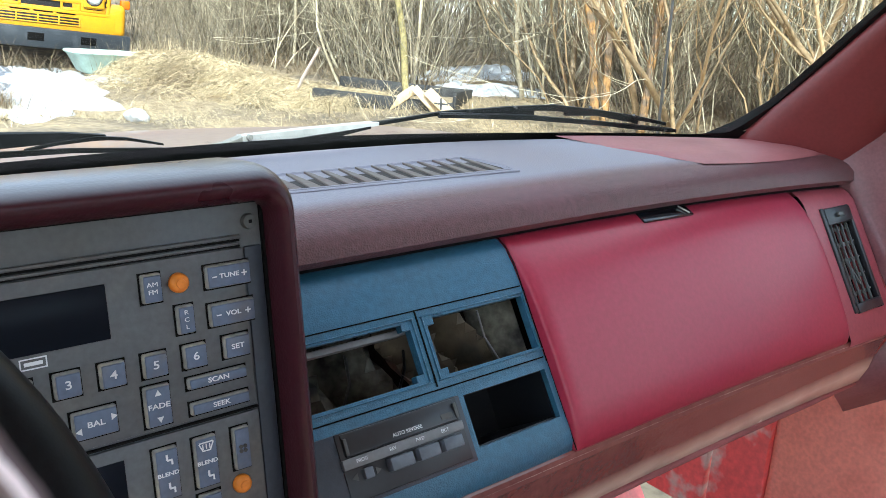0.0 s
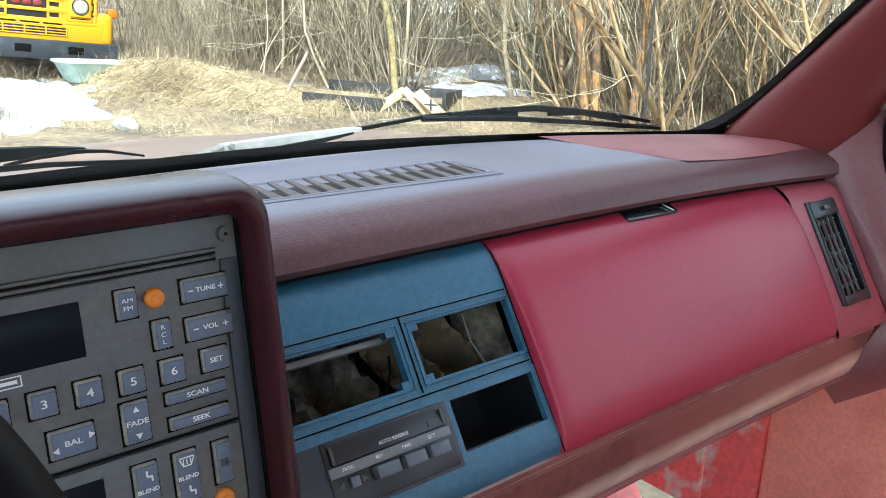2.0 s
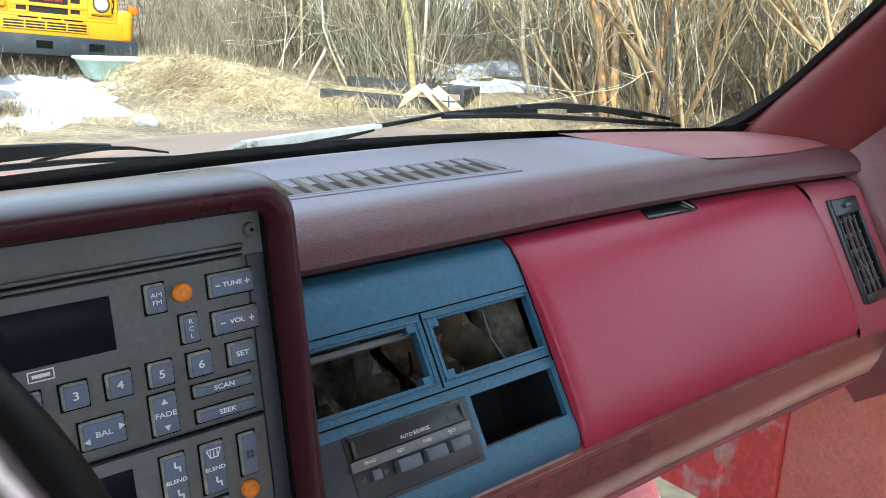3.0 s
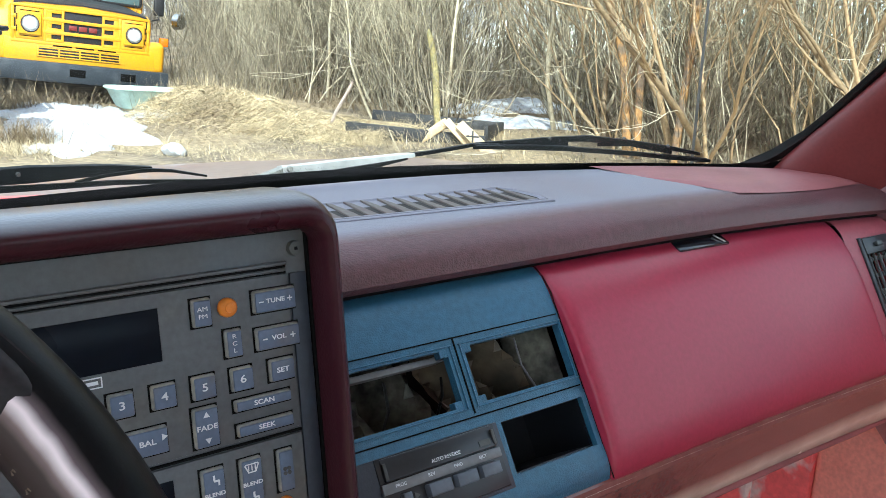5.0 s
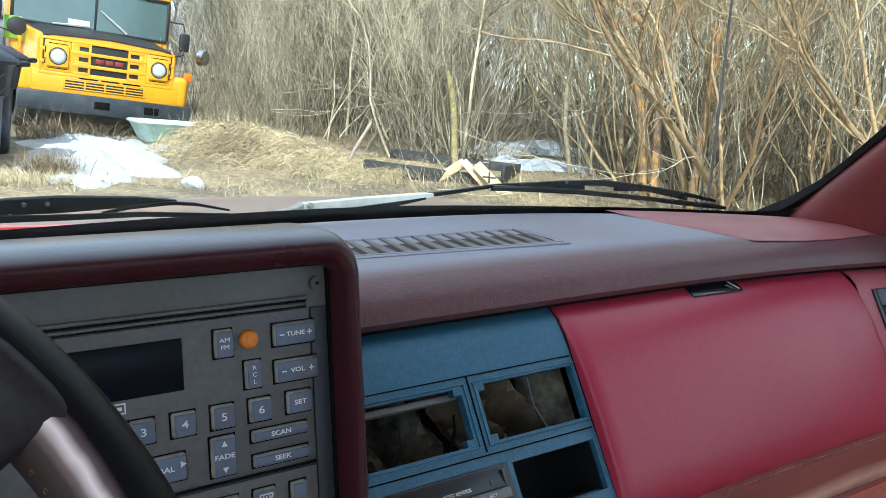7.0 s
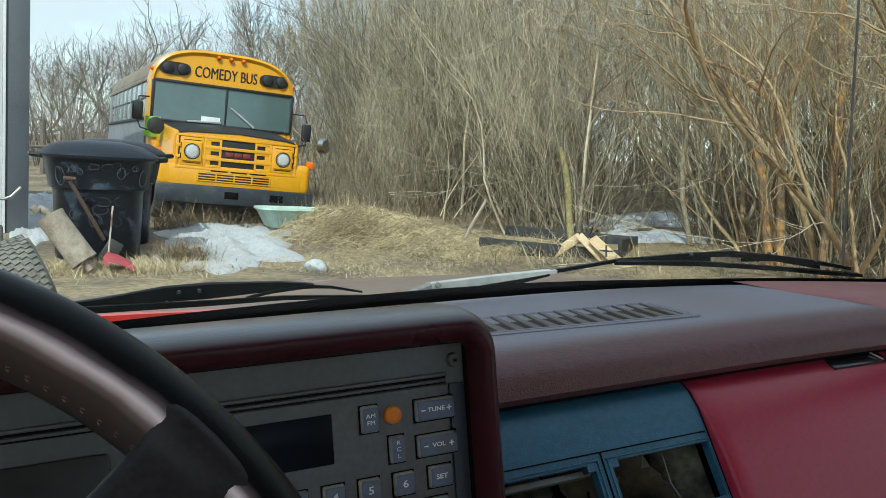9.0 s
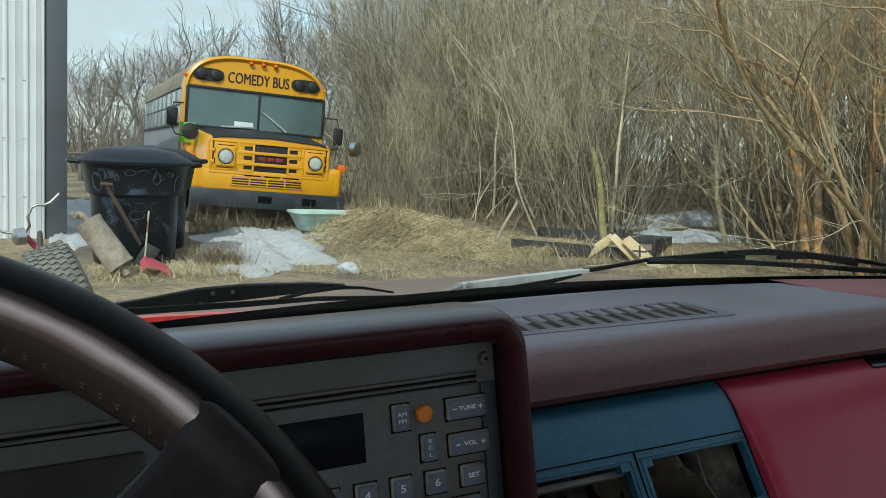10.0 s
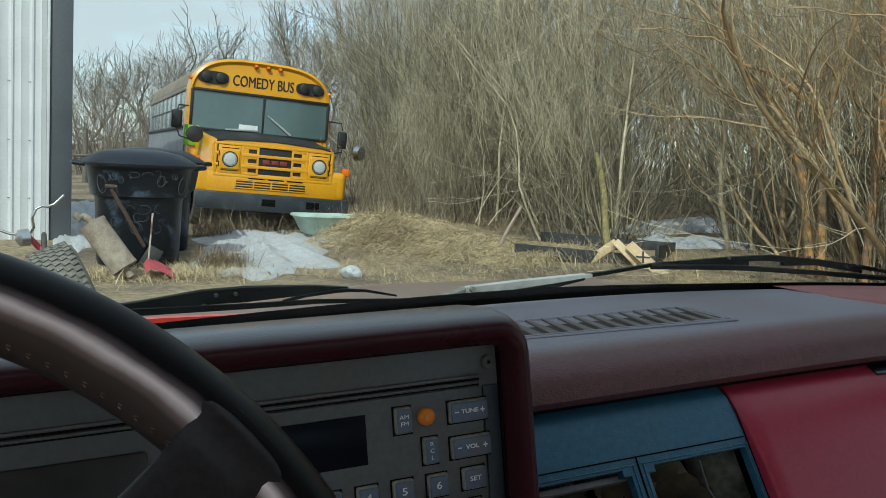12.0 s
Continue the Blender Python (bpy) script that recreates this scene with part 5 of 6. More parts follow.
part("stem", tube([(7.22, 6.05, ground_z(7.2, 6.05) - 0.1), (7.14, 6.10, 1.75), (7.10, 6.12, 2.15), (7.05, 6.15, 2.37), (6.89, 6.31, 2.54), (6.68, 6.50, 2.73), (6.47, 6.69, 2.80), (6.30, 6.80, 3.3)], [0.042, 0.040, 0.038, 0.036, 0.032, 0.026, 0.020, 0.012], 8), M_PEEL, old)
part("stem", tube([(7.34, 5.66, ground_z(7.34, 5.66) - 0.1), (7.36, 5.65, 1.60), (7.35, 5.64, 2.10), (7.33, 5.61, 2.59), (7.25, 5.63, 2.96), (7.18, 5.60, 3.37), (7.2, 5.55, 4.1)], [0.044, 0.042, 0.040, 0.038, 0.034, 0.030, 0.020], 8), M_PEEL, old)
vs, fs, rr = [], [], random.Random(77)
for stem in ((7.0, 6.4, 2.0), (6.85, 6.5, 2.35), (6.6, 6.7, 2.7), (7.06, 6.15, 2.3), (6.8, 6.4, 2.6), (7.34, 5.64, 2.2), (7.3, 5.62, 2.7), (7.1, 6.28, 1.6), (7.35, 5.65, 1.7)):
    for _ in range(4):
        grow(rr, vs, fs, Vector(stem), Vector((rr.gauss(-0.3, 0.6), rr.gauss(0, 0.6), 0.8)), rr.uniform(0.7, 1.6), 0.009, 1, 8, 0.26, 7)
twigs = new("twigs", raw_mesh("twigs", [v - ORIGIN[old] for v in vs], fs, M_TWIG2))
twigs.parent = old
tagged(twigs, "thin ochre side twigs")
solo("snapped_stem", tube([(6.50, 8.70, ground_z(6.5, 8.7) - 0.1), (6.45, 8.79, 1.36), (6.40, 8.83, 1.65), (6.36, 8.85, 1.80), (6.35, 8.86, 1.87)], [0.046, 0.044, 0.040, 0.034, 0.014], 10), M_MOSS, (6.5, 8.7, ground_z(6.5, 8.7)), "short snapped stem with yellow mossy bark", "stump", axes=Matrix())
# far trees
def fork(rng, verts, faces, p, d, length, radius, level):
    """A crooked branch that splits into two or three thinner ones, up to the twigs."""
    pts = [p.copy()]
    for k in range(3):
        d = (d + Vector((rng.gauss(0, 0.16), rng.gauss(0, 0.16), rng.gauss(0.07, 0.10)))).normalized()
        p = p + d * length / 3
        pts.append(p.copy())
    twig(verts, faces, pts, [radius, radius * 0.9, radius * 0.8, radius * 0.7], 5 if level > 4 else 3)
    if level:
        for k in range(rng.choice((2, 3, 3)) if level > 1 else 3):
            at = pts[3] if k == 0 else pts[rng.choice((1, 2, 2, 3))]
            out = d.orthogonal().normalized()
            out.rotate(Matrix.Rotation(rng.uniform(0, 2 * math.pi), 3, d))
            angle = rng.uniform(0.1, 0.3) if k == 0 else rng.uniform(0.45, 0.95)
            fork(rng, verts, faces, at, d * math.cos(angle) + out * math.sin(angle), length * rng.uniform(0.66, 0.86), max(0.0065, radius * (0.74 if k == 0 else rng.uniform(0.45, 0.6))), level - 1)


def tree_mesh(seed, height, level):
    rng = random.Random(seed)
    verts, faces = [], []
    fork(rng, verts, faces, Vector((0, 0, -0.1)), Vector((rng.gauss(0, 0.08), rng.gauss(0, 0.08), 1)), height * 0.25, height * 0.0125, level)
    return raw_mesh("bare_tree", verts, faces, M_FAR)


TREES = [tree_mesh(51 + k, 8.0, 6) for k in range(4)]
# azimuth from straight ahead in degrees, distance, size: the tall ones behind the bus, then the wood's edge
STANDS = [(8.0, 35, 0.92), (6.0, 37, 0.72), (11.6, 36, 0.86), (14.3, 34, 0.86), (2.7, 39, 0.80), (4.4, 42, 0.6), (9.6, 43, 0.85), (17.0, 36, 0.95), (12.8, 38, 0.9), (15.8, 38, 1.0), (18.5, 37, 1.05), (10.3, 33, 0.70), (13.2, 31, 0.72), (16.2, 32, 0.82), (20.5, 38, 1.1), (7.0, 41, 0.8)]
for k in range(22):
    u = k / 21
    STANDS.append((lerp(-8, 58, u) + rng.gauss(0, 1.0), lerp(44, 32, u) + rng.uniform(2, 16), rng.uniform(0.5, 0.85)))
for k, (a, r, sc) in enumerate(STANDS):
    x, y = r * math.sin(radians(a)), r * math.cos(radians(a))
    ob = new("bare_tree", TREES[k % 4])
    ob.matrix_world = Matrix.Translation((x, y, ground_z(x, y) - 0.2)) @ pose(0, 0, 0, 0, 0, rng.uniform(0, 360)) @ Matrix.Diagonal((sc, sc, sc, 1))
    tagged(ob, "bare grey deciduous tree in the distance", "tree", "far trees")
FARBRUSH = shrub_mesh("far_brush", 47, M_FAR, 42, 1.5, 0.6, 4, 1, 0.009, 0.2, 5)
for k in range(34):
    a = radians(rng.uniform(52, 96))
    d = rng.uniform(27, 44)
    plant(FARBRUSH, d * math.cos(a), d * math.sin(a), rng.uniform(1.2, 2.3), "far tangle of bare grey brush", "far brush")

# ---- snow, grass ----
def snow_patch(cx, cy, rx, ry, thick, seed, turn=0.0):
    """A flat drift with a ragged, melting edge."""
    n_r, n_a = 14, 64
    verts, faces = [], []
    ca, sa = math.cos(turn), math.sin(turn)
    for i in range(n_r + 1):
        u = i / n_r
        for k in range(n_a):
            a = 2 * math.pi * k / n_a
            edge = 1 + 0.34 * noise.noise((math.cos(a) * 1.6 + seed, math.sin(a) * 1.6, 0)) + 0.34 * noise.noise((math.cos(a) * 5 + seed, math.sin(a) * 5, 3))
            lx, ly = rx * u * edge * math.cos(a), ry * u * edge * math.sin(a)
            x, y = cx + lx * ca - ly * sa, cy + lx * sa + ly * ca
            h = thick * (1 - u ** 3) * (0.45 + 1.5 * abs(noise.noise((x * 1.7, y * 1.7, seed)))) + 0.05 * noise.noise((x * 6, y * 6, seed)) * (1 - u ** 6)
            verts.append((x, y, ground_z(x, y) - 0.03 + max(h, 0.0) + (0.02 if u < 0.95 else -0.03)))
    for i in range(n_r):
        for k in range(n_a):
            k2 = (k + 1) % n_a
            faces.append((i * n_a + k, i * n_a + k2, (i + 1) * n_a + k2, (i + 1) * n_a + k))
    ob = new("snow_patch", raw_mesh("snow_patch", verts, faces, M_SNOW))
    return tagged(ob, "melting patch of old white snow on straw", "snow", "snow patches")


snow_patch(2.75, 11.6, 0.95, 2.5, 0.13, 1, -0.25)
snow_patch(3.95, 12.0, 0.30, 0.55, 0.10, 5)
snow_patch(0.72, 14.9, 0.62, 4.4, 0.12, 7, -0.03)
snow_patch(7.35, 8.35, 0.42, 1.0, 0.10, 9, 0.6)
snow_patch(8.1, 9.3, 0.5, 1.1, 0.12, 13, 0.6)
snow_patch(5.75, 10.15, 0.22, 0.42, 0.09, 15, 0.5)
bm = bm_new()
bmesh.ops.create_icosphere(bm, subdivisions=3, radius=0.13)
for v in bm.verts:
    v.co = Vector((v.co.x * 1.0, v.co.y * 0.9, v.co.z * 0.62)) * (1 + 0.35 * noise.noise(v.co * 9))
    v.co += Vector((3.22, 9.05, ground_z(3.22, 9.05) + 0.06))
solo("snow_lump", bm, M_SNOW, (3.22, 9.05, ground_z(3.22, 9.05)), "lone lump of old snow on the grass", "snow", axes=Matrix())


def grass(name, seed, count, region, length, width, flat, label, tangle=0.0, material=M_GRASS):
    """Dry blades: region gives a place at random; flat: how far they lie over."""
    rng = random.Random(seed)
    verts, faces = [], []
    for _ in range(count):
        x, y = region(rng)
        z = ground_z(x, y) - 0.02 + rng.uniform(0, tangle)
        a = rng.uniform(0, 6.28) if tangle else rng.gauss(2.4, 1.3)
        l = length * rng.uniform(0.45, 1.2)
        lean = min(1.45, abs(rng.gauss(flat, 0.22)))
        w = width * rng.uniform(0.6, 1.3)
        side = Vector((-math.sin(a), math.cos(a), 0)) * w
        d = Vector((math.cos(a), math.sin(a), 0))
        p0 = Vector((x, y, z))
        p1 = p0 + d * l * 0.5 * math.sin(lean * 0.92) + Vector((0, 0, l * 0.5 * math.cos(lean * 0.92)))
        p2 = p1 + d * l * 0.5 * math.sin(min(1.7, lean * 1.25)) + Vector((0, 0, l * 0.5 * math.cos(min(1.7, lean * 1.25))))
        o = len(verts)
        verts += [p0 - side, p0 + side, p1 - side * 0.8, p1 + side * 0.8, p2]
        faces += [(o, o + 1, o + 3, o + 2), (o + 2, o + 3, o + 4)]
    ob = new(name, raw_mesh(name, verts, faces, material, False))
    return tagged(ob, label, "grass", kind="stuff")


def on_snow(x, y):
    ca, sa = math.cos(0.25), math.sin(0.25)
    dx, dy = x - 2.75, y - 11.6
    return ((dx * ca - dy * sa) / 0.85) ** 2 + ((dx * sa + dy * ca) / 2.3) ** 2 < 1


def yard(rng):
    while True:
        u = rng.random()
        x, y = rng.uniform(0.2, 8.5), rng.uniform(3.5, 15)
        if not on_snow(x, y) and y > 13.0 - 1.35 * x and (x > 2.4 or y < 10.2) and x < 6.2 + 0.0 * y + (1.8 if y < 8 else 0):
            return x, y


HEAP_A, HEAP_B = Vector((4.35, 12.3, 0)), Vector((5.75, 8.6, 0))     # the heap's ridge, from the tub to the planter


def heap(name, seed, count, label):
    """A windrow of long combed strands, matted into a low ridge."""
    rng = random.Random(seed)
    verts, faces = [], []
    along = (HEAP_B - HEAP_A).normalized()
    across = Vector((along.y, -along.x, 0))
    for _ in range(count):
        u, v = rng.random(), rng.gauss(0, 0.36)
        p = HEAP_A.lerp(HEAP_B, u) + across * v * lerp(1.35, 0.8, u)
        dome = lerp(0.26, 0.12, u) * math.exp(-(v / 0.42) ** 2)
        z = ground_z(p.x, p.y) + dome * rng.uniform(0.7, 1.0)
        roll = rng.uniform(-1.1, 1.1)
        swirl = 1.5 * noise.noise((p.x * 0.9, p.y * 0.9, 7.0))
        a = math.atan2(along.y, along.x) + swirl + rng.gauss(0, 1.1)
        l, w = rng.uniform(0.12, 0.42), rng.choice((0.0018, 0.0025, 0.0036))
        d, side = Vector((math.cos(a), math.sin(a), 0)), Vector((-math.sin(a), math.cos(a), 0))
        arch, sway = rng.uniform(0.0, 0.11), rng.gauss(0, 0.16)
        o = len(verts)
        for f in (0.0, 0.35, 0.7, 1.0):
            c = Vector((p.x, p.y, z)) + d * l * (f - 0.3) + side * sway * f * f + Vector((0, 0, arch * 4 * f * (1 - f) - 0.05 * f))
            edge = (side * math.cos(roll) + Vector((0, 0, math.sin(roll)))) * w * (1 - 0.7 * f)
            verts += [c - edge, c + edge]
        faces += [(o + 2 * k, o + 2 * k + 1, o + 2 * k + 3, o + 2 * k + 2) for k in range(3)]
    return tagged(new(name, raw_mesh(name, verts, faces, M_GRASS, False)), label, "grass", kind="stuff")


def stalks(rng):
    return rng.gauss(4.65, 0.45), rng.gauss(12.2, 0.45)


def heap_back(rng):
    u, tuft = rng.random(), rng.randrange(14)
    p = HEAP_A.lerp(HEAP_B, (tuft + 0.5) / 14 if u < 0.75 else rng.random())
    return p.x + 0.42 + 0.16 * math.sin(tuft * 2.4) + rng.gauss(0, 0.09), p.y + 0.12 * math.sin(tuft * 5.1) + rng.gauss(0, 0.09)


def by_box(rng):
    u = rng.random()
    return lerp(5.0, 6.5, u) + rng.gauss(0, 0.22), lerp(9.1, 7.0, u) + rng.gauss(0, 0.22)


def under_thicket(rng):
    k = rng.randrange(len(EDGE) - 1)
    u = rng.random()
    s = abs(rng.gauss(0, 1.6))
    x, y = lerp(EDGE[k][0], EDGE[k + 1][0], u), lerp(EDGE[k][1], EDGE[k + 1][1], u)
    d = Vector((x, y, 0)).normalized()
    return x + d.x * (s - 0.1), y + d.y * (s - 0.1)


def by_bin(rng):
    return rng.gauss(1.35, 0.55), rng.gauss(9.5, 0.3)


grass("dry_grass", 3, 46000, yard, 0.20, 0.0026, 1.34, "flattened dry straw-coloured grass in the yard")
heap("grass_heap", 4, 21000, "long combed heap of matted straw-coloured grass")
grass("standing_grass", 8, 700, stalks, 0.50, 0.0028, 0.55, "tall dry grass with seed heads behind the heap", 0.02)
grass("ragged_grass", 12, 1500, heap_back, 0.34, 0.0026, 0.95, "ragged dry grass sprouting from the heap", 0.02)
grass("tall_grass", 5, 450, by_box, 0.42, 0.0025, 0.95, "tall dry grass stalks round the planter box")
grass("thicket_grass", 6, 15000, under_thicket, 0.30, 0.0035, 1.1, "dry grass and dead stalks under the shrubs", 0.0, M_LITTER)
grass("weed_tuft", 9, 900, lambda r: (r.gauss(1.93, 0.13), r.gauss(9.95, 0.12)), 0.36, 0.0028, 0.75, "bushy tuft of dead brown weeds beside the bin", 0.05, M_LITTER)
grass("bumper_weeds", 10, 620, lambda r: (r.choice((2.25, 2.5, 2.62, 2.9, 3.3)) + r.gauss(0, 0.10), r.gauss(12.9, 0.12)), 0.58, 0.0034, 0.95, "dead brown weed stalks in front of the bumper", 0.03, M_LITTER)
grass("bin_grass", 7, 5000, by_bin, 0.25, 0.0035, 1.2, "loose straw round the rubbish bin")

# ---- the school bus ----
M_YEL = mat("school bus yellow", (0.71, 0.345, 0.014), 0.35, var=0.06, s1=2, s2=40, bump=0.03, col2=(0.66, 0.30, 0.02), coat=0.3)
M_BUSBLK = mat("matt black paint", (0.018, 0.018, 0.020), 0.5, var=0.2, s1=5, s2=50, bump=0.05)
M_BUSGLS = mat("bus window glass", (0.085, 0.135, 0.140), 0.06, var=0.05, s1=0.8, s2=10, bump=0, rvar=0.02, spec=0.9, coat=0.5)
M_BUSSIDE = mat("grey-lilac bus side paint", (0.25, 0.265, 0.29), 0.5, var=0.1, s1=3, s2=30, bump=0.05, col2=(0.20, 0.24, 0.30))
M_ROOF = mat("weathered tan bus roof", (0.23, 0.19, 0.13), 0.6, var=0.1, s1=2, s2=30, bump=0.05)
M_LIME = mat("lime green paint", (0.22, 0.50, 0.05), 0.5, var=0.1, s1=9, s2=60, bump=0.03)
M_LAMPGL = mat("clear headlamp glass", (0.50, 0.52, 0.51), 0.12, var=0.15, s1=60, s2=200, bump=0.3, rvar=0.05, spec=0.9)
M_AMBER = mat("amber lamp plastic", (0.72, 0.16, 0.01), 0.25, var=0.08, bump=0)
M_RED = mat("red emblem paint", (0.20, 0.030, 0.026), 0.5, var=0.1, bump=0)
M_RUBBER = mat("dusty tyre rubber", (0.055, 0.053, 0.048), 0.85, var=0.25, s1=12, s2=60, bump=0.3, col2=(0.11, 0.10, 0.085))
M_DUSTY = mat("grey dust-caked rubber", (0.17, 0.165, 0.145), 0.9, var=0.25, s1=10, s2=60, bump=0.3, col2=(0.09, 0.088, 0.08))
M_BUMPER = mat("blue-black scuffed steel paint", (0.030, 0.037, 0.046), 0.38, var=0.25, s1=4, s2=40, bump=0.08, col2=(0.07, 0.08, 0.09), mix2=(0.5, 0.75))
M_PAPER = mat("white paper", (0.75, 0.78, 0.80), 0.8, var=0.05, bump=0)

BUS = pose(3.41, 13.5, 0.405, 0, 2.35, -1.6)
bus = thing("school_bus", (0, 0, 0), "yellow bonneted school bus with a black bumper, lettered comedy bus", "bus", axes=BUS)


def bus_section(y, half, top, low=0.62):
    """One section of the body: sides and an arched roof."""
    out = [(-half, y, low)]
    shoulder = 2.12
    out.append((-half, y, 1.5))
    n = 18
    for k in range(n + 1):
        a = math.pi * (1 - k / n)
        c, s = math.cos(a), math.sin(a)
        out.append((half * math.copysign(abs(c) ** 0.62, c), y, shoulder + (top - shoulder) * abs(s) ** 0.80))
    out += [(half, y, 1.5), (half, y, low)]
    return [Vector(p) for p in out]


# front cap in yellow, then the long body
part("front_cap", loft([bus_section(1.30, 1.16, 2.74, 1.5), bus_section(1.25, 1.19, 2.79, 1.5), bus_section(1.27, 1.22, 2.83, 1.5), bus_section(1.62, 1.235, 2.86, 1.5)]), M_YEL, bus, "yellow front roof cap")
part("side_body", loft([bus_section(1.62, 1.225, 2.845, 0.62), bus_section(7.6, 1.225, 2.845, 0.62)]), M_BUSSIDE, bus, "grey-lilac painted body side")
part("roof", loft([[p + Vector((0, 0, 0.008)) for p in bus_section(y, 1.23, 2.85)[2:-2] if p.z > 2.2] for y in (1.625, 7.6)], closed=False), M_ROOF, bus, "weathered tan roof skin")
part("cowl", box((0, 1.42, 1.15), (2.40, 0.36, 0.86), 0.03), M_YEL, bus)
# windshield, two panes with a post between
rub = bm_new()
for c, s in (((0, 1.232, 2.245), (2.36, 0.03, 0.045)), ((0, 1.232, 1.595), (2.36, 0.03, 0.045)), ((-1.175, 1.232, 1.92), (0.05, 0.03, 0.64)), ((1.175, 1.232, 1.92), (0.05, 0.03, 0.64)), ((0.03, 1.23, 1.92), (0.035, 0.03, 0.60))):
    add_box(rub, c, s, 0.006)
part("windshield_frame", rub, M_BUSBLK, bus, "black rubber windshield surround")
for x0, x1 in ((-1.15, 0.0125), (0.0475, 1.15)):
    part("windshield_pane", box(Matrix.Translation(((x0 + x1) / 2, 1.238, 1.92)) @ pose(0, 0, 0, -3, 0, 0), (x1 - x0, 0.012, 0.62)), M_BUSGLS, bus)
part("notice", box((-0.22, 1.205, 1.675), (0.32, 0.004, 0.10)), M_PAPER, bus, "white paper notice behind the glass")
for x0, z0, x1, z1 in ((0.10, 1.92, 0.52, 1.62), (-0.60, 1.615, -0.05, 1.645)):
    part("bus_wiper", tube([(x0, 1.215, z0), (lerp(x0, x1, 0.4), 1.205, lerp(z0, z1, 0.4)), (x1, 1.20, z1)], [0.012, 0.020, 0.020], 6), M_WIPER, bus)
# warning lamps in black ovals
for s in (-1, 1):
    ring = [(s * 0.84 + 0.255 * math.copysign(abs(math.cos(a)) ** 0.6, math.cos(a)), 2.465 + 0.105 * math.copysign(abs(math.sin(a)) ** 0.7, math.sin(a)) - 0.03 * abs(s * 0.0)) for a in (2 * math.pi * k / 32 for k in range(32))]
    plate = part("lamp_plate", loft([[(x, y, z) for x, z in ring] for y in (1.31, 1.275)]), M_BUSBLK, bus, "black warning lamp surround")
    for dx in (-0.12, 0.12):
        part("warning_lamp", tube([(s * 0.84 + dx, y, 2.465) for y in (1.275, 1.235, 1.222)], [0.088, 0.084, 0.05], 20), M_BUSBLK, plate, "dark round warning lamp")
for x in (-0.14, 0.07, 0.28):
    part("marker_lamp", tube([(x, 1.28, 2.73), (x, 1.235, 2.725), (x, 1.225, 2.715)], [0.040, 0.036, 0.015], 12), M_AMBER, bus, "amber roof marker lamp")
for s in (-1, 1):
    part("marker_lamp", tube([(s * 1.19, 1.34, 2.42), (s * 1.23, 1.31, 2.42)], [0.035, 0.025], 10), M_AMBER, bus)
words = bm_new()
for dx, dz, y in ((-0.004, -0.002, 1.299), (0.004, 0.003, 1.2965)):
    piece = letters("COMEDY BUS", 0.262, Matrix.Translation((0.015 + dx, y, 2.452 + dz)) @ pose(0, 0, 0, 90, 0, 0) @ Matrix.Diagonal((0.66, 1, 1, 1)), 0.004)
    scrap = bpy.data.meshes.new("scrap")
    piece.to_mesh(scrap)
    piece.free()
    words.from_mesh(scrap)
    bpy.data.meshes.remove(scrap)
part("lettering", words, M_BUSBLK, bus, "hand-painted black words")
# bonnet and fenders
hood_rings = []
for y, w, z0, z1 in ((0.02, 0.99, 0.80, 1.415), (0.10, 1.01, 0.80, 1.445), (0.5, 1.03, 0.80, 1.485), (0.9, 1.05, 0.80, 1.53), (1.26, 1.08, 0.80, 1.575)):
    hood_rings.append([(-w, y, z0), (-w, y, z1 - 0.10), (-w * 0.95, y, z1 - 0.03), (-w * 0.80, y, z1), (0, y, z1 + 0.035), (w * 0.80, y, z1), (w * 0.95, y, z1 - 0.03), (w, y, z1 - 0.10), (w, y, z0)])
part("bonnet", loft(hood_rings), M_YEL, bus)
part("bonnet_top", loft([[(p[0] * 0.97, p[1] - 0.005, p[2] + 0.006) for p in r[2:7]] for r in hood_rings], closed=False), M_BUSBLK, bus, "matt black bonnet top")
part("bonnet_lip", loft([[(p[0] * 0.985, 0.012, p[2] + d) for p in hood_rings[0][2:7]] for d in (0.008, -0.012)], closed=False), M_BUSBLK, bus)
for s in (-1, 1):
    f = bm_new()
    add_box(f, (s * 1.02, 0.55, 0.80), (0.40, 1.15, 0.50), 0.10, 4)
    part("fender", f, M_YEL, bus, "rounded yellow front fender")
    tyre = part("tyre", loft([[(s * 1.06 + dx, 0.62 + r * math.cos(a), 0.48 + r * math.sin(a)) for dx, r in ((-0.12, 0.30), (-0.12, 0.44), (-0.08, 0.47), (0.08, 0.47), (0.12, 0.44), (0.12, 0.30))] for a in (2 * math.pi * k / 28 for k in range(29))], closed=False), M_RUBBER, bus, "black bus tyre")
    part("rear_tyre", loft([[(s * 1.02 + dx, 6.3 + r * math.cos(a), 0.48 + r * math.sin(a)) for dx, r in ((-0.12, 0.30), (-0.12, 0.44), (-0.08, 0.47), (0.08, 0.47), (0.12, 0.44), (0.12, 0.30))] for a in (2 * math.pi * k / 28 for k in range(29))], closed=False), M_RUBBER, bus)
    part("turn_lamp", box((s * 1.22, 0.10, 1.06), (0.13, 0.10, 0.13), 0.02), M_AMBER, bus, "amber turn signal lamp")
part("front_panel", box((0, -0.005, 0.74), (2.10, 0.06, 0.34), 0.02), M_YEL, bus, "yellow panel below the grille")
part("bumper", box((0, -0.12, 0.465), (2.46, 0.16, 0.28), 0.025), M_BUMPER, bus, "heavy blue-black steel bumper")
for x in (-0.10, 0.62):
    part("bumper_slot", box((x, -0.203, 0.475), (0.22, 0.006, 0.11), 0.002), M_WELL, bus)
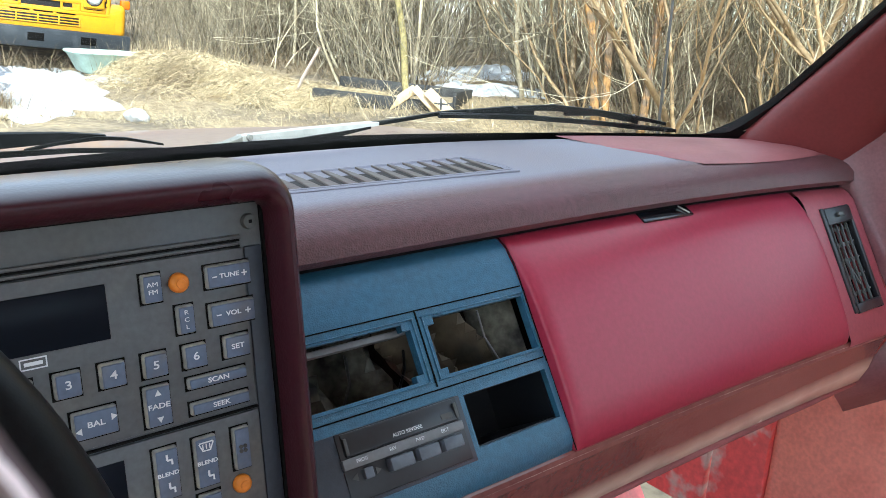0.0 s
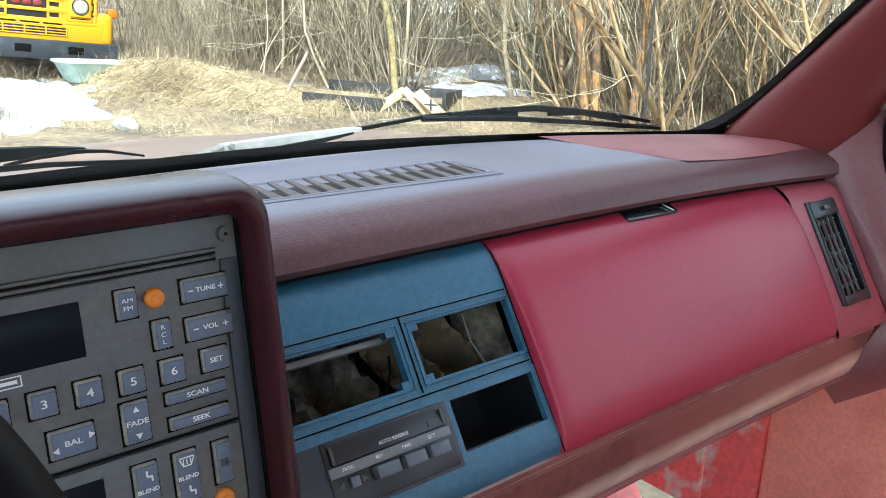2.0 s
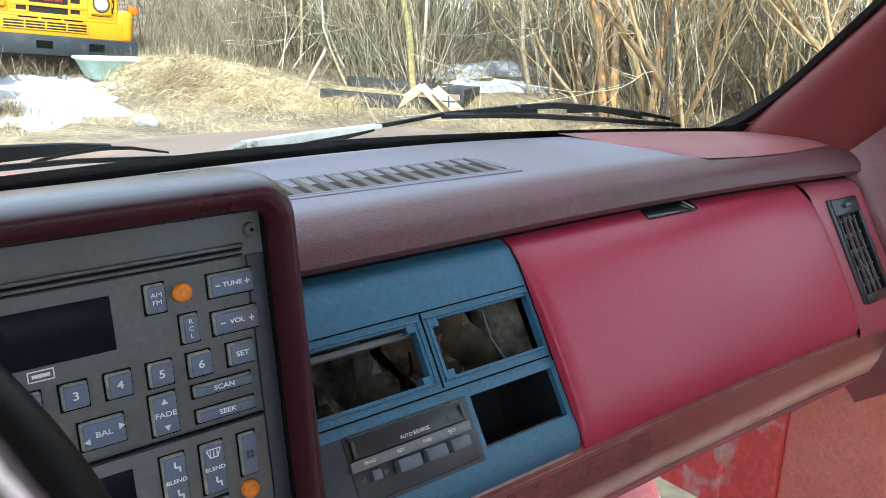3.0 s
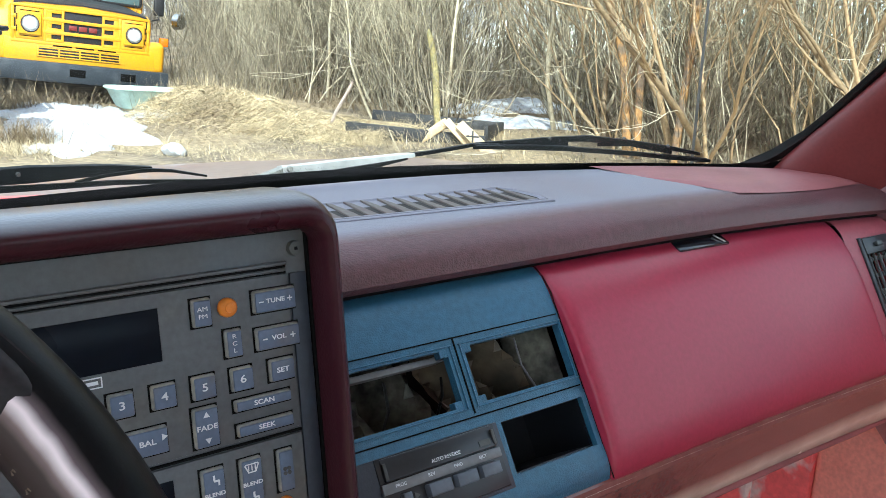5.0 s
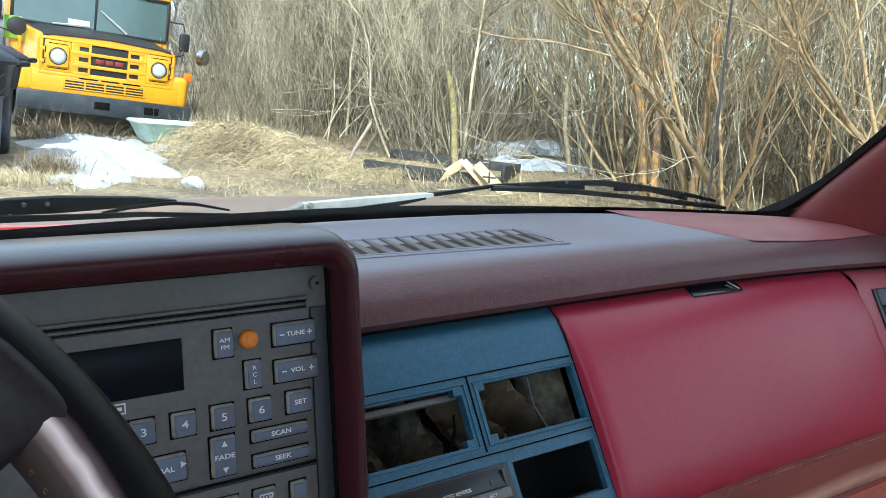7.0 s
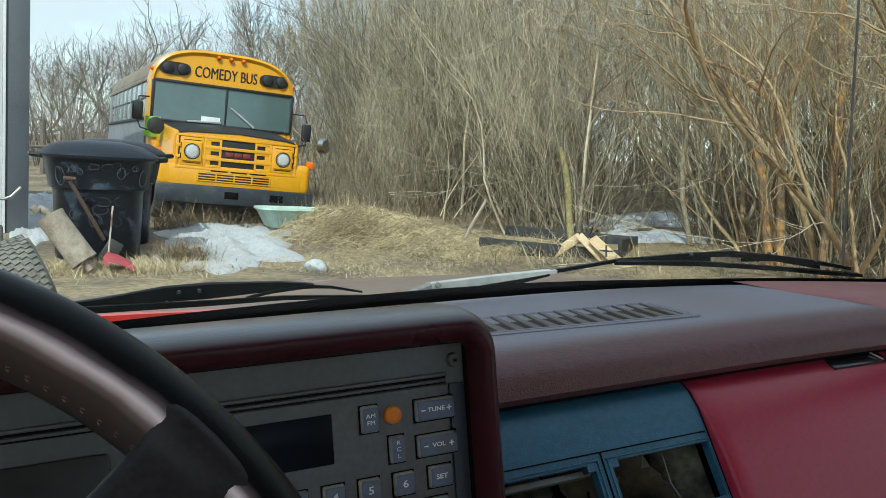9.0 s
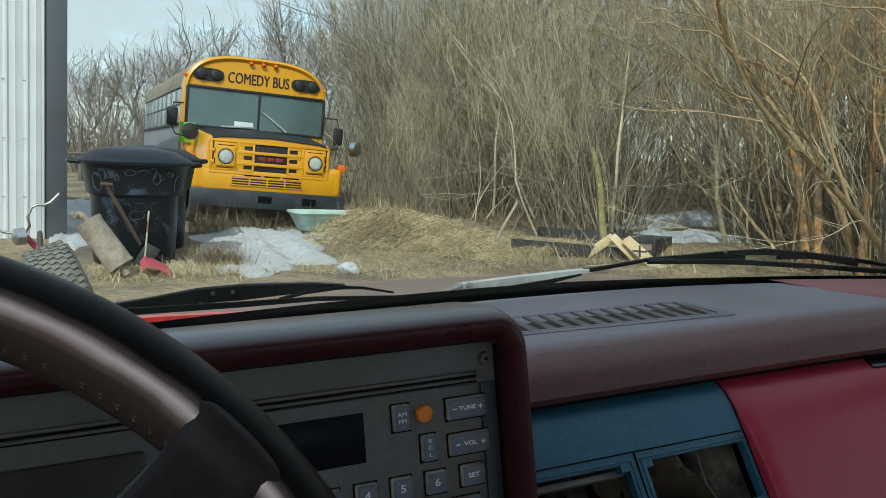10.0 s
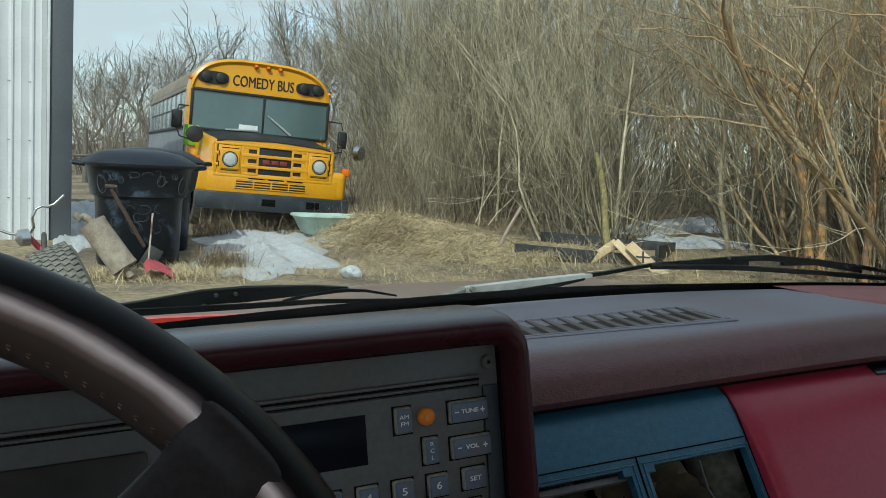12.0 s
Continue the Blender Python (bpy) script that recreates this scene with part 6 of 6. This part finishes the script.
part("undercarriage", box((0, 0.6, 0.42), (1.5, 1.2, 0.22), 0.03), M_BUSBLK, bus)
# grille: frame, bars, lamps
gr = part("grille", box((0, 0.0, 1.11), (1.84, 0.03, 0.50), 0.01), M_BUSBLK, bus, "yellow barred grille over a dark core")
for x, w in ((-0.94, 0.04), (0.94, 0.04), (-0.52, 0.04), (0.52, 0.04), (-0.28, 0.035), (0.28, 0.035)):
    part("grille_bar", box((x, -0.022, 1.11), (w, 0.03, 0.50), 0.006), M_YEL, gr)
for z, h in ((1.355, 0.040), (1.198, 0.048), (1.022, 0.048), (0.862, 0.040)):
    part("grille_bar", box((0, -0.026, z), (1.92, 0.03, h), 0.006), M_YEL, gr)
for s in (-1, 1):
    for z, h in ((1.325, 0.07), (1.185, 0.09), (1.035, 0.09), (0.895, 0.07)):
        part("grille_bar", box((s * 0.40, -0.022, z), (0.24, 0.026, h), 0.004), M_YEL, gr)
    part("grille_bar", box((s * 0.475, -0.020, 1.11), (0.09, 0.026, 0.49), 0.004), M_YEL, gr)
    part("lamp_panel", box((s * 0.72, -0.030, 1.11), (0.36, 0.03, 0.44), 0.02), M_YEL, gr, "yellow headlamp surround")
    bezel = part("headlamp_bezel", box((s * 0.72, -0.052, 1.11), (0.30, 0.03, 0.31), 0.014, 3), M_YEL, gr, "square yellow headlamp bezel")
    part("headlamp_recess", tube([(s * 0.72, -0.062, 1.11), (s * 0.72, -0.0695, 1.11)], [0.126, 0.124], 28), M_BUSBLK, bezel)
    part("headlamp_ring", tube([(s * 0.72, -0.062, 1.11), (s * 0.72, -0.078, 1.11)], [0.116, 0.106], 28), M_CHROME, bezel)
    part("headlamp", tube([(s * 0.72, -0.07, 1.11), (s * 0.72, -0.088, 1.11), (s * 0.72, -0.098, 1.11)], [0.100, 0.085, 0.03], 28), M_LAMPGL, bezel, "round clear headlamp")
    for z in (1.285, 0.935):
        part("lamp_slot", box((s * 0.72, -0.0455, z), (0.26, 0.004, 0.010)), M_WELL, gr)
    for z in (1.19, 1.03):
        part("lamp_slot", box((s * 0.888, -0.0455, z), (0.014, 0.004, 0.085)), M_WELL, gr)
emblem = bm_new()
for x in (-0.14, 0.0, 0.14):
    add_box(emblem, (x, -0.022, 1.11), (0.115, 0.02, 0.07), 0.012)
part("emblem", emblem, M_RED, gr, "dull red maker emblem blocks")
low = part("lower_grille", box((-0.04, -0.036, 0.735), (1.14, 0.012, 0.145), 0.004), M_BUSBLK, bus, "slotted lower grille")
for k in range(4):
    part("slot_bar", box((-0.04, -0.045, 0.675 + 0.040 * k), (1.16, 0.012, 0.017), 0.003), M_YEL, low)
for k in range(5):
    part("slot_bar", box((-0.04 + (k - 2) * 0.285, -0.045, 0.735), (0.022, 0.014, 0.14), 0.003), M_YEL, low)
for x in (-0.28, 0.03, 0.34):
    part("slot", box((x, -0.037, 0.838), (0.26, 0.006, 0.022)), M_WELL, bus)
# mirrors
for s in (-1, 1):
    m_ = part("mirror", box((s * 1.42, 1.05, 1.70 if s < 0 else 1.63), (0.17, 0.07, 0.30), 0.03, 3), M_BUSBLK, bus, "black side mirror")
    part("mirror_arm", tube([(s * 1.2, 1.3, 1.95), (s * 1.40, 1.1, 1.93), (s * 1.42, 1.05, 1.80)], 0.012, 6), M_BUSBLK, m_)
    part("mirror_arm", tube([(s * 1.1, 0.7, 1.35), (s * 1.38, 0.9, 1.42), (s * 1.42, 1.05, 1.55)], 0.012, 6), M_BUSBLK, m_)
part("convex_mirror", tube([(-1.17, 0.72, 1.47), (-1.17, 0.66, 1.47), (-1.17, 0.64, 1.47)], [0.135, 0.125, 0.05], 24), M_BUSBLK, bus, "round black convex mirror")
part("convex_mirror", tube([(1.60, 0.70, 1.42), (1.66, 0.62, 1.42)], [0.13, 0.12], 20), M_CHROME, bus, "round bright convex mirror")
part("green_panel", box((-1.15, 1.24, 1.46), (0.24, 0.10, 0.34), 0.01), M_LIME, bus, "lime green painted patch")
for k in range(8):
    y = 1.85 + k * 0.70
    for s in (-1, 1):
        wn = part("side_window", box((s * 1.226, y, 1.92), (0.012, 0.60, 0.56)), M_BUSGLS, bus)
        part("window_post", box((s * 1.236, y + 0.33, 1.92), (0.02, 0.08, 0.60), 0.005), M_BUSSIDE, wn)
        part("sash", box((s * 1.236, y, 1.94), (0.014, 0.60, 0.025)), M_BUSBLK, wn)
for z in (2.24, 1.60, 1.05):
    part("rub_rail", box((-1.238, 4.6, z), (0.03, 5.9, 0.05), 0.008), M_BUSBLK if z != 2.24 else M_ROOF, bus)

# ---- building with white ribbed metal siding ----
M_SIDING = mat("white metal siding", (0.62, 0.64, 0.67), 0.4, var=0.05, s1=1.5, s2=30, bump=0.04, col2=(0.55, 0.57, 0.60))
M_TRIMGR = mat("grey metal corner trim", (0.085, 0.094, 0.110), 0.45, var=0.08, s1=2, s2=30, bump=0.04)
shed = thing("metal_building", (-3.0, 12.4, 0.2), "white ribbed metal-clad building with a grey corner trim", "building", axes=Matrix())
part("wall_core", box((-3.4, 13.9, 2.4), (7.1, 3.0, 4.4)), M_SIDING, shed)
part("corner_trim", box((0.265, 12.36, 2.35), (0.31, 0.06, 4.5), 0.004), M_TRIMGR, shed)
part("corner_flashing", box((0.130, 12.31, 2.35), (0.035, 0.03, 4.5), 0.003), M_SIDING, shed)
part("roof", box((-3.4, 13.9, 4.70), (7.4, 3.3, 0.16), 0.03), M_TRIMGR, shed)
for k in range(12):
    x = 0.02 - 0.24 * k
    pnl = bm_new()
    z0, z1 = 0.10, 4.6
    sec = [(-0.12, 0), (-0.105, -0.004), (-0.085, -0.022), (-0.065, -0.022), (-0.045, -0.004), (0.02, -0.003), (0.03, -0.009), (0.04, -0.003), (0.118, 0)]
    add_loft(pnl, [[(x + dx, 12.37 + dy, z) for dx, dy in sec] for z in (z0, z1)], closed=False)
    p_ = part("siding_panel", pnl, M_SIDING, shed)
    if k < 3:
        for z in (0.9, 1.65, 2.4):
            for dx in (-0.02, 0.0):
                part("screw", tube([(x - 0.10 + dx, 12.352, z), (x - 0.10 + dx, 12.345, z)], [0.008, 0.006], 6), M_BUSBLK, p_)

# ---- bins and scrap by the building ----
M_BIN = mat("weathered black bin plastic", (0.009, 0.012, 0.017), 0.38, spec=0.3, var=0.25, s1=5, s2=40, bump=0.08, col2=(0.075, 0.105, 0.155), mix2=(0.57, 0.76))
M_CHALK = mat("faint blue-grey chalk", (0.085, 0.10, 0.125), 0.9, var=0.3, s1=20, s2=90, bump=0)
M_LID = mat("dark blue-grey lid plastic", (0.013, 0.018, 0.028), 0.42, spec=0.35, var=0.15, s1=3, s2=40, bump=0.08)
M_RUST = mat("rusty tan muffler steel", (0.30, 0.26, 0.21), 0.7, metal=0.0, var=0.15, s1=8, s2=60, bump=0.15, col2=(0.20, 0.155, 0.12))
M_WOOD = mat("weathered brown handle wood", (0.085, 0.054, 0.040), 0.75, var=0.2, s1=20, s2=90, bump=0.2)
M_PINK = mat("faded red plastic", (0.42, 0.07, 0.09), 0.6, var=0.15, s1=12, s2=60, bump=0.1)
M_STICK = mat("bleached grey stick", (0.46, 0.385, 0.33), 0.8, var=0.2, s1=4, s2=60, bump=0.2, col2=(0.14, 0.07, 0.05), mix2=(0.5, 0.6))
M_PLANK = mat("fresh yellow lumber", (0.58, 0.45, 0.28), 0.75, var=0.15, s1=6, s2=60, bump=0.15, col2=(0.50, 0.36, 0.20))
M_SLED = mat("pale green plastic", (0.42, 0.56, 0.50), 0.45, var=0.08, s1=5, s2=40, bump=0.05)


def round_bin(name, cx, cy, scale, label):
    z0 = ground_z(cx, cy) - 0.02
    b = thing(name, (cx, cy, z0), label, "bin", "rubbish bins", axes=Matrix())
    def ring(rx, ry, z, n=36):
        return [(cx + scale * rx * math.copysign(abs(math.cos(a)) ** 0.75, math.cos(a)), cy + scale * ry * math.copysign(abs(math.sin(a)) ** 0.75, math.sin(a)), z0 + scale * z) for a in (2 * math.pi * k / n for k in range(n))]
    part("bin_body", loft([ring(0.425, 0.39, 0.0), ring(0.445, 0.41, 0.03), ring(0.475, 0.43, 0.76), ring(0.49, 0.44, 0.79), ring(0.52, 0.47, 0.80), ring(0.575, 0.51, 1.10), ring(0.60, 0.53, 1.13), ring(0.60, 0.53, 1.16)]), M_BIN, b, "scuffed black tapered tub")
    part("bin_lid", loft([ring(0.63, 0.56, 1.13), ring(0.64, 0.57, 1.16), ring(0.62, 0.55, 1.19), ring(0.45, 0.40, 1.285), ring(0.22, 0.20, 1.325), ring(0.05, 0.05, 1.33)]), M_LID, b, "domed dark lid")
    for s in (-1, 1):
        part("bin_handle", tube([(cx + s * scale * 0.60, cy - 0.2, z0 + scale * 1.14), (cx + s * scale * 0.70, cy - 0.15, z0 + scale * 1.15), (cx + s * scale * 0.70, cy + 0.15, z0 + scale * 1.15), (cx + s * scale * 0.60, cy + 0.2, z0 + scale * 1.14)], 0.03 * scale, 8), M_BIN, b)
    return b


big = round_bin("rubbish_bin", 1.06, 10.45, 1.01, "large weathered black rubbish bin with a domed lid")
scr = bm_new()
rng = random.Random(9)
def on_bin(a, z):
    """A point just off the bin's outside, at an angle and a height."""
    r = 1.012 * (lerp(0.445, 0.475, z / 0.76) if z < 0.78 else lerp(0.52, 0.575, (z - 0.80) / 0.30))
    return Vector((1.06 + r * math.copysign(abs(math.cos(a)) ** 0.75, math.cos(a)), 10.45 + 0.9 * r * math.copysign(abs(math.sin(a)) ** 0.75, math.sin(a)) - 0.008, ground_z(1.06, 10.45) + z))


strokes = [(lerp(-124, -56, k / 10) + rng.uniform(-3, 3), 1.0 + rng.uniform(-0.03, 0.04), rng.choice((0.012, 0.03, 0.045)), rng.uniform(0.03, 0.065), rng.uniform(2.2, 6.5)) for k in range(11)]
strokes += [(-138, 0.92, 0.09, 0.10, 6.0), (-140, 0.93, 0.06, 0.085, 5.0), (-44, 0.93, 0.09, 0.10, 6.2), (-46, 0.92, 0.07, 0.09, 4.5)]
strokes += [(rng.uniform(-128, -75), rng.uniform(0.42, 0.66), 0.06, 0.05, rng.uniform(3, 6)) for k in range(11)]
for a0, z0, w0, h0, sweep in strokes:
    begin = rng.uniform(0, 6)
    add_tube(scr, [on_bin(radians(a0) + w0 * 1.6 * math.cos(begin + sweep * j / 14), z0 + h0 * math.sin(begin + sweep * j / 14)) for j in range(15)], 0.0034, 4)
part("scribble", scr, M_CHALK, big, "pale chalky scribbles")
round_bin("rubbish_bin", 1.37, 11.70, 1.0, "second dark rubbish bin standing behind the first")

muf = thing("muffler", (0.6, 9.3, 0.3), "rusty tan exhaust muffler leaning on its end", "muffler", axes=Matrix())
A_, B_ = Vector((0.492, 9.35, 0.81)), Vector((0.79, 9.20, 0.385))
ax = (B_ - A_).normalized()
sd = Vector((ax.z, 0, -ax.x)).normalized()
fw = ax.cross(sd)


def oval(c, r, n=24):
    return [c + sd * (0.140 * r * math.cos(a)) + fw * (0.10 * r * math.sin(a)) for a in (2 * math.pi * k / n for k in range(n))]


part("can", loft([oval(A_ - ax * 0.01, 0.9), oval(A_ - ax * 0.015, 1.0), oval(A_ + ax * 0.012, 1.02), oval(A_ + ax * 0.03, 0.97), oval(B_ - ax * 0.03, 0.97), oval(B_ - ax * 0.012, 1.02), oval(B_ + ax * 0.012, 1.0), oval(B_ + ax * 0.01, 0.9)]), M_RUST, muf)
part("inlet_pipe", tube([A_ + ax * 0.02, A_ - ax * 0.06, A_ - ax * 0.10 + Vector((-0.04, 0, 0.0)), A_ + Vector((-0.13, 0, 0.06)), A_ + Vector((-0.17, 0, 0.10))], [0.038] * 5, 12), M_RUST, muf)
part("outlet_pipe", tube([B_ - ax * 0.02, B_ + ax * 0.12], [0.04, 0.04], 12), M_RUST, muf)

ty = thing("tyre", (0.145, 6.75, 0.15), "dusty worn car tyre with block tread leaning on scrap", "tyre", axes=Matrix())
TY = Matrix.Translation((0.140, 6.75, 0.51)) @ pose(0, 0, 0, 0, -22, 7) @ Matrix.Diagonal((1.45, 1.0, 1.0, 1))
prof = [(0.19, -0.09), (0.28, -0.115), (0.325, -0.10), (0.34, -0.07), (0.342, 0.07), (0.325, 0.10), (0.28, 0.115), (0.19, 0.09)]
part("carcass", loft([[TY @ Vector((h, r * math.cos(a), r * math.sin(a))) for r, h in prof] for a in (2 * math.pi * k / 40 for k in range(41))], closed=False), M_DUSTY, ty)
blk = bm_new()
for k in range(44):
    a = 2 * math.pi * k / 44
    for j in range(5):
        h = -0.076 + 0.038 * j
        aa = a + (0.07 if j % 2 else 0.0)
        add_box(blk, TY @ pose(0, 0, 0, math.degrees(aa), 0, 0) @ Matrix.Translation((h, 0, 0.345)) @ pose(0, 0, 0, 0, 0, 18), (0.030, 0.036, 0.014))
part("tread_block", blk, M_DUSTY, ty)

bike = thing("bicycle", (-0.1, 8.0, 0.2), "old bicycle with a chrome handlebar and red head tube", "bicycle", axes=Matrix())
part("handlebar", tube([(0.172, 8.0, 1.165), (0.10, 8.0, 1.085), (0.045, 8.0, 1.06), (0.0, 8.0, 1.065), (-0.045, 8.0, 1.04), (-0.075, 8.0, 0.96), (-0.06, 8.02, 0.88), (-0.10, 8.05, 0.80), (-0.25, 8.08, 0.82), (-0.36, 8.1, 0.86)], 0.012, 10), M_CHROME, bike, "bent chrome handlebar")
part("head_tube", tube([(-0.10, 8.05, 0.80), (-0.03, 8.03, 0.72), (0.03, 8.0, 0.655)], [0.022, 0.026, 0.026], 12), M_PINK, bike, "bright red head tube")
part("headlight", tube([(-0.10, 7.98, 0.80), (-0.17, 7.96, 0.79), (-0.19, 7.95, 0.79)], [0.075, 0.070, 0.03], 20), M_CHROME, bike, "chrome bicycle lamp")
part("wheel", loft([[Vector((0.02 + 0.02 * math.cos(q), 8.05 + (0.32 + 0.02 * math.sin(q)) * math.cos(a), 0.50 + (0.32 + 0.02 * math.sin(q)) * math.sin(a))) for q in (2 * math.pi * j / 8 for j in range(8))] for a in (2 * math.pi * k / 32 for k in range(33))], caps=False), M_RUBBER, bike)

spade = thing("spade", (0.9, 9.75, 0.4), "old spade with a worn brown wooden handle leaning on the bin", "spade", axes=Matrix())
part("shaft", tube([(0.70, 9.78, 1.16), (0.86, 9.80, 0.88), (1.06, 9.86, 0.53)], [0.020, 0.022, 0.02], 8), M_WOOD, spade)
part("grip", tube([(0.635, 9.78, 1.19), (0.755, 9.78, 1.185)], 0.022, 8), M_WOOD, spade)
part("blade", box(Matrix.Translation((1.13, 9.88, 0.40)) @ pose(0, 0, 0, 0, 30, 0), (0.17, 0.02, 0.26), 0.01), M_STEEL, spade)
scoop = thing("plastic_shovel", (1.2, 9.55, 0.27), "faded red plastic shovel lying in the straw", "shovel", axes=Matrix())
part("scoop", loft([[(0.99 + dx, 9.28 + dy, 0.43 + dz + ez) for dy, ez in ((-0.15, -0.05), (-0.07, 0.0), (0.07, 0.03), (0.16, 0.0))] for dx, dz in ((0.0, -0.06), (0.04, 0.0), (0.15, -0.03), (0.29, -0.11))], closed=False), M_PINK, scoop)
part("stick", tube([(1.04, 9.36, 0.40), (1.07, 9.42, 0.70), (1.09, 9.46, 0.93)], [0.009, 0.009, 0.010], 8), M_STICK, scoop)

# ---- sled, planter box, boards, stick ----
zs = ground_z(4.05, 12.5)
sl = bm_new()
def sled_ring(hx, hy, z):
    return [(4.02 + x, 12.5 + y, zs + z) for x, y in rounded(-hx, hx, -hy, hy, min(hx, hy) * 0.6, 5)]
add_loft(sl, [sled_ring(0.30, 0.22, 0.02), sled_ring(0.36, 0.26, 0.05), sled_ring(0.47, 0.33, 0.26), sled_ring(0.52, 0.37, 0.30), sled_ring(0.51, 0.36, 0.325), sled_ring(0.45, 0.31, 0.29), sled_ring(0.33, 0.23, 0.08)])
solo("plastic_tub", sl, M_SLED, (4.02, 12.5, zs), "pale green plastic tub sled on the snow", "tub", axes=Matrix())
planter = thing("planter_box", (5.9, 8.2, 0.5), "low black-painted board planter frame in the grass", "planter", axes=Matrix())
M_BLKBOARD = mat("black stained board", (0.022, 0.023, 0.024), 0.6, var=0.25, s1=6, s2=60, bump=0.2, col2=(0.05, 0.05, 0.048))
C = [Vector((5.30, 8.95, 0)), Vector((6.32, 7.55, 0)), Vector((7.0, 8.05, 0)), Vector((5.98, 9.45, 0))]
for a, b in ((0, 1), (1, 2), (3, 2), (0, 3)):
    p, q = C[a], C[b]
    m = (p + q) / 2
    L = (q - p).length
    part("board", box(Matrix.Translation((m.x, m.y, ground_z(m.x, m.y) + 0.06)) @ pose(0, 0, 0, 0, 0, math.degrees(math.atan2(q.y - p.y, q.x - p.x))), (L, 0.045, 0.20), 0.006), M_BLKBOARD, planter)


def plank(name, p, q, w, t, roll, label, cross=False):
    p, q = Vector(p), Vector(q)
    d = q - p
    ax_ = d.normalized()
    up_ = Vector((-0.55, -0.72, 0.45))
    up_ = (up_ - ax_ * up_.dot(ax_)).normalized()
    rot = Matrix((ax_, up_.cross(ax_), up_)).transposed().to_4x4()
    at = Matrix.Translation((p + q) / 2) @ rot @ pose(0, 0, 0, roll, 0, 0)
    ob = solo(name, box(at, (d.length, w, t), 0.004), M_PLANK, (p + q) / 2, label, "board", "loose boards", axes=Matrix())
    if cross:
        for r in (40, -40):
            part("painted_mark", box(at @ Matrix.Translation((-0.08, 0, t / 2 + 0.001)) @ pose(0, 0, 0, 0, 0, r), (0.16, 0.022, 0.003)), M_BLKBOARD, ob, "black painted cross")
    return ob


plank("board", (5.86, 8.18, 0.58), (6.01, 7.90, 0.815), 0.11, 0.025, 0, "short cut of yellow lumber propped on the planter")
plank("board", (5.98, 7.88, 0.835), (6.15, 7.48, 0.50), 0.09, 0.025, 0, "short cut of tan lumber leaning on the planter")
plank("board", (6.04, 7.71, 0.815), (6.16, 7.15, 0.48), 0.12, 0.025, 0, "yellow lumber offcut marked with a black cross", True)
solo("driven_stick", tube([(5.255, 9.41, 0.42), (5.33, 9.28, 0.78), (5.425, 9.11, 1.12), (5.435, 9.10, 1.165)], [0.018, 0.021, 0.019, 0.022], 8), M_STICK, (5.26, 9.4, 0.45), "bare weathered stick driven slantwise into the ground", "stick", axes=Matrix())
# a rail fence far behind the bins
fence = thing("rail_fence", (1.0, 24.0, 0.8), "old grey wooden rail fence", "fence", axes=Matrix())
M_GREYWOOD = mat("grey weathered wood", (0.16, 0.14, 0.12), 0.85, var=0.2, s1=5, s2=40, bump=0.1)
for k in range(4):
    x = 0.35 + 0.9 * k
    z = ground_z(x, 24.0)
    part("post", tube([(x, 24.0, z - 0.2), (x, 24.0, z + 1.35)], [0.07, 0.06], 8), M_GREYWOOD, fence)
for h in (0.7,):
    part("rail", tube([(0.2 + 0.9 * k, 23.95, ground_z(0.2 + 0.9 * k, 24.0) + h) for k in range(5)], 0.035, 6), M_GREYWOOD, fence)
